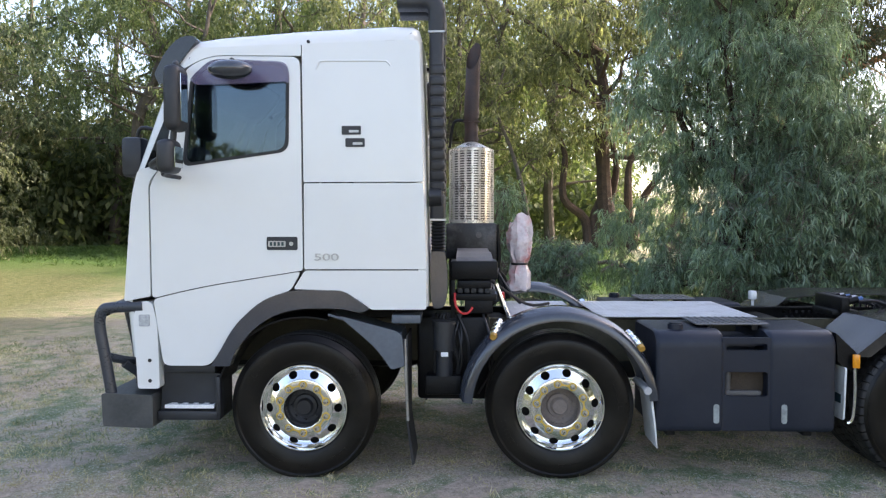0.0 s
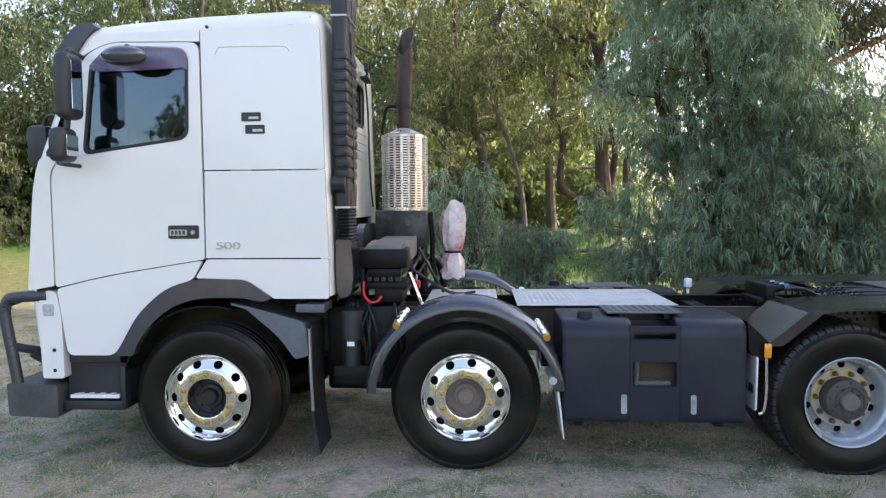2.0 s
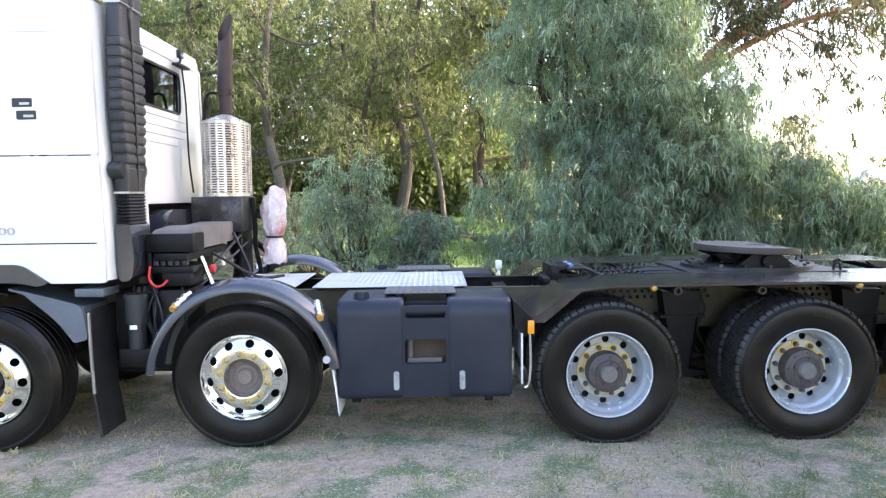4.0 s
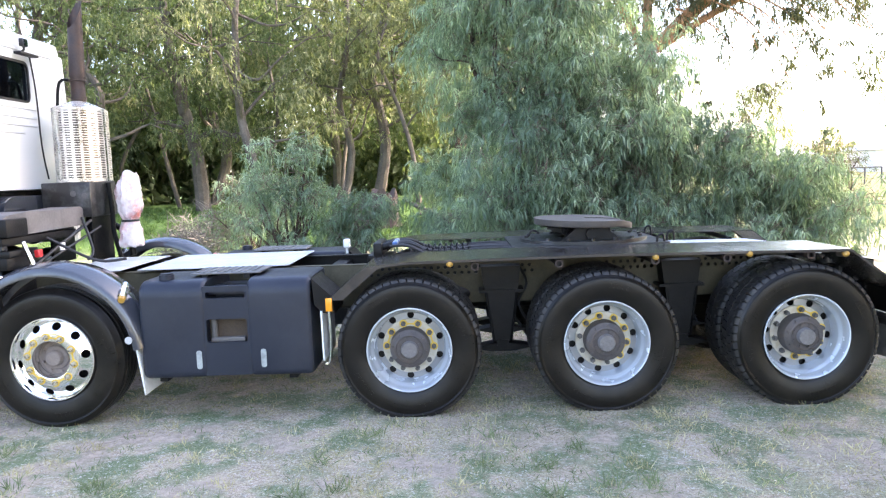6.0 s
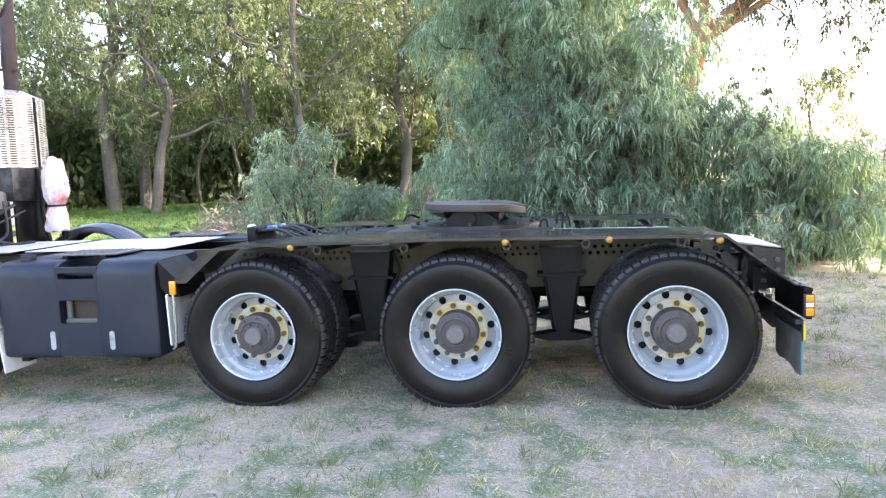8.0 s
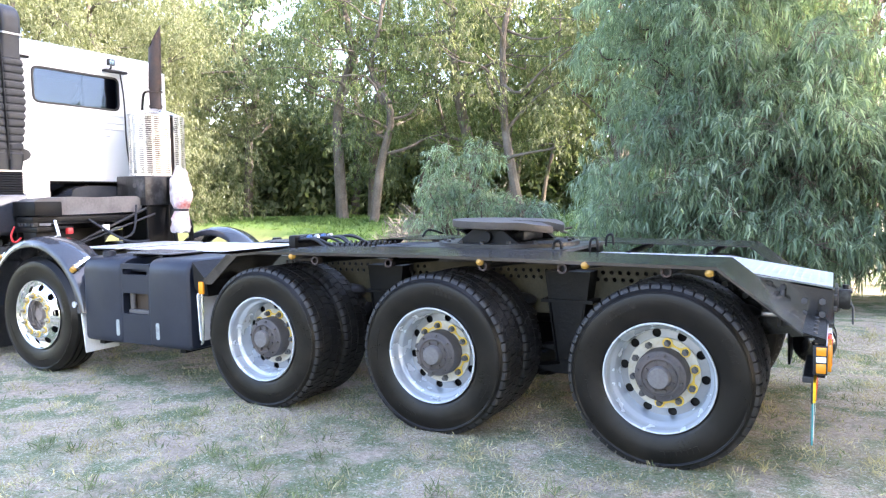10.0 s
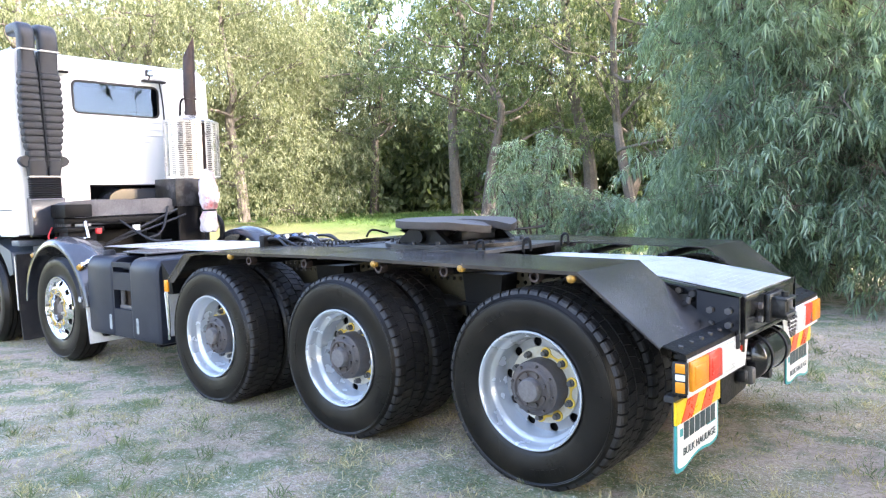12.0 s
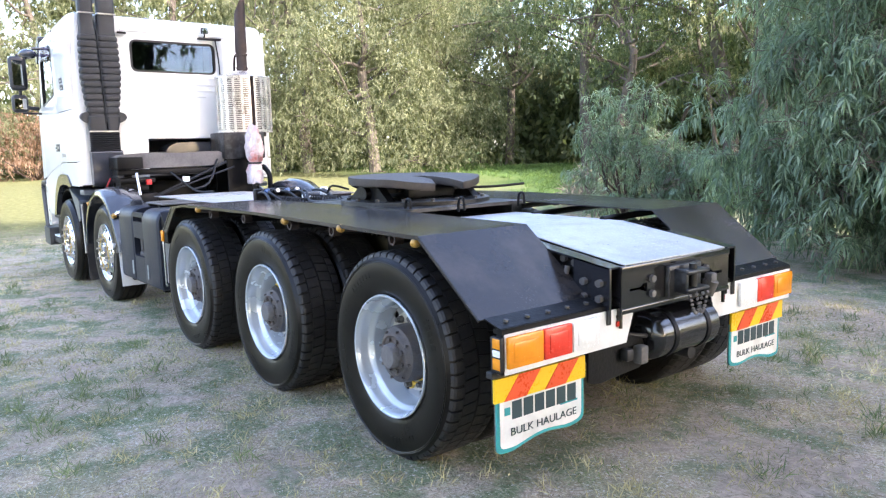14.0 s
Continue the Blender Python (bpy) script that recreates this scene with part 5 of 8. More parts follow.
# -- cab --
def cab_side(y_out, y_in):
    """Outer skin panels of one side of the cab; on the near side the door is cut apart from the rest."""
    win = rounded([(-0.800, 2.165), (-0.095, 2.262), (-0.085, 2.835), (-0.60, 2.860), (-0.735, 2.745)], [0.06, 0.07, 0.09, 0.05, 0.05], 5)
    door_out = rounded([(-1.030, 1.262), (-0.68, 1.345), (0.004, 1.452), (-0.004, 2.886), (-0.62, 2.895), (-0.80, 2.800), (-0.945, 2.165), (-1.035, 2.05)], [0.03, 0.3, 0.02, 0.06, 0.12, 0.1, 0.15, 0.1], 4)
    bm = bmesh.new()
    plate(bm, door_out, "y", y_out, y_in, [win])
    door = part("door", bm, WHITE, truck, "white cab door with dark tinted window")
    bm = bmesh.new()
    mid = y_out + (y_in - y_out) * 0.45
    plate(bm, win, "y", mid, mid + (y_in - y_out) * 0.1)
    pane = part("window", bm, GLASS, door, "dark tinted side glass")
    pane.visible_shadow = False
    bm = bmesh.new()
    grow = [(-0.445 + (u + 0.445) * 1.03, 2.5 + (v - 2.5) * 1.035) for u, v in win]
    shrink = [(-0.445 + (u + 0.445) * 0.965, 2.5 + (v - 2.5) * 0.96) for u, v in win]
    plate(bm, grow, "y", y_out - math.copysign(0.004, y_in - y_out), mid, [shrink])
    part("window_seal", bm, CABLE, door)
    # weathershield over the top of the glass
    bm = bmesh.new()
    ws = rounded([(-0.745, 2.735), (-0.60, 2.875), (-0.075, 2.850), (-0.075, 2.70), (-0.10, 2.72), (-0.42, 2.705), (-0.70, 2.70)], [0.02, 0.08, 0.08, 0.02, 0.04, 0.05, 0.02], 4)
    s = math.copysign(1, y_in - y_out)
    plate(bm, ws, "y", y_out - 0.022 * s, y_out - 0.018 * s)
    ob = part("weathershield", bm, SMOKE, door, "smoked purple plastic weathershield")
    ob.visible_shadow = False
    # door handle recess and pull
    bm = bmesh.new()
    plate(bm, rect(-0.240, -0.030, 1.590, 1.680, 0.014), "y", y_out - 0.003 * s, y_out + 0.004 * s)
    part("door_handle", bm, BLACK, door, "black door handle plate")
    bm = bmesh.new()
    plate(bm, rect(-0.228, -0.110, 1.612, 1.652, 0.008), "y", y_out - 0.012 * s, y_out - 0.003 * s)
    part("handle_badge", bm, STEEL, door, "small silver badge")
    bm = bmesh.new()
    for k in range(4):
        box(bm, -0.216 + 0.026 * k, -0.200 + 0.026 * k, min(y_out - 0.0135 * s, y_out - 0.011 * s), max(y_out - 0.0135 * s, y_out - 0.011 * s), 1.619, 1.645)
    part("badge_bars", bm, INK, door)
    bm = bmesh.new()
    cyl(bm, (-0.072, y_out, 1.633), (-0.072, y_out - 0.010 * s, 1.633), 0.014, 16)
    part("door_lock", bm, STEEL, door)
    # sleeper panel, locker door, skirt, arch panel
    pans = [
        ("sleeper_panel", rounded([(0.014, 2.048), (0.822, 2.048), (0.800, 2.994), (0.010, 2.972)], [0.012, 0.012, 0.05, 0.012]), "upper white sleeper panel"),
        ("locker_door", rounded([(0.014, 1.460), (0.842, 1.460), (0.822, 2.040), (0.016, 2.040)], 0.012), "white locker door"),
        ("skirt", rounded([(0.470, 1.186), (0.840, 1.186), (0.842, 1.451), (0.018, 1.451), (-0.062, 1.325), (0.290, 1.315)], [0.01, 0.02, 0.01, 0.02, 0.02, 0.1]), "white rear skirt"),
        ("arch_panel", rounded([(-0.960, 0.800), (-0.640, 0.800), (-0.580, 0.885), (-0.470, 1.080), (-0.275, 1.250), (-0.080, 1.318), (-0.010, 1.444), (-0.68, 1.338), (-1.022, 1.256)], [0.05, 0.06, 0.1, 0.1, 0.1, 0.03, 0.03, 0.3, 0.03], 4), "white front wheel arch panel"),
        ("cab_upper_side", rounded([(-0.80, 2.806), (-0.62, 2.901), (0.004, 2.892), (0.004, 2.972), (-0.70, 2.950)], [0.02, 0.1, 0.01, 0.01, 0.02], 3), ""),
        ("corner_panel", rounded([(-1.225, 1.240), (-1.042, 1.275), (-1.046, 2.05), (-0.955, 2.165), (-1.115, 2.14), (-1.165, 1.95)], [0.02, 0.01, 0.05, 0.01, 0.04, 0.1], 4), "white front corner panel"),
    ]
    for name, line, label in pans:
        bm = bmesh.new()
        plate(bm, line, "y", y_out, y_in, bevel=0.0)
        part(name, bm, WHITE, truck, label)
    # pressed swage in the sleeper panel
    bm = bmesh.new()
    tube(bm, [(0.105, y_out, 2.800), (0.125, y_out, 2.845), (0.17, y_out, 2.855), (0.53, y_out, 2.855), (0.585, y_out, 2.845), (0.605, y_out, 2.82)], 0.006, 8)
    part("swage", bm, WHITE, truck)
    # black arch trim
    line = [(-0.628, 0.80), (-0.572, 0.89), (-0.462, 1.085), (-0.27, 1.257), (-0.07, 1.320), (0.285, 1.318), (0.46, 1.190), (0.395, 1.165), (0.26, 1.195), (-0.02, 1.195), (-0.20, 1.150), (-0.36, 1.035), (-0.47, 0.885), (-0.50, 0.80)]
    bm = bmesh.new()
    plate(bm, rounded(line, [0.01, 0.05, 0.1, 0.1, 0.1, 0.06, 0.02, 0.05, 0.1, 0.1, 0.1, 0.1, 0.05, 0.01]), "y", y_out - 0.018 * s, y_out + 0.06 * s)
    part("wheel_arch_trim", bm, GUARD, truck, "charcoal wheel arch trim")
    return door


NEAR_SKIN = NEAR - 0.005
cab_side(NEAR_SKIN, NEAR_SKIN + 0.035)
cab_side(FAR + 0.005, FAR - 0.030)


def cab_shell():
    """Roof, front and rounded edges of the cab, hollow inside."""
    prof = [(-1.20, 0.85), (-1.235, 1.22), (-1.20, 1.62), (-1.165, 2.08), (-1.145, 2.14), (-0.865, 2.90), (-0.83, 2.965), (-0.76, 3.005), (-0.55, 3.035), (0.0, 3.075), (0.62, 3.102), (0.75, 3.098), (0.795, 3.075), (0.812, 3.01), (0.83, 2.5), (0.853, 1.48), (0.853, 1.20)]
    n, rad = len(prof), 0.11
    # from the side face inwards: inset shrinks to nothing
    near = [(NEAR_SKIN + 0.006 + rad * (1 - math.cos(math.pi / 2 * k / 6)), rad * (1 - math.sin(math.pi / 2 * k / 6))) for k in range(7)]
    allst = near + [(2 * CY - y, d) for y, d in reversed(near)]
    bm = bmesh.new()
    rings = []
    for y, d in allst:
        ring = []
        for i, (x, z) in enumerate(prof):
            a, b = Vector(prof[max(i - 1, 0)]), Vector(prof[min(i + 1, n - 1)])
            t = (b - a).normalized()
            nrm = Vector((t.y, -t.x))
            # the front and rear ends round off less than the roof
            k = d if z > 2.7 else d * 0.6
            ring.append(bm.verts.new((x + nrm.x * k, y, z + nrm.y * k)))
        rings.append(ring)
    for j, (a, b) in enumerate(zip(rings, rings[1:])):
        for i in range(n - 1):
            if j == 6 and (i >= 13 or i == 4):
                continue
            bm.faces.new((a[i], a[i + 1], b[i + 1], b[i]))
    part("cab_shell", bm, WHITE, truck, "white cab roof and front shell", 40)
    bm = bmesh.new()
    yl, yr = NEAR_SKIN + 0.12, 2 * CY - NEAR_SKIN - 0.12
    outer = [(yl - 0.004, 1.20), (0.70, 1.20), (0.72, 1.712), (1.86, 1.712), (1.86, 1.20), (yr + 0.004, 1.20), (yr + 0.004, 3.012), (yl - 0.004, 3.012)]
    hole = rect(0.600, 1.585, 2.485, 2.835, 0.07, 5)
    plate(bm, outer, "x", 0.0, 0.03, [hole])
    for v in bm.verts:
        v.co.x += 0.854 - (v.co.z - 1.2) * 0.0232 - 0.03
    part("rear_wall", bm, WHITE, truck, "white ribbed rear wall of the cab")
    ribs = bmesh.new()
    for z, y0, y1 in ((2.43, 0.66, 1.72), (2.35, 0.66, 1.72), (2.28, 0.70, 1.70), (2.21, 0.75, 1.45), (2.94, 0.5, 2.02)):
        xx = 0.854 - (z - 1.2) * 0.0232
        box(ribs, xx - 0.004, xx + 0.007, y0, y1, z - 0.012, z + 0.012, 0.005, 1)
    part("wall_rib", ribs, WHITE, truck)
    lean = lambda z: 0.854 - (z - 1.2) * 0.0232
    bm = bmesh.new()
    plate(bm, hole, "x", lean(2.66) - 0.018, lean(2.66) - 0.012)
    pane = part("rear_window", bm, REAR_GLASS, truck, "dark tinted rear window with reflections")
    pane.visible_shadow = False
    bm = bmesh.new()
    plate(bm, rect(0.592, 1.593, 2.477, 2.843, 0.080, 5), "x", lean(2.66) - 0.004, lean(2.66) + 0.010, [rect(0.613, 1.572, 2.498, 2.822, 0.060, 5)])
    part("rear_window_seal", bm, CABLE, truck)
    bm = bmesh.new()
    vs = [bm.verts.new(p) for p in ((-1.15, yl, 2.13), (-1.15, yr, 2.13), (-0.868, yr, 2.90), (-0.868, yl, 2.90))]
    bm.faces.new(vs)
    pane = part("windscreen", bm, GLASS, truck)
    pane.visible_shadow = False
    bm = bmesh.new()
    box(bm, -1.15, 0.80, NEAR + 0.05, FAR - 0.05, 1.27, 1.31)
    part("cab_floor", bm, TRIM, truck)
    bm = bmesh.new()
    box(bm, -0.02, 0.02, NEAR + 0.06, 0.45, 1.32, 2.98)
    box(bm, -0.02, 0.02, 1.75, FAR - 0.06, 1.32, 2.98)
    box(bm, -1.12, -0.72, NEAR + 0.06, FAR - 0.06, 1.5, 2.12, 0.06)
    box(bm, 0.2, 0.75, NEAR + 0.06, FAR - 0.06, 1.7, 1.85, 0.03)
    part("cab_trim", bm, TRIM, truck)
    for y in (0.35, 1.75):
        bm = bmesh.new()
        box(bm, -0.55, -0.08, y - 0.24, y + 0.24, 1.62, 1.80, 0.05)
        box(bm, -0.18, -0.04, y - 0.23, y + 0.23, 1.75, 2.40, 0.05)
        box(bm, -0.15, -0.05, y - 0.14, y + 0.14, 2.38, 2.62, 0.04)
        box(bm, -0.45, -0.15, y - 0.15, y + 0.15, 1.30, 1.64, 0.02)
        part("seat", bm, SEAT, truck, "grey cloth driver seat")
    bm = bmesh.new()
    ring = [(-0.72 + 0.08 * math.sin(a), 1.75 + 0.22 * math.cos(a), 2.13 + 0.20 * math.sin(a)) for a in np.linspace(0, 2 * math.pi, 17)]
    tube(bm, ring, 0.016, 8, caps=False)
    part("steering_wheel", bm, CABLE, truck)


cab_shell()


def cab_fittings():
    y = NEAR_SKIN
    # badge tiles on the sleeper panel
    for x0, z0 in ((0.275, 2.365), (0.300, 2.283)):
        bm = bmesh.new()
        plate(bm, rect(x0, x0 + 0.130, z0, z0 + 0.058, 0.008), "y", y - 0.006, y + 0.002)
        tile = part("vent_tile", bm, BLACK, truck, "small black badge tile")
        bm = bmesh.new()
        box(bm, x0 + 0.05, x0 + 0.115, y - 0.009, y - 0.005, z0 + 0.014, z0 + 0.030)
        part("tile_bar", bm, STEEL, tile)
    lettering("power_badge", "500", 0.068, STEEL, pose(0.165, y - 0.003, 1.540, 90) @ Matrix.Diagonal((1.7, 1, 1, 1)), truck, 0.004)
    bm = bmesh.new()
    cyl(bm, (0.055, y + 0.02, 2.985), (0.055, y - 0.004, 2.985), 0.011, 12)
    part("roof_plug", bm, CABLE, truck)
    # sun visor over the windscreen
    bm = bmesh.new()
    line = rounded([(-0.990, 2.775), (-0.955, 2.705), (-0.900, 2.740), (-0.765, 2.915), (-0.695, 3.000), (-0.715, 3.030), (-0.815, 3.025), (-0.910, 2.930)], [0.02, 0.02, 0.03, 0.05, 0.03, 0.02, 0.05, 0.08], 4)
    plate(bm, line, "y", NEAR - 0.012, FAR + 0.012)
    part("sun_visor", bm, VISOR, truck, "glossy dark sun visor")
    # mirrors on the near side, with arms
    for s, yy in ((1, NEAR_SKIN), (-1, FAR + 0.005)):
        o = -s
        bm = bmesh.new()
        box(bm, -0.800, -0.690, min(yy + o * 0.16, yy + o * 0.36), max(yy + o * 0.16, yy + o * 0.36), 2.36, 2.775, 0.045, 3)
        head = part("main_mirror", bm, BLACK, truck, "black main mirror housing")
        bm = bmesh.new()
        box(bm, -0.690, -0.686, min(yy + o * 0.215, yy + o * 0.325), max(yy + o * 0.215, yy + o * 0.325), 2.42, 2.72)
        part("mirror_glass", bm, MIRROR, head)
        bm = bmesh.new()
        box(bm, -0.855, -0.735, min(yy + o * 0.17, yy + o * 0.35), max(yy + o * 0.17, yy + o * 0.35), 2.09, 2.31, 0.045, 3)
        low = part("wide_mirror", bm, BLACK, truck, "black wide-angle mirror housing")
        bm = bmesh.new()
        box(bm, -0.735, -0.730, min(yy + o * 0.195, yy + o * 0.325), max(yy + o * 0.195, yy + o * 0.325), 2.13, 2.26)
        part("mirror_glass", bm, MIRROR, low)
        bm = bmesh.new()
        tube(bm, [(-0.75, yy + o * 0.25, 2.76), (-0.75, yy + o * 0.24, 2.80), (-0.79, yy + o * 0.12, 2.81), (-0.80, yy - o * 0.02, 2.80)], 0.018, 10)
        part("mirror_arm", bm, BLACK, truck)
        bm = bmesh.new()
        tube(bm, [(-0.97, yy + o * 0.02, 2.15), (-0.96, yy + o * 0.13, 2.16), (-0.83, yy + o * 0.25, 2.20)], 0.024, 10)
        part("mirror_arm", bm, BLACK, truck)
        bm = bmesh.new()
        tube(bm, [(-0.80, yy + o * 0.26, 2.12), (-0.86, yy + o * 0.20, 2.09), (-0.82, yy + o * 0.02, 2.08)], 0.014, 8)
        part("mirror_arm", bm, BLACK, truck)
        bm = bmesh.new()
        tube(bm, [(-0.78, yy + o * 0.25, 2.24), (-0.76, yy + o * 0.25, 2.40)], 0.02, 10)
        part("mirror_arm", bm, BLACK, truck)
        # kerb mirror over the door window
        bm = bmesh.new()
        cyl(bm, (-0.42, yy, 2.845), (-0.42, yy + o * 0.14, 2.835), 0.018, 12)
        bmesh.ops.create_uvsphere(bm, u_segments=24, v_segments=12, radius=1.0, matrix=Matrix.Translation((-0.415, yy + o * 0.19, 2.765)) @ Matrix.Diagonal((0.145, 0.10, 0.062, 1)))
        part("kerb_mirror", bm, GUARD, truck, "rounded black kerb mirror over the door")
    # front mirror bracket and wiper-side mirror
    bm = bmesh.new()
    box(bm, -1.32, -1.17, 0.12, 0.30, 2.10, 2.38, 0.03)
    tube(bm, [(-1.24, 0.21, 2.36), (-1.20, 0.20, 2.45), (-1.05, 0.19, 2.42)], 0.014, 8)
    tube(bm, [(-1.24, 0.21, 2.12), (-1.20, 0.2, 2.06), (-1.15, 0.19, 2.10)], 0.014, 8)
    part("front_mirror", bm, BLACK, truck, "black front mirror on a bracket")


cab_fittings()


def front_end():
    # white corner of the bumper
    for s, yy in ((1, NEAR_SKIN), (-1, FAR + 0.005)):
        bm = bmesh.new()
        line = rounded([(-1.140, 0.640), (-0.990, 0.640), (-1.000, 1.10), (-1.035, 1.235), (-1.105, 1.245), (-1.165, 1.16)], [0.02, 0.02, 0.1, 0.03, 0.03, 0.05], 4)
        plate(bm, line, "y", yy, yy + s * 0.16)
        corner = part("bumper_corner", bm, WHITE, truck, "white bumper corner with lamp")
        bm = bmesh.new()
        plate(bm, rect(-1.125, -1.050, 1.070, 1.150, 0.012), "y", yy - s * 0.005, yy + s * 0.01)
        part("corner_lamp", bm, material("clear_grey_lens", (0.42, 0.44, 0.45), 0.12, var=0.3, scale=30, coat=0.5), corner, "clear grey corner lamp lens")
        bm = bmesh.new()
        for z in (0.835, 0.695):
            cyl(bm, (-1.055, yy + s * 0.01, z), (-1.055, yy - s * 0.003, z), 0.013, 14)
        part("bolt_hole", bm, CABLE, corner)
    bm = bmesh.new()
    box(bm, -1.20, -1.02, NEAR + 0.1, FAR - 0.1, 0.62, 1.22, 0.03)
    part("grille", bm, BLACK, truck)
    # steel bumper
    bm = bmesh.new()
    plate(bm, rounded([(-1.375, 0.385), (-1.030, 0.372), (-1.030, 0.600), (-1.385, 0.610)], 0.02), "y", NEAR - 0.03, FAR + 0.03)
    part("bumper", bm, material("slate_grey_steel", (0.055, 0.059, 0.060), 0.4, var=0.25, scale=4, bump=0.1, bump_scale=60, dirt=(0.13, 0.12, 0.11), dirt_amount=0.4, dirt_scale=4), truck, "slate grey steel bull bar bumper")
    bm = bmesh.new()
    for s, yy in ((1, NEAR + 0.02), (-1, FAR - 0.02)):
        tube(bm, [(-1.335, yy, 0.60), (-1.375, yy, 0.85), (-1.410, yy, 1.08), (-1.385, yy, 1.175), (-1.32, yy, 1.195), (-1.10, yy, 1.205)], 0.038, 14)
        tube(bm, [(-1.25, yy + s * 0.28, 0.60), (-1.28, yy + s * 0.28, 0.90), (-1.34, yy + s * 0.28, 1.18)], 0.036, 12)
        tube(bm, [(-1.375, yy, 0.86), (-1.28, yy + s * 0.15, 0.80), (-1.24, yy + s * 0.3, 0.78)], 0.030, 10)
        tube(bm, [(-1.29, yy + s * 0.1, 0.79), (-1.22, yy + s * 0.18, 0.70), (-1.19, yy + s * 0.2, 0.62)], 0.03, 10)
    tube(bm, [(-1.375, NEAR + 0.04, 1.17), (-1.39, 0.5, 1.19), (-1.39, CY, 1.19), (-1.39, 1.7, 1.19), (-1.375, FAR - 0.04, 1.17)], 0.038, 12)
    part("bull_bar", bm, material("slate_tube_paint", (0.040, 0.045, 0.054), 0.3, var=0.2, scale=5), truck, "slate tubular bull bar")
    # boarding step
    for s, yy in ((1, NEAR), (-1, FAR)):
        bm = bmesh.new()
        y0, y1 = sorted((yy + s * 0.02, yy + s * 0.30))
        plate(bm, rounded([(-1.02, 0.43), (-0.585, 0.415), (-0.585, 0.73), (-0.640, 0.73), (-0.64, 0.79), (-1.0, 0.79)], 0.015), "y", y0 + 0.06, y1)
        box(bm, -1.02, -0.585, y0, y1, 0.415, 0.48, 0.012)
        box(bm, -0.615, -0.580, y0, y0 + 0.08, 0.43, 0.72, 0.01)
        box(bm, -0.98, -0.62, y0 + 0.02, y0 + 0.2, 0.74, 0.80, 0.01)
        step = part("step_box", bm, BLACK, truck, "black plastic boarding step")
        bm = bmesh.new()
        plate(bm, [(-0.965, y0 - 0.005), (-0.625, y0 - 0.005), (-0.64, y0 + 0.13), (-0.91, y0 + 0.13)], "z", 0.500, 0.524, [rect(-0.90 + 0.075 * k, -0.86 + 0.075 * k, y0 + 0.03, y0 + 0.10, 0.008, 2) for k in range(4)])
        part("tread_plate", bm, CLEAR, step, "pale slotted step tread")


front_end()


# -- chassis --
RAIL_N, RAIL_F = CY - 0.42, CY + 0.42


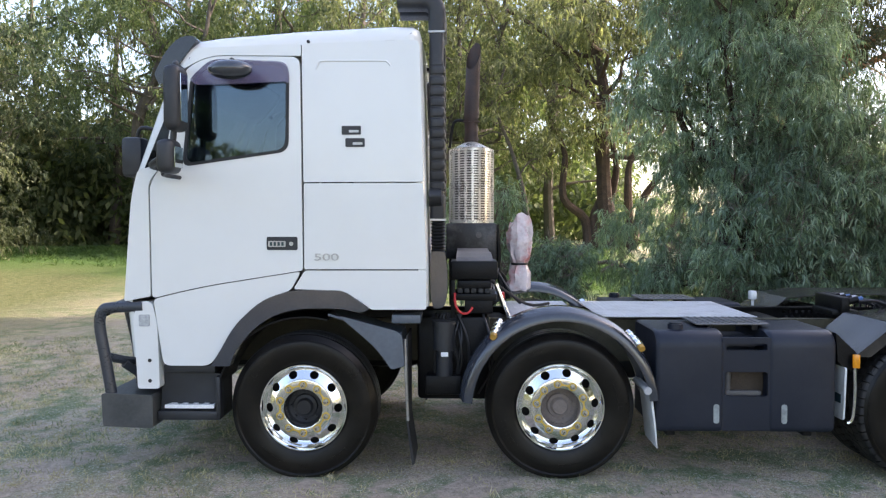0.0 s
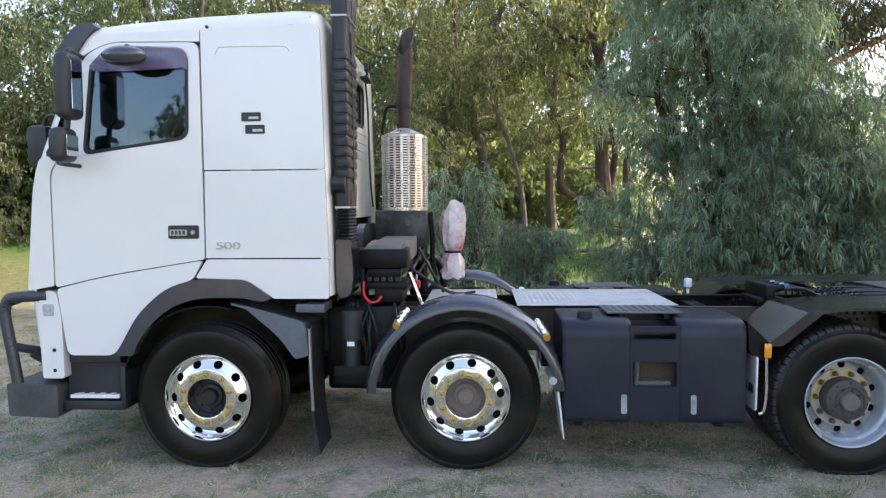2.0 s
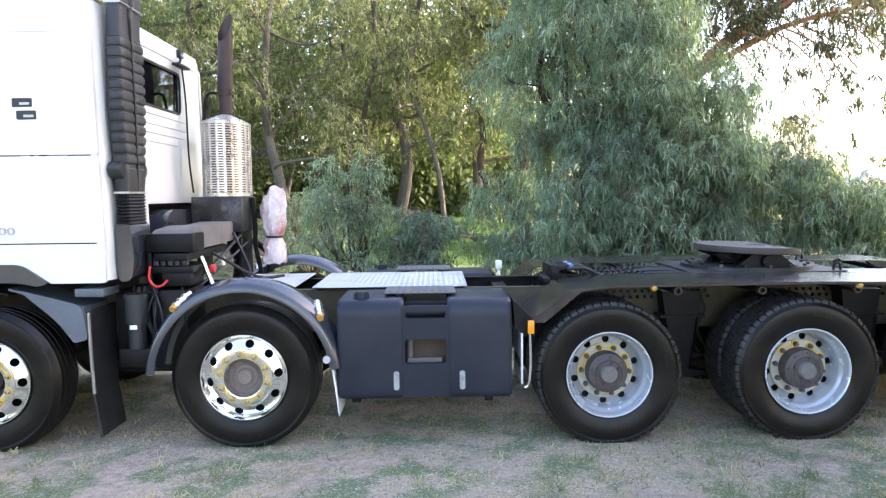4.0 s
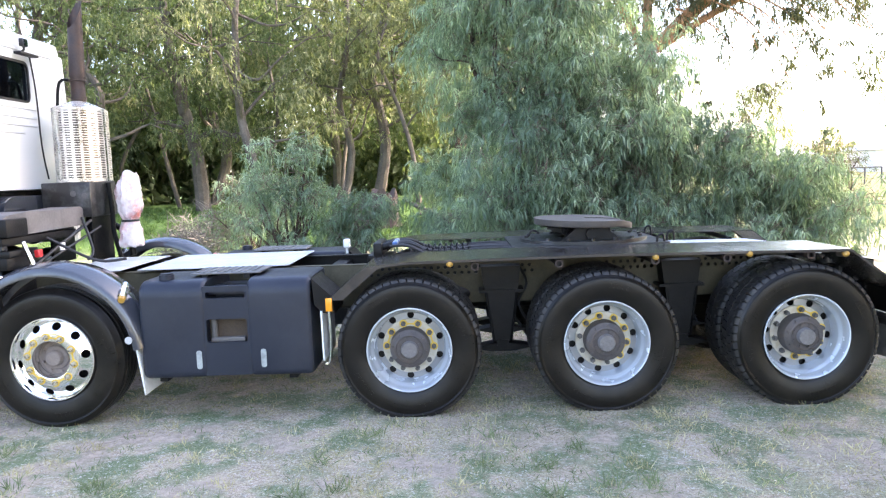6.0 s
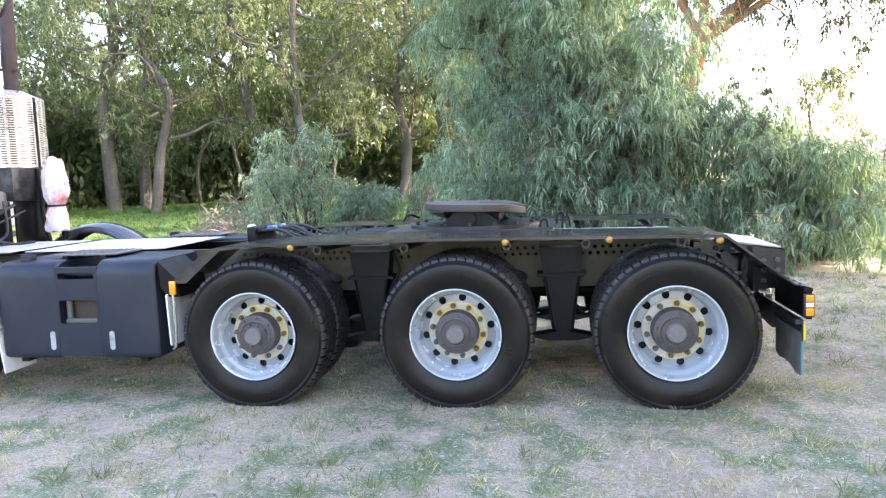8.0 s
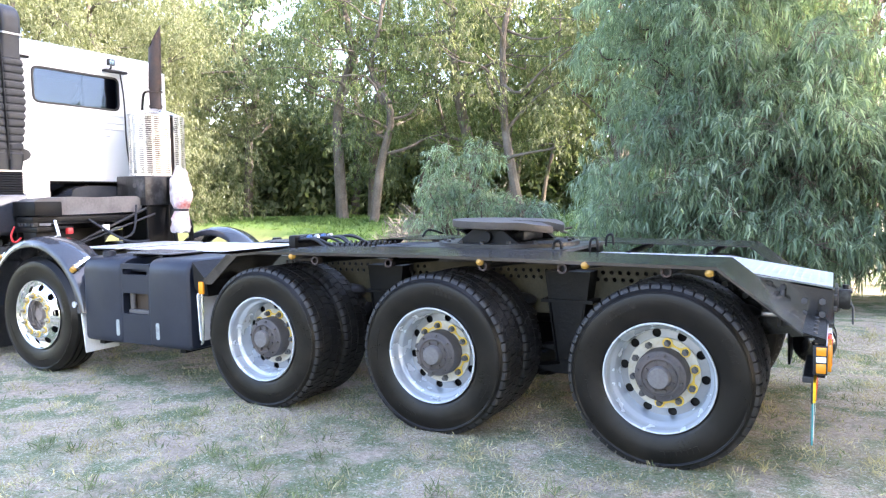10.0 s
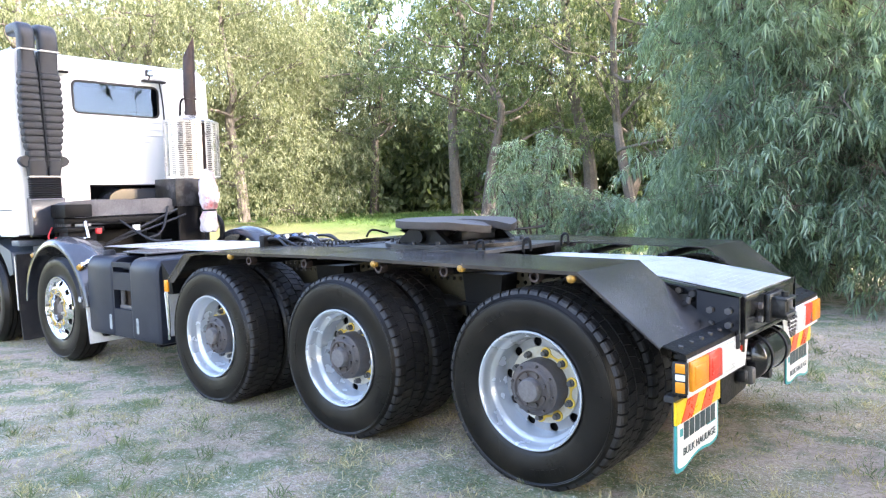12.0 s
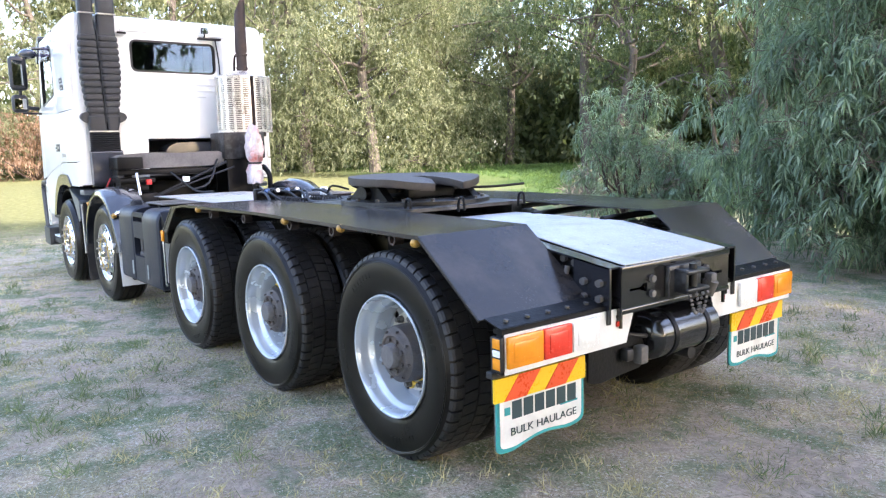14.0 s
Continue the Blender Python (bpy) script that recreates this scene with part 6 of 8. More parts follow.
def chassis_frame():
    for y0, y1, name in ((RAIL_N, RAIL_N + 0.07, "near"), (RAIL_F - 0.07, RAIL_F, "far")):
        bm = bmesh.new()
        line = [(-1.0, 0.70), (7.2, 0.70), (7.79, 0.66), (7.79, 0.935), (7.2, 1.03), (-1.0, 1.03)]
        holes = []
        for x in np.arange(3.9, 7.3, 0.055):
            if (x // 0.47) % 4 < 3:
                holes.append(circle(x, 0.985, 0.0145, 8))
                holes.append(circle(x + 0.02, 0.940, 0.0145, 8))
        plate(bm, line, "y", y0 if name == "near" else y1, (y0 + 0.012) if name == "near" else y1 - 0.012, holes)
        box(bm, -1.0, 7.2, y0, y1, 1.018, 1.03)
        box(bm, -1.0, 7.2, y0, y1, 0.70, 0.712)
        part("chassis_rail", bm, OLIVE if name == "near" else CHASSIS, truck, "pierced chassis rail")
    for x in (-0.5, 0.8, 2.3, 3.6, 4.9, 6.3, 7.1):
        bm = bmesh.new()
        box(bm, x - 0.06, x + 0.06, RAIL_N + 0.012, RAIL_F - 0.012, 0.74, 0.99, 0.01)
        part("cross_member", bm, CHASSIS, truck)
    bm = bmesh.new()
    cyl(bm, (1.2, CY, 0.72), (6.9, CY, 0.60), 0.055, 16)
    part("drive_shaft", bm, CHASSIS, truck)
    bm = bmesh.new()
    box(bm, -0.9, 0.75, RAIL_N + 0.08, RAIL_F - 0.08, 0.62, 1.24, 0.08)
    box(bm, 0.7, 1.5, CY - 0.28, CY + 0.28, 0.55, 1.0, 0.1)
    box(bm, -0.6, 0.75, CY - 0.3, CY + 0.3, 1.2, 1.55, 0.1)
    part("engine", bm, CHASSIS, truck, "grimy black engine and gearbox")
    # walking-beam hangers, air bags and stays between the drive axles
    for s, y in ((1, RAIL_N), (-1, RAIL_F)):
        for x in (4.93, 6.30):
            bm = bmesh.new()
            y0, y1 = sorted((y - s * 0.16, y + s * 0.02))
            plate(bm, [(x - 0.15, 1.0), (x + 0.15, 1.0), (x + 0.125, 0.80), (x + 0.07, 0.42), (x - 0.07, 0.42), (x - 0.125, 0.80)], "y", y0, y1)
            box(bm, x - 0.17, x + 0.17, y0 - 0.02, y1, 0.80, 0.82)
            for e in (-1, 1):
                tube(bm, [(x + e * 0.118, y0 - 0.006, 0.80), (x + e * 0.066, y0 - 0.006, 0.42)], 0.010, 6)
            for z, half, thick in ((0.505, 0.20, 0.026), (0.365, 0.24, 0.030)):
                plate(bm, [(x - half, z), (x - half * 0.4, z - thick), (x + half * 0.4, z - thick), (x + half, z), (x + half * 0.3, z + thick), (x - half * 0.3, z + thick)], "y", y0 + 0.02, y1 - 0.02)
            plate(bm, [(x - 0.05, 0.43), (x + 0.05, 0.43), (x + 0.035, 0.35), (x - 0.035, 0.35)], "y", y0 - 0.015, y1)
            part("spring_hanger", bm, CHASSIS, truck)
        for x in AXLES[2:]:
            bm = bmesh.new()
            yc = y - s * 0.10
            for k in range(3):
                bmesh.ops.create_uvsphere(bm, u_segments=18, v_segments=8, radius=1, matrix=Matrix.Translation((x + 0.32, yc, 0.62 + 0.085 * k)) @ Matrix.Diagonal((0.13, 0.13, 0.055, 1)))
            part("air_bag", bm, FLAP, truck)
    # guard stays: tubes with rubber ends
    for x in (4.72, 5.30, 5.96, 6.45, 7.02):
        for s, y in ((1, NEAR), (-1, FAR)):
            bm = bmesh.new()
            cyl(bm, (x, y + s * 0.06, 1.072), (x, y + s * 0.78, 1.050), 0.021, 14)
            box(bm, x - 0.02, x + 0.02, y + s * 0.06, y + s * 0.12, 1.07, 1.105)
            stay = part("guard_stay", bm, CHASSIS, truck)
            bm = bmesh.new()
            plate(bm, circle(x, 1.072, 0.029, 18), "y", y + s * 0.024, y + s * 0.075, [circle(x, 1.072, 0.018, 14)])
            part("rubber_end", bm, RUST, stay, "dull grey open tube end")
    for x in (4.9, 5.0, 5.08, 6.25, 6.36):
        bm = bmesh.new()
        tube(bm, [(x, RAIL_N - 0.06, 0.98), (x + 0.05, RAIL_N - 0.09, 0.85), (x - 0.02, RAIL_N - 0.12, 0.70), (x + 0.08, RAIL_N - 0.1, 0.52)], 0.011, 6)
        part("air_line", bm, CABLE, truck)


chassis_frame()


def fuel_tank(near):
    s = 1 if near else -1
    face = NEAR if near else FAR
    y0, y1 = face - s * 0.015, face + s * 0.60
    bm = bmesh.new()
    prof = rounded([(y0, 0.360), (y1, 0.360), (y1, 1.045), (y0, 1.045)], [0.05, 0.03, 0.03, 0.12], 6)
    for x0, x1 in ((2.385, 2.838), (3.135, 3.575)):
        vs = [[bm.verts.new((x, y, z)) for y, z in ((CY + (py - CY) * k, 0.72 + (pz - 0.72) * k2) for py, pz in prof)] for x, k, k2 in
              ((x0, 0.985, 0.96), (x0 + 0.012, 0.996, 0.99), (x0 + 0.03, 1, 1), (x1 - 0.03, 1, 1), (x1 - 0.012, 0.996, 0.99), (x1, 0.985, 0.96))]
        n = len(prof)
        for a, b in zip(vs, vs[1:]):
            for i in range(n):
                bm.faces.new((a[i], a[(i + 1) % n], b[(i + 1) % n], b[i]))
        bm.faces.new(vs[0])
        bm.faces.new(vs[-1])
    body = part("fuel_tank", bm, TANK, truck, "dark blue-grey plastic-clad fuel tank")
    bm = bmesh.new()
    ys = sorted((face - s * 0.005, face + s * 0.03))
    plate(bm, rounded([(2.825, 0.372), (3.148, 0.372), (3.148, 1.0), (2.825, 1.0)], 0.01), "y", ys[0], ys[1], [rect(2.845, 3.128, 0.605, 0.770, 0.02), rect(2.850, 3.122, 0.915, 0.960, 0.012)])
    plate(bm, [(2.825, ys[1] + (0.06 if near else -0.06)), (3.135, ys[1] + (0.06 if near else -0.06)), (3.135, face + s * 0.55), (2.825, face + s * 0.55)], "z", 0.93, 0.96)
    box(bm, 2.825, 3.148, face + s * 0.24, face + s * 0.28, 0.38, 0.98)
    cyl(bm, (2.85, face + s * 0.012, 0.985), (3.11, face + s * 0.012, 0.985), 0.014, 10)
    part("tank_step", bm, TANK, body, "recessed step between the tank halves")
    bm = bmesh.new()
    box(bm, 2.80, 3.16, min(face + s * 0.09, face + s * 0.10), max(face + s * 0.09, face + s * 0.10), 0.50, 0.86)
    part("recess_back", bm, RUSTY, body, "brown dusty recess behind the step")
    bm = bmesh.new()
    cyl(bm, (2.88, face + s * 0.06, 0.55), (2.88, face + s * 0.06, 0.85), 0.022, 14)
    box(bm, 2.86, 3.10, min(face + s * 0.03, face + s * 0.07), max(face + s * 0.03, face + s * 0.07), 0.60, 0.635, 0.008)
    part("filter", bm, WORN, body, "brown filter behind the step opening")
    for x in (2.785, 3.235):
        bm = bmesh.new()
        plate(bm, rect(x - 0.019, x + 0.019, 0.425, 0.555, 0.018), "y", y0 - s * 0.003, y0 + s * 0.004)
        part("worn_patch", bm, SCUFF, body, "scuffed pale patch")
    bm = bmesh.new()
    cyl(bm, (2.545, face + s * 0.12, 1.035), (2.545, face + s * 0.12, 1.078), 0.052, 24)
    cyl(bm, (2.545, face + s * 0.12, 1.072), (2.545, face + s * 0.12, 1.088), 0.044, 24)
    part("filler_cap", bm, TANK, body, "black filler cap")
    bm = bmesh.new()
    y0s, y1s = sorted((face + s * 0.16, face + s * 0.50))
    box(bm, 2.70, 3.20, y0s, y1s, 1.062, 1.076, 0.004, 1)
    walk_plate = part("catwalk_step", bm, STEP, truck, "grey ribbed catwalk plate")
    rib = None
    for k in range(9):
        if rib is None:
            bm = bmesh.new()
            box(bm, 2.73, 2.745, y0s + 0.02, y1s - 0.02, 1.0755, 1.081)
            rib = part("rib", bm, STEP, walk_plate)
        else:
            part_again(rib, Matrix.Translation((0.05 * k, 0, 0)), walk_plate)
    for x in (2.78, 3.08):
        bm = bmesh.new()
        box(bm, x, x + 0.04, y0s, y1s, 1.03, 1.0625)
        part("foot", bm, CHASSIS, walk_plate)
    for x in (2.50, 3.42):
        bm = bmesh.new()
        box(bm, x - 0.03, x + 0.03, face + s * 0.05 if near else face + s * 0.66, face + s * 0.66 if near else face + s * 0.05, 0.325, 0.360, 0.004, 1)
        part("tank_bracket", bm, CHASSIS, truck)


fuel_tank(True)
fuel_tank(False)


def steer_guard(near):
    """Moulded round mudguard over the second steer axle, with marker lamps on stalks and a flap."""
    s = 1 if near else -1
    face = NEAR - 0.045 if near else FAR + 0.045
    x = AXLES[1]
    steps, prof = 26, [(0.0, 0.598), (0.0, 0.640), (0.02, 0.662), (0.10, 0.672), (0.115, 0.684), (0.235, 0.684), (0.25, 0.672), (0.34, 0.664), (0.36, 0.640), (0.36, 0.600)]
    prof_in = [(0.345, 0.600), (0.335, 0.640), (0.02, 0.640), (0.015, 0.598)]
    loop = prof + prof_in
    bm = bmesh.new()
    rings = []
    for k in range(steps + 1):
        a = radians(176 - 170 * k / steps)
        rings.append([bm.verts.new((x + r * math.cos(a), face + s * d, R + r * math.sin(a))) for d, r in loop])
    n = len(loop)
    for a, b in zip(rings, rings[1:]):
        for i in range(n):
            bm.faces.new((a[i], a[(i + 1) % n], b[(i + 1) % n], b[i]))
    bm.faces.new(rings[0])
    bm.faces.new(rings[-1])
    guard = part("mudguard", bm, GUARD, truck, "glossy charcoal moulded mudguard", 50)
    for (lx, lz, tilt) in ((1.295, 1.010, -1), (2.275, 0.935, 1)):
        bm = bmesh.new()
        p0, p1 = Vector((lx - tilt * 0.045, face + s * 0.20, lz + 0.075)), Vector((lx, face + s * 0.03, lz + 0.005))
        cyl(bm, p0, p1, 0.026, 14, 0.022)
        for f in (0.2, 0.5, 0.8):
            q = p0.lerp(p1, f)
            cyl(bm, q, q + (p1 - p0) * 0.08, 0.032, 14)
        stalk = part("lamp_stalk", bm, CHROME, guard, "grey marker lamp stalk")
        bm = bmesh.new()
        cyl(bm, p1, p1 + (p1 - p0).normalized() * 0.03, 0.026, 16, 0.022)
        part("amber_lens", bm, OCHRE, stalk)
    bm = bmesh.new()
    cyl(bm, (2.318, face - s * 0.012, 0.652), (2.318, face + s * 0.34, 0.652), 0.022, 16)
    cyl(bm, (2.318, face - s * 0.016, 0.652), (2.318, face - s * 0.012, 0.652), 0.026, 18)
    part("guard_stay", bm, material("grey_cap_plastic", (0.42, 0.42, 0.42), 0.5, var=0.2), truck, "pale capped guard stay")
    bm = bmesh.new()
    plate(bm, rounded([(2.335, 0.665), (2.35, 0.665), (2.378, 0.44), (2.395, 0.255), (2.388, 0.255), (2.366, 0.44)], 0.0), "y", face + s * 0.02, face + s * 0.34)
    part("mudflap", bm, FLAP_WHITE, truck, "pale worn mudflap behind the second axle")


steer_guard(True)
steer_guard(False)


def front_guard(near):
    s = 1 if near else -1
    face = NEAR if near else FAR
    bm = bmesh.new()
    ys = (face + s * 0.02, face + s * 0.40)
    strip(bm, [(0.17, 1.155), (0.36, 1.10), (0.52, 1.045), (0.665, 1.02), (0.680, 0.96), (0.690, 0.80)], min(ys), max(ys), 0.015)
    plate(bm, rounded([(0.24, 1.145), (0.665, 1.03), (0.692, 0.80), (0.60, 0.775), (0.50, 0.92), (0.36, 1.04)], [0.03, 0.05, 0.02, 0.02, 0.1, 0.1]), "y", face + s * 0.005, face + s * 0.03)
    part("front_mudguard", bm, PALE_GUARD, truck, "grey-blue rear half of the front mudguard")
    bm = bmesh.new()
    strip(bm, arc(0.0, R, 0.62, 165, 75, 12), min(face + s * 0.03, face + s * 0.4), max(face + s * 0.03, face + s * 0.4), 0.012)
    part("wheel_arch_liner", bm, CHASSIS, truck)
    bm = bmesh.new()
    plate(bm, [(0.700, 1.0), (0.712, 1.0), (0.712, 0.40), (0.755, 0.115), (0.735, 0.105), (0.700, 0.40)], "y", face + s * 0.04, face + s * 0.42)
    flap = part("mudflap", bm, FLAP, truck, "black rubber mudflap behind the front wheel")
    bm = bmesh.new()
    tube(bm, [(0.695, face + s * 0.03, 0.98), (0.700, face + s * 0.03, 0.70), (0.712, face + s * 0.03, 0.42)], 0.012, 8)
    part("flap_edge", bm, STEEL, flap)
    # side repeater box above
    bm = bmesh.new()
    box(bm, 0.60, 0.80, min(face + s * 0.04, face + s * 0.30), max(face + s * 0.04, face + s * 0.30), 1.085, 1.145, 0.01)
    part("cab_mount_cover", bm, PALE_GUARD, truck)


front_guard(True)
front_guard(False)


def behind_cab():
    # twin corrugated intake snorkels, waisted above the bracket, with elbows over the roof
    outline = ((1.80, 0.066, 0.380), (1.88, 0.060, 0.395), (2.03, 0.066, 0.398), (2.16, 0.042, 0.420), (2.42, 0.022, 0.445), (2.80, 0.032, 0.436), (2.86, 0.036, 0.424), (3.00, 0.040, 0.428), (3.09, 0.046, 0.428))

    def edge(z, k):
        for a, b in zip(outline, outline[1:]):
            if z <= b[0]:
                return a[k] + (b[k] - a[k]) * (z - a[0]) / (b[0] - a[0])
        return outline[-1][k]

    for side in (0, 1):
        rows = [(1.80, 0.004), (1.90, 0.0), (1.955, 0.0), (1.965, 0.008), (1.985, 0.008)]
        z = 1.99
        while z < 2.80:
            rows += [(z, 0.008), (z + 0.008, 0.0), (z + 0.030, -0.004), (z + 0.056, 0.0), (z + 0.064, 0.008)]
            z += 0.072
        rows += [(2.85, 0.006), (2.90, 0.010), (3.00, 0.008), (3.07, 0.006)]
        bm = bmesh.new()
        rings = []
        for z, inset in rows:
            mid = 0.252 - 0.036 * (z - 1.86) / 1.14
            gap = 0.005 + (0.014 * (z - 2.85) / 0.22 if z > 2.85 else 0.0)
            y0, y1 = (edge(z, 1) + inset, mid - gap) if side == 0 else (mid + gap, edge(z, 2) - inset)
            pts = rounded([(0.858, y0), (0.965 - inset, y0), (0.965 - inset, y1), (0.858, y1)], 0.032, 4)
            rings.append([bm.verts.new((x, y, z)) for x, y in pts])
        n = len(rings[0])
        for a, b in zip(rings, rings[1:]):
            for i in range(n):
                bm.faces.new((a[i], a[(i + 1) % n], b[(i + 1) % n], b[i]))
        bm.faces.new(rings[0])
        bm.faces.new(rings[-1])
        snorkel = part("intake_snorkel", bm, BLACK, truck, "black corrugated air intake snorkel", 25)
        y0, y1 = (0.046, 0.205) if side == 0 else (0.238, 0.428)
        bm = bmesh.new()
        box(bm, 0.852, 0.970, y0 - 0.002, y1 + 0.002, 3.066, 3.082, 0.003, 1)
        part("clamp_band", bm, STEEL, snorkel, "steel hose clamp")
        bm = bmesh.new()
        way = [(0.912, 3.083, 0.0), (0.912, 3.21, 0.0)] + [(0.822 + 0.09 * math.cos(a), 3.21 + 0.09 * math.sin(a), a) for a in np.linspace(0.2, math.pi / 2, 8)] + [(0.64, 3.30, math.pi / 2)]
        rings = []
        for x, z, a in way:
            sec = rounded([(-0.060, y0), (0.060, y0), (0.060, y1), (-0.060, y1)], 0.045, 5)
            rings.append([bm.verts.new((x + u * math.cos(a), y, z + u * math.sin(a))) for u, y in sec])
        n = len(rings[0])
        for a, b in zip(rings, rings[1:]):
            for i in range(n):
                bm.faces.new((a[i], a[(i + 1) % n], b[(i + 1) % n], b[i]))
        bm.faces.new(rings[0])
        bm.faces.new(rings[-1])
        part("intake_head", bm, BLACK, snorkel, "black intake elbow over the roof")
    bm = bmesh.new()
    tube(bm, [(0.960, 0.217, 3.00), (0.962, 0.232, 2.5), (0.960, 0.252, 1.90)], 0.007, 6)
    part("snorkel_seam", bm, CABLE, truck)
    bm = bmesh.new()
    plate(bm, rounded([(-0.014, 1.955), (0.010, 1.995), (0.060, 2.010), (0.400, 2.010), (0.450, 1.995), (0.480, 1.955), (0.455, 1.915), (0.395, 1.885), (0.062, 1.885), (0.012, 1.915)], 0.02), "x", 0.855, 0.940)
    part("snorkel_bracket", bm, BLACK, truck, "moulded snorkel bracket with side ears")
    # ribbed bellows and lower duct
    bm = bmesh.new()
    rings = []
    for k in range(21):
        z, o = 1.80 - 0.0115 * k, 0.006 if k % 2 else -0.006
        rings.append([bm.verts.new((x, y, z)) for x, y in rounded([(0.870 - o, 0.070 - o), (0.960 + o, 0.070 - o), (0.960 + o, 0.380 + o), (0.870 - o, 0.380 + o)], 0.03, 3)])
    n = len(rings[0])
    for a, b in zip(rings, rings[1:]):
        for i in range(n):
            bm.faces.new((a[i], a[(i + 1) % n], b[(i + 1) % n], b[i]))
    part("bellows", bm, CABLE, truck, "ribbed black rubber bellows", 20)
    bm = bmesh.new()
    box(bm, 0.862, 0.968, 0.062, 0.388, 1.786, 1.800)
    part("clamp_band", bm, STEEL, truck)
    bm = bmesh.new()
    plate(bm, rounded([(0.865, 1.575), (0.965, 1.575), (0.985, 1.35), (0.965, 1.19), (0.88, 1.17), (0.862, 1.3)], [0.01, 0.02, 0.1, 0.06, 0.05, 0.05]), "y", 0.06, 0.395)
    part("intake_duct", bm, GUARD, truck, "smooth dark lower intake duct")
    # engine cover seen through the rear cut-out
    bm = bmesh.new()
    plate(bm, rounded([(0.85, 1.35), (1.75, 1.35), (1.70, 1.62), (1.52, 1.66), (1.02, 1.66), (0.90, 1.60)], 0.06), "x", 0.60, 0.92)
    part("engine_cover", bm, GUARD, truck, "dark moulded engine cover")
    # worn toolbox tray across the chassis
    bm = bmesh.new()
    plate(bm, rounded([(0.24, 1.365), (1.42, 1.385), (1.46, 1.50), (1.38, 1.55), (0.98, 1.535), (0.60, 1.545), (0.30, 1.525), (0.24, 1.50)], [0.01, 0.03, 0.04, 0.03, 0.05, 0.05, 0.02, 0.01], 3), "x", 1.04, 1.30)
    part("cross_tray", bm, material("scuffed_grey_plastic", (0.155, 0.145, 0.14), 0.65, var=0.3, scale=5, bump=0.25, bump_scale=50, dirt=(0.05, 0.046, 0.042), dirt_amount=0.6, dirt_scale=3), truck, "worn grey plastic tray across the chassis")
    bm = bmesh.new()
    box(bm, 1.00, 1.335, 0.225, 0.50, 1.365, 1.50, 0.012)
    box(bm, 1.05, 1.29, 0.23, 1.30, 1.30, 1.36, 0.01)
    box(bm, 1.00, 1.33, 0.24, 0.62, 1.215, 1.265, 0.01)
    box(bm, 1.10, 1.30, 0.25, 0.55, 1.12, 1.22, 0.01)
    box(bm, 1.00, 1.03, 0.25, 0.45, 1.05, 1.40, 0.004)
    part("tray_frame", bm, CHASSIS, truck, "black steel tray frame")
    for k in range(5):
        bm = bmesh.new()
        box(bm, 1.045 + 0.05 * k, 1.085 + 0.05 * k, 0.235, 0.30, 1.268, 1.335, 0.008)
        part("valve_block", bm, BLACK, truck)
    bm = bmesh.new()
    tube(bm, [(1.03, 0.22, 1.27), (1.035, 0.18, 1.19), (1.075, 0.17, 1.135), (1.125, 0.18, 1.135), (1.155, 0.20, 1.17)], 0.009, 10)
    part("air_hose", bm, HOSE, truck, "red air hose")
    bm = bmesh.new()
    box(bm, 1.36, 1.40, 0.50, 0.56, 1.19, 1.25, 0.008)
    part("red_valve", bm, HOSE, truck)
    bm = bmesh.new()
    box(bm, 1.335, 1.342, 0.92, 1.00, 1.205, 1.265)
    part("white_tag", bm, CLEAR, truck, "small white tag")
    bm = bmesh.new()
    cyl(bm, (1.18, 0.68, 1.06), (1.35, 1.45, 1.42), 0.015, 12)
    cyl(bm, (1.22, 0.68, 1.06), (1.40, 1.52, 1.36), 0.010, 10)
    part("hydraulic_strut", bm, BLACK, truck, "black cab strut")
    bm = bmesh.new()
    cyl(bm, (1.33, 0.42, 1.32), (1.42, 0.42, 1.08), 0.017, 12)
    part("tilt_strut", bm, CHROME, truck, "chrome cab tilt strut")
    for k, (a, b) in enumerate((((1.30, 0.8, 1.32), (1.8, 1.1, 1.10)), ((1.32, 1.35, 1.45), (1.55, 0.95, 1.12)))):
        m = (Vector(a) + Vector(b)) / 2 + Vector((0.05, 0.02, -0.10))
        bm = bmesh.new()
        tube(bm, [a, m, b], 0.012, 8)
        part("cable", bm, CABLE, truck, "loose black cable")
    # fuel filter canister and dark gear between the axles
    bm = bmesh.new()
    cyl(bm, (0.955, 0.14, 0.88), (0.955, 0.14, 1.055), 0.078, 24)
    cyl(bm, (0.955, 0.14, 1.055), (0.955, 0.14, 1.085), 0.085, 24)
    cyl(bm, (0.955, 0.14, 0.70), (0.955, 0.14, 0.88), 0.06, 20)
    can = part("filter_canister", bm, BLACK, truck, "dark filter canister on the chassis")
    bm = bmesh.new()
    box(bm, 0.935, 0.985, 0.055, 0.060, 0.845, 0.875)
    part("filter_label", bm, CLEAR, can)
    bm = bmesh.new()
    box(bm, 0.76, 1.28, 0.24, 0.66, 0.50, 1.10, 0.03)
    box(bm, 0.82, 1.08, 0.12, 0.30, 0.56, 0.70, 0.02)
    part("gear_housing", bm, CHASSIS, truck)
    rng = random.Random(4)
    for k in range(12):
        bm = bmesh.new()
        x = 0.86 + rng.random() * 0.4
        tube(bm, [(x, 0.2 + rng.random() * 0.1, 1.12), (x + rng.uniform(-.08, .08), 0.16, 0.95), (x + rng.uniform(-.1, .1), 0.18, 0.75), (x + rng.uniform(-.06, .06), 0.22, 0.55)], 0.010, 6)
        part("hose", bm, CABLE, truck)


behind_cab()


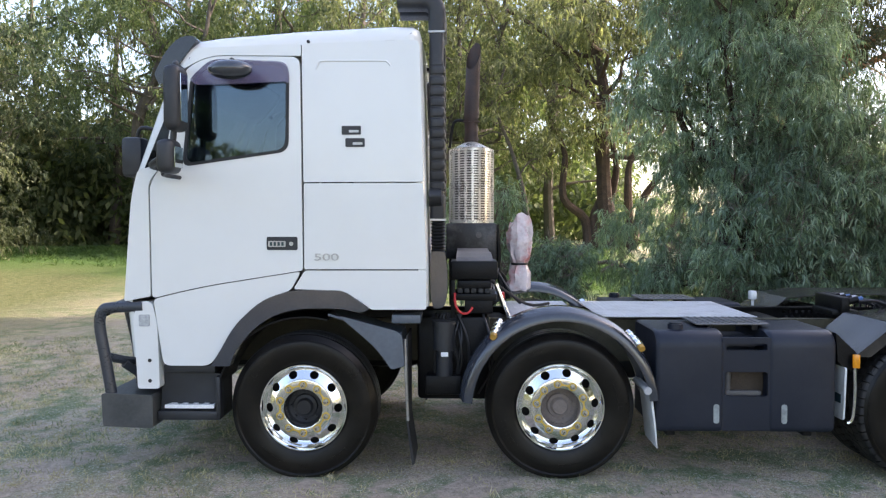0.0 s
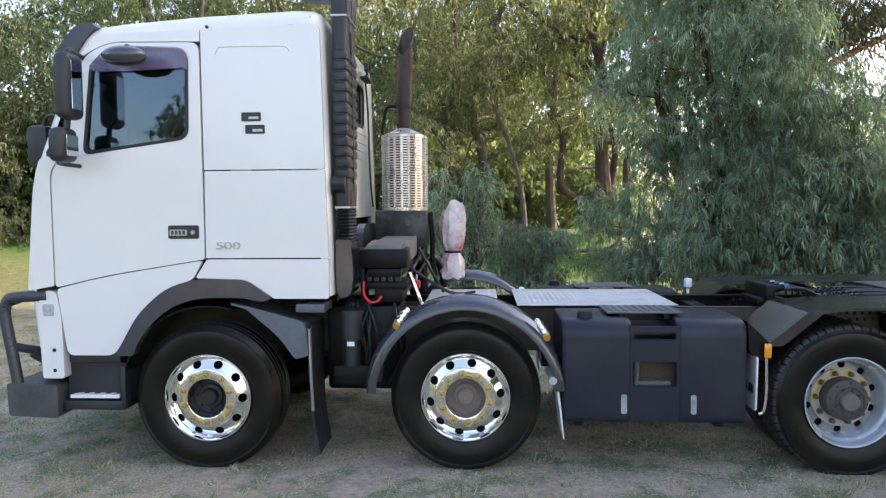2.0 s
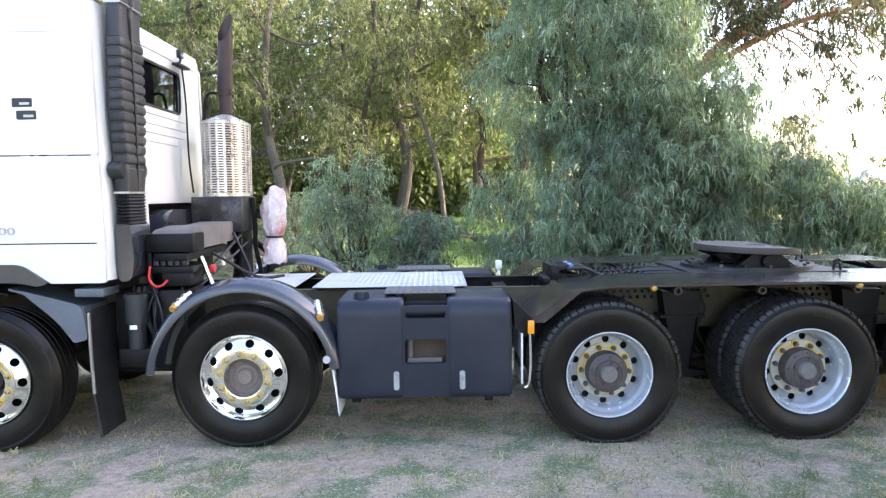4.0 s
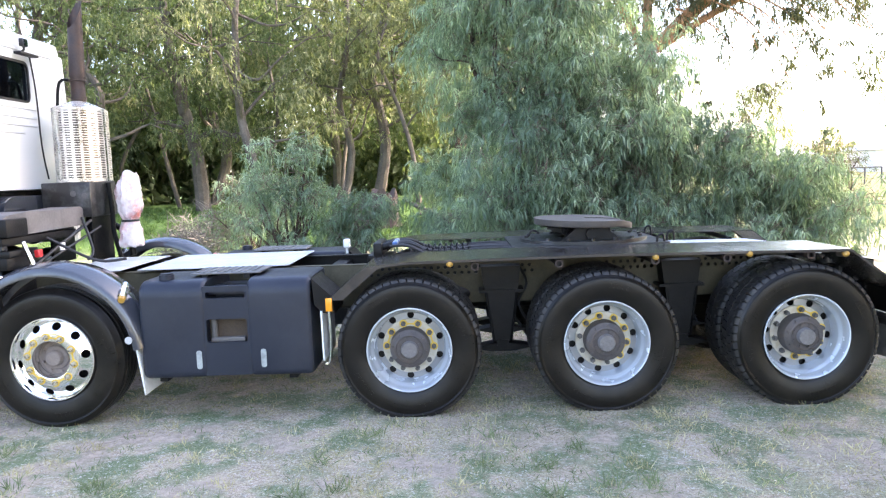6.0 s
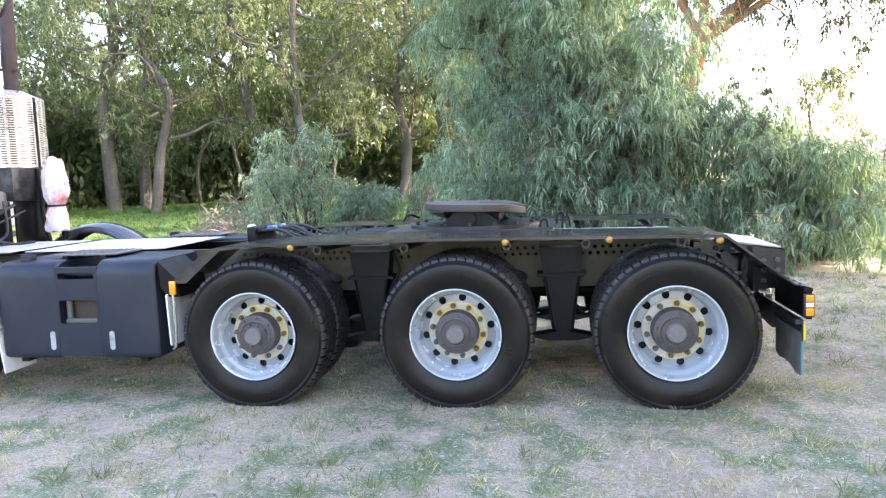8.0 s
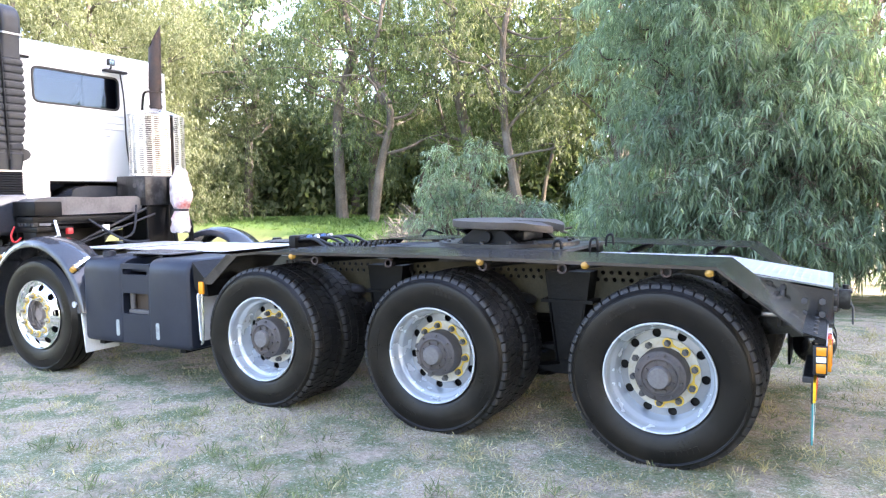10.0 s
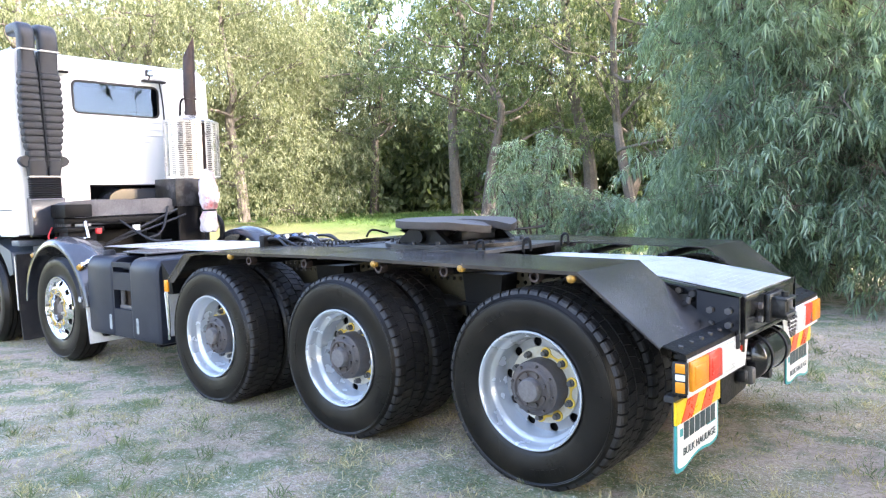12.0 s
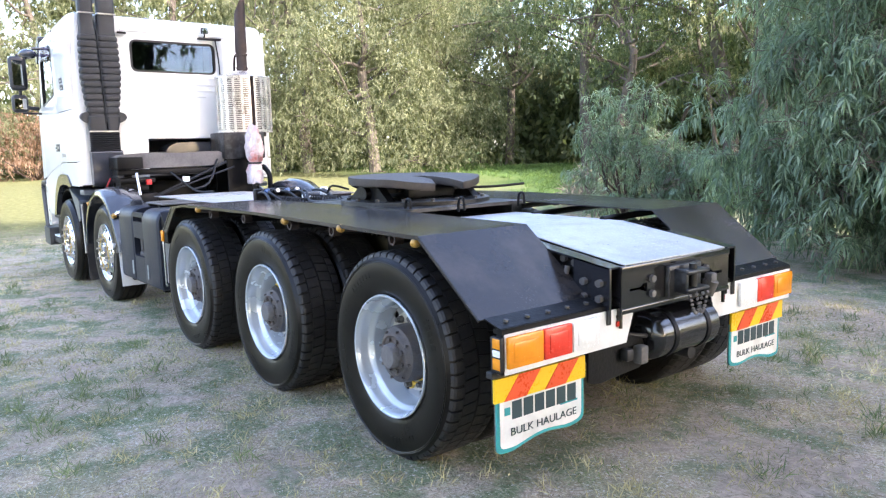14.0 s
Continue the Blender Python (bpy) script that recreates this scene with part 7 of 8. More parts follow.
def exhaust():
    """Upright muffler in a pierced steel heat shield, with a stained stack."""
    ex = group_part("exhaust", (1.165, 1.79, 0), label="upright exhaust with pierced heat shield")
    r, slots = 0.312, 30
    z0, z1 = 1.765, 2.425
    bm = bmesh.new()
    # a rolled sheet with rows of open slots
    span, start, cols = radians(352), radians(8), 20
    angles, zs = [], []
    for c in range(cols):
        angles += [start + span * (c + f) / cols for f in (0.0, 0.16, 0.5, 0.84)]
    angles.append(start + span)
    for k in range(slots):
        zs += [z0 + (z1 - z0) * (k + f) / slots for f in (0.0, 0.48)]
    zs.append(z1)
    grid = [[[bm.verts.new((rr * math.cos(a), rr * math.sin(a), z)) for a in angles] for z in zs] for rr in (r, r * 0.985)]
    cut = lambda i, j: i % 4 in (1, 2) and j % 2 == 1 and 1 < j < len(zs) - 3
    ni, nj = len(angles) - 1, len(zs) - 1
    for j in range(nj):
        for i in range(ni):
            if cut(i, j):
                continue
            for g in grid:
                bm.faces.new((g[j][i], g[j][i + 1], g[j + 1][i + 1], g[j + 1][i]))
            for di, dj, e in ((-1, 0, ((j, i), (j + 1, i))), (1, 0, ((j, i + 1), (j + 1, i + 1))), (0, -1, ((j, i), (j, i + 1))), (0, 1, ((j + 1, i), (j + 1, i + 1)))):
                ii, jj = i + di, j + dj
                if 0 <= ii < ni and 0 <= jj < nj and not cut(ii, jj):
                    continue
                (ja, ia), (jb, ib) = e
                bm.faces.new((grid[0][ja][ia], grid[0][jb][ib], grid[1][jb][ib], grid[1][ja][ia]))
    part("heat_shield", bm, SHIELD, ex, "bright steel heat shield with rows of slots", 30).scale = (0.66, 1.10, 1)
    # dark body colour stands in for the shade inside the slots
    bm = bmesh.new()
    cyl(bm, (0, 0, z0 - 0.05), (0, 0, z1 - 0.02), 0.235, 32)
    part("muffler", bm, RUST, ex, "dark muffler body behind the shield slots").scale = (0.66, 1.10, 1)
    bm = bmesh.new()
    cyl(bm, (0, 0, z1 + 0.005), (0, 0, z1 + 0.075), 0.305, 40, 0.085)
    part("muffler_top", bm, SHIELD, ex).scale = (0.66, 1.10, 1)
    bm = bmesh.new()
    cyl(bm, (0, 0, z1 + 0.04), (0, 0, 2.74), 0.062, 24)
    cyl(bm, (0, 0, 2.52), (0, 0, 2.545), 0.070, 24)
    cyl(bm, (0, 0, 2.685), (0, 0, 2.70), 0.078, 24)
    lo = [bm.verts.new((0.070 * math.cos(a), 0.070 * math.sin(a), 2.72)) for a in np.linspace(0, 2 * math.pi, 25)[:-1]]
    hi = [bm.verts.new((0.020 + 0.066 * math.cos(a), 0.066 * math.sin(a), 3.27 + 2.0 * 0.066 * math.sin(a + 0.5) + 0.02)) for a in np.linspace(0, 2 * math.pi, 25)[:-1]]
    for i in range(24):
        bm.faces.new((lo[i], lo[(i + 1) % 24], hi[(i + 1) % 24], hi[i]))
    part("exhaust_pipe", bm, RUST, ex, "heat-stained brown exhaust stack")
    bm = bmesh.new()
    tube(bm, [(-0.20, -0.02, 2.45), (-0.16, -0.02, 2.68), (-0.06, 0, 2.70)], 0.014, 8)
    part("stack_bracket", bm, CHASSIS, ex)
    bm = bmesh.new()
    box(bm, -0.225, 0.215, -0.37, 0.14, 1.45, 1.762, 0.012)
    part("muffler_box", bm, SCUFFED, ex, "scuffed black muffler support box")
    bm = bmesh.new()
    tube(bm, [(0.05, 0.0, 1.47), (0.05, 0.0, 1.33), (0.10, 0.03, 1.18), (0.12, -0.10, 1.03)], 0.075, 18)
    part("down_pipe", bm, RUST, ex, "bent brown exhaust down pipe")
    for x in (-0.20, 0.17):
        bm = bmesh.new()
        box(bm, x, x + 0.025, -0.34, 0.05, 1.04, 1.46, 0.004, 1)
        part("box_leg", bm, CHASSIS, ex)
    for x, z in ((0.06, 1.66), (0.16, 1.64)):
        bm = bmesh.new()
        cyl(bm, (x, -0.368, z), (x, -0.374, z), 0.026, 16)
        part("box_plug", bm, WORN, ex)
    bm = bmesh.new()
    tube(bm, [(0.23, -0.05, 1.75), (0.25, -0.05, 1.5), (0.25, -0.05, 1.30), (0.30, -0.05, 1.05)], 0.022, 10)
    tube(bm, [(0.17, 0.12, 1.35), (0.30, 0.14, 1.25), (0.34, 0.12, 1.05)], 0.03, 10)
    part("bag_post", bm, CHASSIS, ex)


exhaust()


def decks():
    """Bright chequer plates over the chassis."""
    def chequer(name, x0, x1, y0, y1, z0, z1, label):
        bm = bmesh.new()
        vs = [[bm.verts.new((x, y, z + dz)) for x, z in ((x0, z0), (x1, z1))] for y in (y0, y1) for dz in (0, -0.006)]
        a, al, b, bl = vs
        for f in ((a[0], a[1], b[1], b[0]), (al[0], bl[0], bl[1], al[1]), (a[0], al[0], al[1], a[1]), (b[0], b[1], bl[1], bl[0]), (a[0], b[0], bl[0], al[0]), (a[1], al[1], bl[1], b[1])):
            bm.faces.new(f)
        step = 0.042
        i = 0
        x = x0 + 0.02
        while x < x1 - 0.02:
            y = y0 + 0.02 + (step / 2 if i % 2 else 0)
            j = 0
            while y < y1 - 0.02:
                z = z0 + (z1 - z0) * (x - x0) / (x1 - x0)
                t = 1 if (i + j) % 2 else -1
                pts = [(x - 0.016, y - 0.016 * t), (x + 0.005, y - 0.004 * t), (x + 0.016, y + 0.016 * t), (x - 0.005, y + 0.004 * t)]
                c = bm.verts.new((x, y, z + 0.0030))
                ring = [bm.verts.new((u, v, z + 0.0002)) for u, v in pts]
                for k in range(4):
                    bm.faces.new((ring[k], ring[(k + 1) % 4], c))
                y += step
                j += 1
            x += step
            i += 1
        return part(name, bm, ALU, truck, label, 0)

    chequer("deck_plate", 1.42, 1.98, 0.56, 1.62, 1.062, 1.062, "bright chequer deck plate behind the cab")
    chequer("deck_plate", 2.12, 3.30, 0.56, 1.62, 1.062, 1.062, "bright chequer deck plate over the chassis")
    chequer("rear_deck", 6.25, 7.15, 0.69, 1.49, 1.058, 1.050, "bright chequer rear deck plate")
    chequer("rear_deck", 7.15, 7.795, 0.69, 1.49, 1.050, 0.952, "bright chequer ramp plate at the tail")


decks()


def rear_guards(near):
    """Flat steel guard over the three drive axles, bent down at both ends."""
    s = 1 if near else -1
    face = NEAR - 0.01 if near else FAR + 0.01
    inner = face + s * 0.66
    line = [(3.700, 0.882), (3.960, 1.096), (4.25, 1.124), (5.60, 1.132), (7.275, 1.110), (7.672, 0.800)]
    bm = bmesh.new()
    strip(bm, line, min(face, inner), max(face, inner), 0.006)
    # folded lip along the outer edge
    low = [(x + (0.012 if i == 0 else 0), z - (0.018 if 0 < i < 5 else 0.01)) for i, (x, z) in enumerate(line)]
    guard = part("rear_guard", bm, PLATE, truck, "dark grey steel guard over the drive wheels", 20)
    bm = bmesh.new()
    plate(bm, line + low[::-1], "y", face - s * 0.002, face + s * 0.004)
    part("guard_lip", bm, PLATE, guard)
    bm = bmesh.new()
    plate(bm, [(3.700, 0.875), (3.960, 1.085), (4.06, 1.09), (3.80, 0.875)], "y", face + s * 0.001, face + s * 0.012)
    part("guard_gusset", bm, PLATE, guard)
    lamps = (4.547, 5.954, 6.591, 7.240) if near else (4.547, 5.954, 7.240)
    for x in lamps:
        bm = bmesh.new()
        z = 1.104 if x < 7 else 1.082
        bmesh.ops.create_uvsphere(bm, u_segments=16, v_segments=10, radius=1, matrix=Matrix.Translation((x, face + s * 0.012, z - 0.006)) @ Matrix.Diagonal((0.024, 0.026, 0.022, 1)))
        lamp = part("marker_lamp", bm, OCHRE, guard, "round faded amber marker lamp")
        bm = bmesh.new()
        run = 0.30 if x < 7 else 0.10
        cyl(bm, (x, face + s * 0.02, z - 0.006), (x, face + s * run, z - 0.010 - run * 0.035), 0.021, 14)
        part("lamp_base", bm, HUB, lamp, "brown stub tube")
    # side reflector bracket behind the tank
    bm = bmesh.new()
    plate(bm, [(3.585, 1.03), (3.72, 0.90), (3.74, 0.78), (3.66, 0.78), (3.60, 0.84)], "y", face + s * 0.03, face + s * 0.42)
    part("guard_front_board", bm, CHASSIS, truck)
    bm = bmesh.new()
    box(bm, 3.682, 3.728, min(face - s * 0.012, face + s * 0.008), max(face - s * 0.012, face + s * 0.008), 0.800, 0.892, 0.006)
    part("side_lamp", bm, AMBER, truck, "orange side marker lamp")
    bm = bmesh.new()
    plate(bm, rounded([(face + s * 0.01, 0.80), (face + s * 0.52, 0.80), (face + s * 0.52, 0.44), (face + s * 0.03, 0.44)], 0.02), "x", 3.640, 3.652)
    flap = part("mudflap", bm, FLAP_WHITE, truck, "white mudflap behind the fuel tank")
    bm = bmesh.new()
    tube(bm, [(3.70, face + s * 0.005, 0.80), (3.704, face + s * 0.005, 0.60), (3.692, face + s * 0.008, 0.455), (3.665, face + s * 0.02, 0.425)], 0.010, 8)
    part("flap_stay", bm, CHROME, flap)
    bm = bmesh.new()
    for k in range(3):
        box(bm, 3.634, 3.639, min(face + s * (0.06 + 0.11 * k), face + s * (0.14 + 0.11 * k)), max(face + s * (0.06 + 0.11 * k), face + s * (0.14 + 0.11 * k)), 0.55, 0.61)
    part("flap_print", bm, INK, flap)


rear_guards(True)
rear_guards(False)


def fifth_wheel():
    fw = group_part("turntable", (5.655, CY, 0), label="greasy worn fifth wheel turntable")
    bm = bmesh.new()
    pts = []
    for a in np.linspace(-166, 166, 41):
        pts.append((-0.42 * math.cos(radians(a)) * 0.98, 0.50 * math.sin(radians(a))))
    # horseshoe plate: round ahead, with a slot and two sloped horns behind
    outline = pts + [(0.30, 0.075), (0.16, 0.050), (0.02, 0.045), (0.02, -0.045), (0.16, -0.050), (0.30, -0.075)]
    plate(bm, [(x * 0.97, y * 0.97) for x, y in outline], "z", 1.258, 1.310, bevel=0.010)
    for v in bm.verts:
        if v.co.x > 0.25:
            v.co.z -= (v.co.x - 0.25) * 0.22
        v.co.z -= 0.03 * v.co.x
    part("turntable_plate", bm, TURNTABLE, fw, "greasy brown-grey turntable plate", 25)
    for s in (-1, 1):
        bm = bmesh.new()
        plate(bm, [(-0.24, 1.155), (0.24, 1.155), (0.11, 1.256), (-0.11, 1.256)], "y", s * 0.36 - 0.03, s * 0.36 + 0.03)
        pedestal = part("turntable_pedestal", bm, CHASSIS, fw, "black turntable pedestal")
        bm = bmesh.new()
        cyl(bm, (0, s * 0.30, 1.205), (0, s * 0.43, 1.205), 0.042, 16)
        part("pivot_pin", bm, CHASSIS, pedestal)
        bm = bmesh.new()
        plate(bm, [(-0.34, 1.252), (0.20, 1.252), (0.14, 1.215), (-0.22, 1.205)], "y", s * 0.22 - 0.012, s * 0.22 + 0.012)
        part("stiffening_web", bm, CHASSIS, fw)
    for x in (-0.20, 0.10):
        bm = bmesh.new()
        plate(bm, [(-0.40, 1.252), (0.40, 1.252), (0.30, 1.205), (-0.30, 1.205)], "x", x, x + 0.02)
        part("cross_web", bm, CHASSIS, fw)
    bm = bmesh.new()
    box(bm, -0.16, 0.20, -0.20, 0.20, 1.165, 1.25, 0.02)
    part("lock_housing", bm, CHASSIS, fw, "greasy black jaw housing")
    bm = bmesh.new()
    plate(bm, rounded([(-0.62, -0.50), (0.60, -0.50), (0.60, 0.50), (-0.62, 0.50)], 0.05), "z", 1.110, 1.132)
    plate(bm, circle(0, 0, 0.52, 48), "z", 1.132, 1.158, [circle(0, 0, 0.20, 24)])
    for k in range(16):
        a = 2 * math.pi * k / 16
        cyl(bm, (0.47 * math.cos(a), 0.47 * math.sin(a), 1.155), (0.47 * math.cos(a), 0.47 * math.sin(a), 1.176), 0.016, 6)
    box(bm, -0.60, 0.58, -0.47, -0.38, 1.03, 1.112)
    box(bm, -0.60, 0.58, 0.38, 0.47, 1.03, 1.112)
    part("turntable_base", bm, SCUFFED, fw, "scuffed black base plate with bolts")
    bm = bmesh.new()
    tube(bm, [(0.10, 0.44, 1.21), (0.16, 0.62, 1.21), (0.20, 0.86, 1.22)], 0.010, 8)
    part("release_handle", bm, CHASSIS, fw)
    bm = bmesh.new()
    tube(bm, [(-0.40, -0.30, 1.22), (-0.46, -0.40, 1.25), (-0.50, -0.42, 1.20)], 0.008, 8)
    part("lock_wire", bm, CHASSIS, fw)
    for x, y in ((0.50, -0.44), (0.62, 0.40), (0.66, -0.15)):
        bm = bmesh.new()
        tube(bm, [(x, y, 1.10), (x + 0.01, y, 1.175), (x + 0.05, y, 1.185), (x + 0.06, y, 1.11)], 0.009, 8)
        part("lift_ring", bm, CHASSIS, fw)
    # slack coiled lines, couplings and a white lamp ahead of the turntable
    bm = bmesh.new()
    box(bm, 3.95, 4.02, 0.62, 1.05, 1.08, 1.20, 0.015)
    box(bm, 3.90, 4.10, 0.66, 0.98, 1.05, 1.10, 0.01)
    for k in range(4):
        cyl(bm, (3.98, 0.68 + 0.09 * k, 1.15), (4.10, 0.68 + 0.09 * k, 1.18), 0.026, 12)
    block = part("coupling_block", bm, CHASSIS, truck, "black air coupling block")
    for k in range(4):
        bm = bmesh.new()
        y = 0.68 + 0.09 * k
        cyl(bm, (4.10, y, 1.18), (4.135, y, 1.187), 0.019, 10)
        part("air_fitting", bm, STEEL if k % 2 else material("blue_fitting", (0.05, 0.13, 0.32), 0.35, var=0.2), block, "metal and blue air fitting")
    rng = random.Random(9)
    for k in range(7):
        y = 0.62 + 0.10 * k
        bm = bmesh.new()
        tube(bm, [(4.08, y, 1.17), (4.22, y + rng.uniform(-.06, .06), 1.17), (4.42, y + rng.uniform(-.12, .12), 1.095), (4.8, y + rng.uniform(-.1, .1), 1.115), (5.1, y + rng.uniform(-.05, .05), 1.11)], 0.011, 8)
        part("air_line", bm, CABLE, truck, "slack black air line")
    for c in range(2):
        bm = bmesh.new()
        coil = [(4.22 + 0.006 * k, 0.72 + 0.3 * c + 0.030 * math.cos(k * 0.8), 1.112 + 0.030 * math.sin(k * 0.8)) for k in range(82)]
        tube(bm, coil, 0.006, 6, smooth_steps=1)
        part("coiled_line", bm, CABLE, truck, "coiled black electrical line")
    bm = bmesh.new()
    cyl(bm, (3.62, 1.48, 1.04), (3.62, 1.48, 1.10), 0.012, 10)
    box(bm, 3.59, 3.65, 1.45, 1.52, 1.09, 1.17, 0.015)
    part("work_lamp", bm, CLEAR, truck, "small pale work lamp on the chassis")


fifth_wheel()


def tail():
    XR = 7.745
    for s, face in ((1, NEAR + 0.022), (-1, FAR - 0.025)):
        ys = lambda a, b: (min(face + s * a, face + s * b), max(face + s * a, face + s * b))
        # stepped edge above the lamps
        bm = bmesh.new()
        y0, y1 = ys(0.0, 0.66)
        strip(bm, [(7.636, 0.803), (XR - 0.01, 0.775)], y0, y1, 0.006)
        box(bm, 7.690, XR - 0.004, y0, y1, 0.752, 0.773)
        box(bm, 7.705, XR - 0.006, y0, y1, 0.585, 0.75, 0.004, 1)
        beam = part("tail_beam", bm, CHASSIS, truck, "black tail light beam")
        beam.location.x = 0.032
        for k in range(5):
            yy = face + s * (0.07 + 0.12 * k)
            bm = bmesh.new()
            cyl(bm, (7.69, yy, 0.786), (7.692, yy, 0.797), 0.011, 10)
            part("rivet", bm, WORN, beam)
        bm = bmesh.new()
        ya, yb = face + s * 0.0115, face + s * 0.825
        pts = [(ya, 0.585), (face + s * 0.765, 0.585), (yb, 0.752), (ya, 0.752)]
        plate(bm, pts, "x", XR - 0.004, XR)
        part("tail_panel", bm, PANEL, beam, "white tail light panel")
        for (a, b, mat, name) in ((0.014, 0.214, AMBER, "indicator_lamp"), (0.216, 0.386, RED, "stop_lamp"), (0.388, 0.560, CLEAR, "reverse_lamp")):
            bm = bmesh.new()
            y0, y1 = ys(a, b)
            box(bm, XR, XR + 0.020, y0 + 0.002, y1 - 0.002, 0.612, 0.742, 0.006)
            box(bm, XR + 0.018, XR + 0.023, y0 + 0.03, y1 - 0.03, 0.635, 0.718, 0.004)
            part(name, bm, mat, beam, {"indicator_lamp": "amber indicator lens", "stop_lamp": "red stop lamp lens", "reverse_lamp": "clear reversing lamp lens"}[name])
        bm = bmesh.new()
        y0, y1 = ys(0.69, 0.715)
        box(bm, XR, XR + 0.006, y0, y1, 0.672, 0.695)
        part("red_reflector", bm, RED, beam)
        bm = bmesh.new()
        cyl(bm, (XR, face + s * 0.702, 0.717), (XR + 0.008, face + s * 0.702, 0.717), 0.012, 12)
        part("panel_bolt", bm, CABLE, beam)
        # side marker cluster at the outer end
        bm = bmesh.new()
        y0, y1 = ys(-0.012, 0.010)
        box(bm, 7.684, XR + 0.003, y0, y1, 0.600, 0.742, 0.005)
        cl = part("side_marker", bm, CABLE, beam, "black side marker with three lenses")
        for z0, z1, mat, nm in ((0.694, 0.736, AMBER, "amber_lens"), (0.661, 0.689, CLEAR, "clear_lens"), (0.608, 0.656, AMBER, "amber_lens")):
            bm = bmesh.new()
            box(bm, 7.698, 7.742, min(face - s * 0.015, face + s * 0.02), max(face - s * 0.015, face + s * 0.006), z0, z1, 0.004)
            part(nm, bm, mat, cl)
        # striped board and printed flap
        bm = bmesh.new()
        y0, y1 = ys(-0.005, 0.535)
        xf = 7.700
        box(bm, xf - 0.012, xf, y0, y1, 0.460, 0.560)
        board = part("stripe_board", bm, REFLECT_YELLOW, truck, "red and yellow chevron board")
        board.location.x = 0.032
        bm = bmesh.new()
        box(bm, xf - 0.020, xf - 0.0125, y0, y1, 0.455, 0.585)
        part("board_backing", bm, FLAP, board, "black rubber backing")
        for k in range(2):
            bm = bmesh.new()
            b0 = 0.045 + 0.235 * k
            sk = 0.085
            p = [(face + s * b0, 0.460), (face + s * min(0.535, b0 + 0.125), 0.460), (face + s * min(0.535, b0 + 0.125 + sk), 0.560), (face + s * min(0.535, b0 + sk), 0.560)]
            if s < 0:
                p = [(face + s * (0.53 - (b0 - 0.0)), 0.460), (face + s * max(0.0, 0.53 - b0 - 0.125), 0.460), (face + s * max(0.0, 0.53 - b0 - 0.125 - sk), 0.560), (face + s * max(0.0, 0.53 - b0 - sk), 0.560)]
            plate(bm, p, "x", xf, xf + 0.003)
            part("red_stripe", bm, REFLECT_RED, board)
        flap = group_part("printed_mudflap", (0.032, 0, 0), label="white printed mudflap with teal border")
        bottom = 0.238
        fl = rounded([(face + s * 0.01, 0.50), (face + s * 0.01, bottom + 0.0), (face + s * 0.10, bottom - 0.005), (face + s * 0.27, bottom + 0.035), (face + s * 0.45, bottom + 0.012), (face + s * 0.535, bottom + 0.03), (face + s * 0.535, 0.50)], [0, 0.03, 0.03, 0.1, 0.05, 0.03, 0], 4)
        bm = bmesh.new()
        plate(bm, fl, "x", xf - 0.016, xf - 0.010)
        part("flap_border", bm, TEAL, flap, "teal flap border")
        cyy, czz = face + s * 0.272, 0.42
        fin = [(cyy + (y - cyy) * 0.93, czz + (z - czz) * 0.90) for y, z in fl]
        bm = bmesh.new()
        plate(bm, fin, "x", xf - 0.011, xf - 0.0075)
        part("flap_face", bm, FLAP_WHITE, flap, "white flap face")
        bm = bmesh.new()
        plate(bm, fl, "x", xf - 0.022, xf - 0.0165)
        part("flap_backing", bm, material("dusty_flap_back", (0.15, 0.14, 0.13), 0.7, var=0.25, scale=6, dirt=(0.36, 0.345, 0.33), dirt_amount=0.7, dirt_scale=5), flap, "dusty grey flap back")
        left = min(face + s * 0.02, face + s * 0.53)
        face_m = Matrix.Translation((xf - 0.0045, left + 0.262, 0.318)) @ Matrix.Rotation(math.pi / 2, 4, "Z") @ Matrix.Rotation(math.pi / 2, 4, "X")
        lettering("flap_words", "BULK HAULAGE", 0.048, INK, face_m @ Matrix.Diagonal((1.16, 1, 1, 1)), flap, 0.0008)
        bm = bmesh.new()
        for k in range(6):
            a = left + 0.075 + 0.066 * k
            box(bm, xf - 0.0078, xf - 0.0055, a, a + 0.054, 0.372, 0.448)
        part("flap_logo", bm, INK, flap)
        bm = bmesh.new()
        box(bm, xf - 0.0078, xf - 0.0057, left + 0.032, left + 0.064, 0.395, 0.428)
        part("flap_logo_accent", bm, TEAL, flap)
        bm = bmesh.new()
        box(bm, xf - 0.0078, xf - 0.0057, left + 0.36, left + 0.47, 0.366, 0.374)
        part("flap_logo_accent", bm, TEAL, flap)
        # plain rubber flap under the guard
        bm = bmesh.new()
        y0, y1 = ys(0.0, 0.54)
        box(bm, 7.640, 7.686, y0, y1, 0.555, 0.585, 0.004, 1)
        part("flap_hanger", bm, FLAP, truck).location.x = 0.032
    # chassis end: bolted side plates, end beam, tow coupling, air tank
    for s, y in ((1, RAIL_N), (-1, RAIL_F)):
        out = lambda d: y - s * d
        bm = bmesh.new()
        plate(bm, rounded([(7.16, 0.62), (7.795, 0.70), (7.795, 0.944), (7.20, 1.035), (7.16, 1.035)], 0.01), "y", min(out(0.014), y), max(out(0.014), y))
        side = part("tail_side_plate", bm, GLOSS, truck, "bolted black chassis end plate")
        # outer plate at the very end, with a flange along the sloping top and a bolted rib ahead
        bm = bmesh.new()
        plate(bm, rounded([(7.585, 0.665), (7.795, 0.69), (7.795, 0.946), (7.585, 0.978)], 0.008), "y", min(out(0.085), out(0.073)), max(out(0.085), out(0.073)))
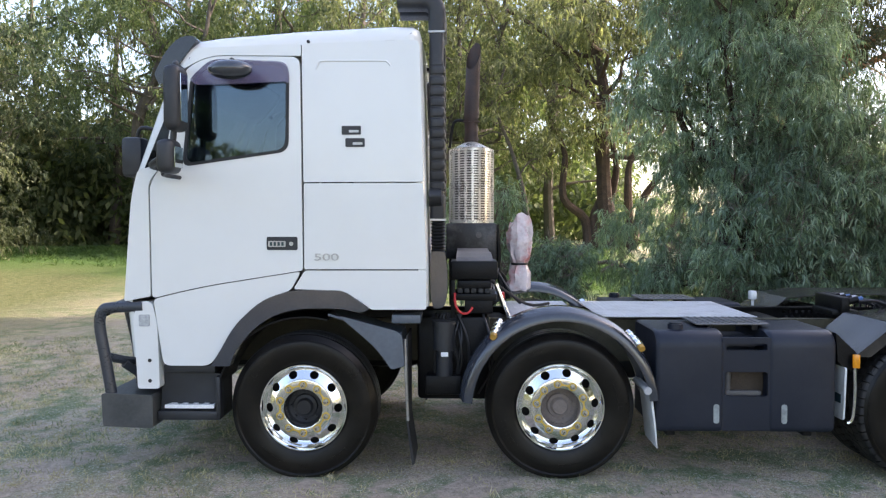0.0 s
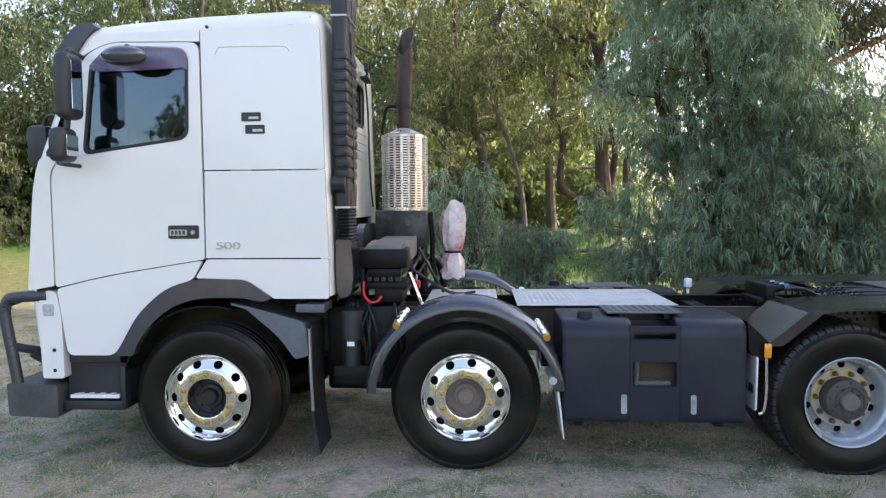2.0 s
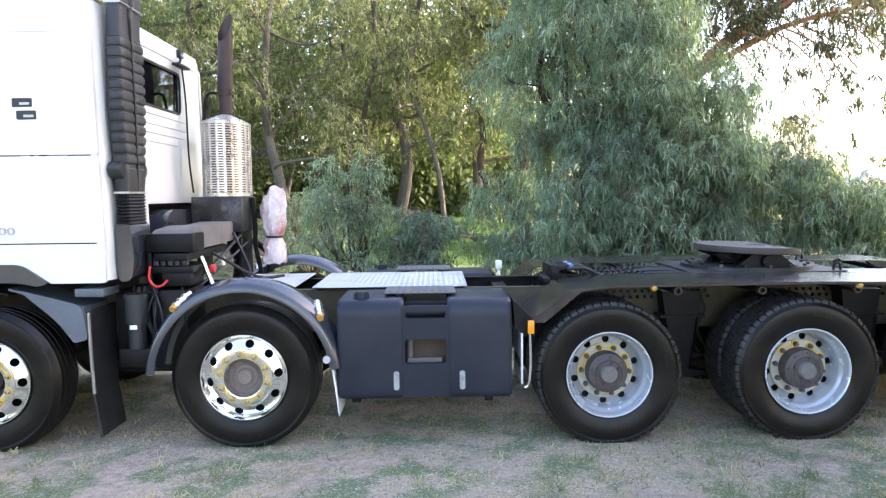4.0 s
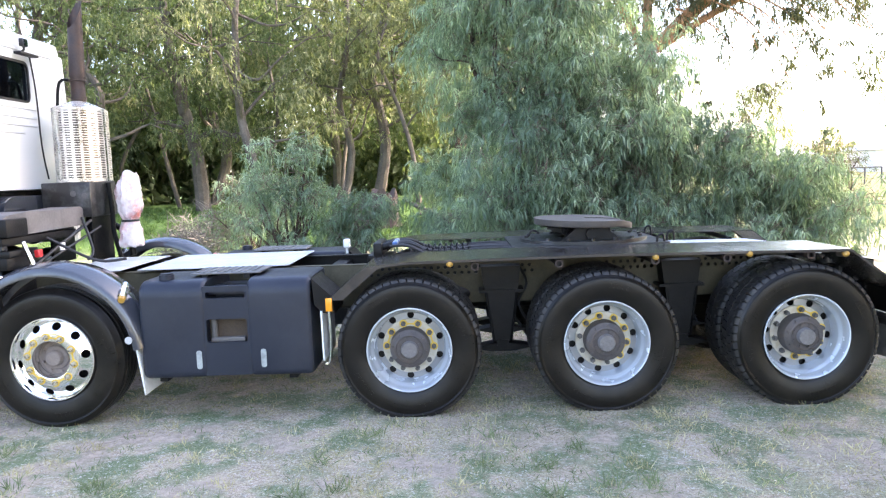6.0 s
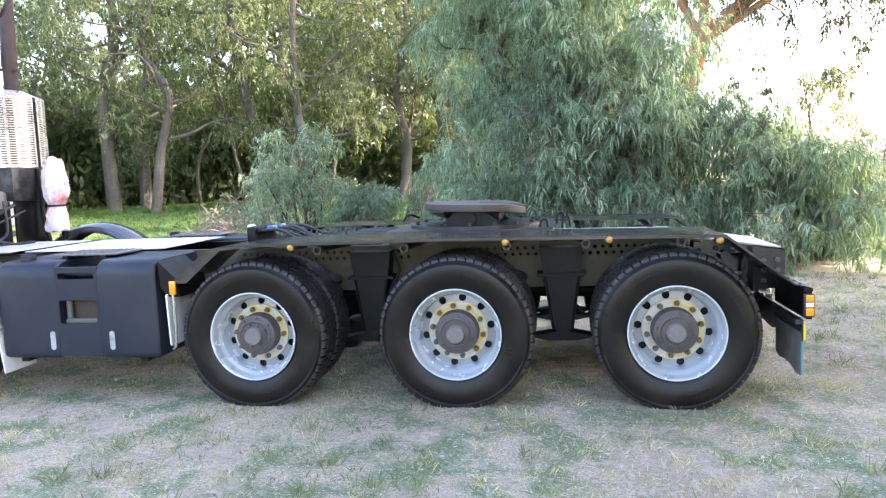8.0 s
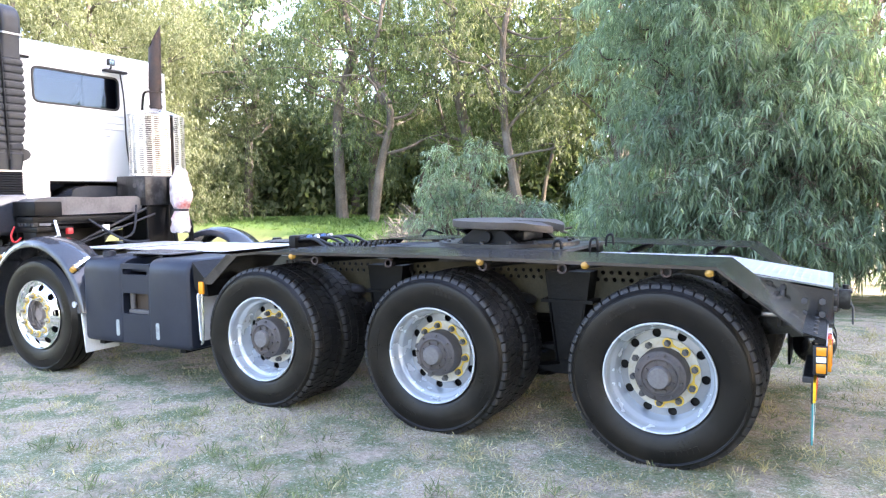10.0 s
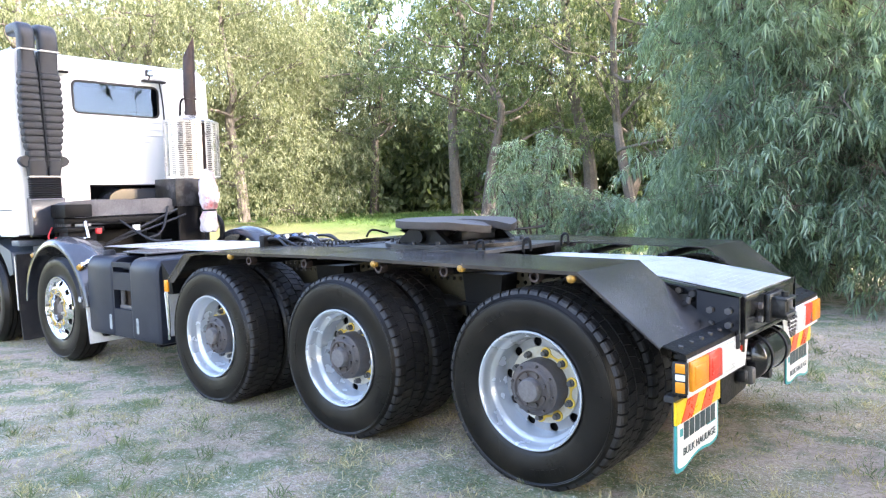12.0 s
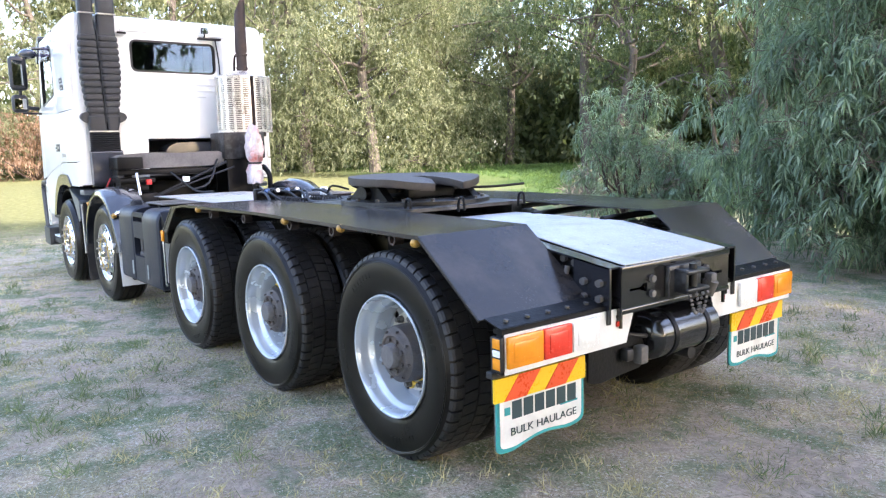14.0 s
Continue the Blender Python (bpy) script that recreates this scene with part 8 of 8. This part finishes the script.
        strip(bm, [(7.18, 1.036), (7.795, 0.947)], min(out(0.085), out(0.010)), max(out(0.085), out(0.010)), 0.008)
        box(bm, 7.585, 7.597, min(out(0.075), out(0.012)), max(out(0.075), out(0.012)), 0.67, 0.965)
        part("end_gusset", bm, GLOSS, side, "glossy black end gusset")
        bm = bmesh.new()
        plate(bm, rounded([(7.20, 0.70), (7.27, 0.70), (7.29, 0.84), (7.27, 1.00), (7.20, 1.01)], 0.01), "y", min(out(0.085), out(0.073)), max(out(0.085), out(0.073)))
        part("web_plate", bm, GLOSS, side)
        bolt = None
        spots = [(x, z, 0.095) for x in (7.655, 7.745) for z in (0.875, 0.805, 0.735)] + [(7.235, z, 0.095) for z in (0.95, 0.86, 0.77)]
        spots += [(7.36, 0.955, 0.024), (7.36, 0.80, 0.024), (7.47, 0.955, 0.024), (7.34, 0.88, 0.024), (7.54, 0.94, 0.024), (7.55, 0.80, 0.024), (7.55, 0.73, 0.024), (7.36, 0.73, 0.024)]
        for x, z, d in spots:
            m = Matrix.Translation((x, out(d), z))
            if bolt is None:
                bm = bmesh.new()
                cyl(bm, (0, 0.012, 0), (0, -0.012, 0), 0.018, 6)
                bolt = part("bolt_head", bm, WORN, side)
                bolt.matrix_basis = m
            else:
                part_again(bolt, m, side)
        bm = bmesh.new()
        tube(bm, [(7.545, out(0.08), 0.93), (7.535, out(0.095), 0.84), (7.53, out(0.08), 0.72)], 0.013, 8)
        part("spring_pin", bm, WORN, side)
        bm = bmesh.new()
        box(bm, 7.39, 7.53, min(out(0.08), out(0.014)), max(out(0.08), out(0.014)), 0.885, 0.925, 0.012)
        part("shackle_arm", bm, GLOSS, side)
        bm = bmesh.new()
        cyl(bm, (7.41, out(0.09), 0.905), (7.41, out(0.014), 0.905), 0.034, 16)
        part("shackle_eye", bm, GLOSS, side)
        bm = bmesh.new()
        box(bm, 7.38, 7.55, min(out(0.03), out(0.014)), max(out(0.03), out(0.014)), 0.765, 0.790, 0.004)
        part("pale_strap", bm, STEEL, side)
    bm = bmesh.new()
    slot = [(0.72, 0.825), (0.80, 0.825), (0.815, 0.84), (0.845, 0.84), (0.845, 0.80), (0.815, 0.80), (0.80, 0.812), (0.72, 0.812)]
    slot2 = [(2 * CY - y, z) for y, z in slot]
    plate(bm, rect(RAIL_N - 0.01, RAIL_F + 0.01, 0.735, 0.905, 0.008), "x", 7.835, 7.85, [slot, slot2])
    box(bm, 7.82, 7.856, RAIL_N - 0.012, RAIL_F + 0.012, 0.902, 0.932, 0.004)
    box(bm, 7.80, 7.856, RAIL_N - 0.012, RAIL_F + 0.012, 0.715, 0.738, 0.004)
    end = part("end_beam", bm, GLOSS, truck, "black slotted end cross beam")
    end.location = (-0.05, 0, 0.012)
    for y in (0.875, 1.305):
        for z in (0.785, 0.855):
            bm = bmesh.new()
            cyl(bm, (7.85, y, z), (7.868, y, z), 0.018, 6)
            part("beam_bolt", bm, WORN, end)
    bm = bmesh.new()
    box(bm, 7.85, 7.95, 1.02, 1.20, 0.86, 0.880, 0.008)
    box(bm, 7.85, 7.95, 1.02, 1.20, 0.775, 0.795, 0.008)
    box(bm, 7.85, 7.875, 0.98, 1.24, 0.75, 0.90, 0.006)
    cyl(bm, (7.915, 1.11, 0.755), (7.915, 1.11, 0.905), 0.020, 14)
    box(bm, 7.87, 7.94, 1.02, 1.04, 0.77, 0.885, 0.004)
    tow = part("tow_coupling", bm, SCUFFED, truck, "worn steel tow pin coupling")
    tow.location = (-0.05, 0, 0.012)
    bm = bmesh.new()
    for y0, y1 in ((1.03, 1.13), (1.08, 1.17)):
        for k in range(13):
            f = k / 12
            y, z = y0 + (y1 - y0) * f, 0.765 - 0.09 * math.sin(math.pi * f)
            bmesh.ops.create_icosphere(bm, subdivisions=1, radius=0.009, matrix=Matrix.Translation((7.955, y, z)) @ Matrix.Diagonal((0.8, 1.4, 1, 1)))
    part("safety_chain", bm, WORN, tow)
    bm = bmesh.new()
    box(bm, 7.85, 7.895, 1.30, 1.35, 0.755, 0.83, 0.010)
    cyl(bm, (7.86, 1.325, 0.72), (7.89, 1.325, 0.79), 0.026, 14)
    part("trailer_socket", bm, WORN, truck, "grey trailer socket").location = (-0.05, 0, 0.012)
    bm = bmesh.new()
    cyl(bm, (7.70, 0.97, 0.560), (7.70, 1.42, 0.560), 0.118, 36)
    for y in (0.97, 1.42):
        bmesh.ops.create_uvsphere(bm, u_segments=36, v_segments=12, radius=1, matrix=Matrix.Translation((7.70, y, 0.560)) @ Matrix.Diagonal((0.118, 0.05, 0.118, 1)))
    tank = part("air_tank", bm, GLOSS, truck, "glossy black air tank")
    for y in (1.06, 1.33):
        bm = bmesh.new()
        lathe(bm, [(0.119, -0.014), (0.123, -0.014), (0.123, 0.014), (0.119, 0.014)], 36)
        strap = part("tank_strap", bm, CHASSIS, tank)
        strap.location = (7.70, y, 0.560)
    bm = bmesh.new()
    plate(bm, rounded([(0.525, 0.585), (0.90, 0.585), (0.94, 0.50), (0.90, 0.425), (0.60, 0.405), (0.525, 0.42)], 0.02), "x", 7.715, 7.727)
    hanger = part("tail_bracket", bm, CHASSIS, truck, "black bracket plate under the tail panel")
    bm = bmesh.new()
    box(bm, 7.727, 7.775, 0.74, 0.79, 0.485, 0.545, 0.012)
    part("plate_lamp", bm, CABLE, hanger)
    bm = bmesh.new()
    box(bm, 7.727, 7.785, 0.83, 0.89, 0.455, 0.545, 0.015)
    part("bracket_block", bm, WORN, hanger)
    bm = bmesh.new()
    cyl(bm, (7.65, 1.30, 0.425), (7.74, 1.30, 0.425), 0.035, 16)
    part("drain_valve", bm, CABLE, tank)
    bm = bmesh.new()
    tube(bm, [(7.70, 0.80, 0.60), (7.74, 0.90, 0.58), (7.71, 0.97, 0.57)], 0.012, 8)
    part("tank_hose", bm, CABLE, tank)
    bm = bmesh.new()
    plate(bm, [(0.82, 0.70), (1.40, 0.70), (1.36, 0.46), (0.90, 0.44)], "x", 7.56, 7.575)
    part("tank_carrier", bm, CHASSIS, truck)


tail()


def rear_lamp():
    bm = bmesh.new()
    box(bm, 0.86, 0.90, 1.42, 1.50, 2.955, 3.025, 0.008)
    tube(bm, [(0.85, 1.46, 2.91), (0.88, 1.46, 2.93), (0.88, 1.46, 2.96)], 0.010, 8)
    lamp = part("work_lamp", bm, CABLE, truck, "square work lamp above the rear window")
    bm = bmesh.new()
    box(bm, 0.90, 0.904, 1.43, 1.49, 2.963, 3.017)
    part("lamp_lens", bm, GLASS, lamp)
    bm = bmesh.new()
    box(bm, 0.83, 0.90, 1.38, 1.66, 2.885, 2.91, 0.008)
    tube(bm, [(0.845, 1.60, 2.89), (0.86, 1.625, 2.6), (0.87, 1.63, 2.1), (0.89, 1.66, 1.80)], 0.008, 6)
    part("lamp_cable", bm, CABLE, truck)
    bm = bmesh.new()
    box(bm, 0.82, 0.86, 0.465, 0.56, 2.895, 2.915, 0.004)
    part("snorkel_bracket", bm, CHASSIS, truck)


rear_lamp()


def plastic_bag():
    rng = random.Random(2)
    bm = bmesh.new()
    rows = [(1.155, 0.085, 0.055), (1.17, 0.100, 0.062), (1.21, 0.106, 0.066), (1.26, 0.098, 0.064), (1.31, 0.102, 0.062), (1.375, 0.078, 0.050), (1.40, 0.070, 0.045), (1.43, 0.085, 0.055), (1.48, 0.100, 0.064), (1.53, 0.108, 0.068), (1.58, 0.116, 0.07), (1.63, 0.108, 0.066), (1.68, 0.112, 0.06), (1.72, 0.104, 0.05), (1.76, 0.102, 0.036), (1.80, 0.09, 0.02)]
    rings = []
    for z, a, b in rows:
        ring = []
        for k in range(28):
            t = 2 * math.pi * k / 28
            w = 1 + 0.34 * noise.noise((math.cos(t) * 2.2, math.sin(t) * 2.2, z * 9)) + 0.22 * noise.noise((math.cos(t) * 6, math.sin(t) * 6, z * 22)) + rng.uniform(-0.04, 0.04)
            lift = 0.05 * math.sin(t + 2.4) + 0.02 * math.sin(3 * t) if z > 1.74 else 0.008 * math.sin(5 * t + z * 30)
            ring.append(bm.verts.new((a * w * math.cos(t), b * w * math.sin(t), z + lift)))
        rings.append(ring)
    for a, b in zip(rings, rings[1:]):
        for k in range(28):
            bm.faces.new((a[k], a[(k + 1) % 28], b[(k + 1) % 28], b[k]))
    bm.faces.new(rings[0])
    bm.faces.new(rings[-1])
    bag = part("plastic_bag", bm, BAG, None, "crumpled clear plastic bag with red contents tied to a post", 22)
    bag.location = (1.60, 1.69, 0)
    bag.scale = (0.95, 1.4, 1)
    tagged(bag, category="bag")
    bm = bmesh.new()
    lathe(bm, [(0.080, -0.010), (0.084, 0.0), (0.080, 0.010)], 24)
    tie = part("cable_tie", bm, CABLE, bag, "black tie")
    tie.matrix_basis = Matrix.Translation((0, 0, 1.395)) @ Matrix.Rotation(math.pi / 2, 4, "X") @ Matrix.Diagonal((1, 1, 0.72, 1))


plastic_bag()
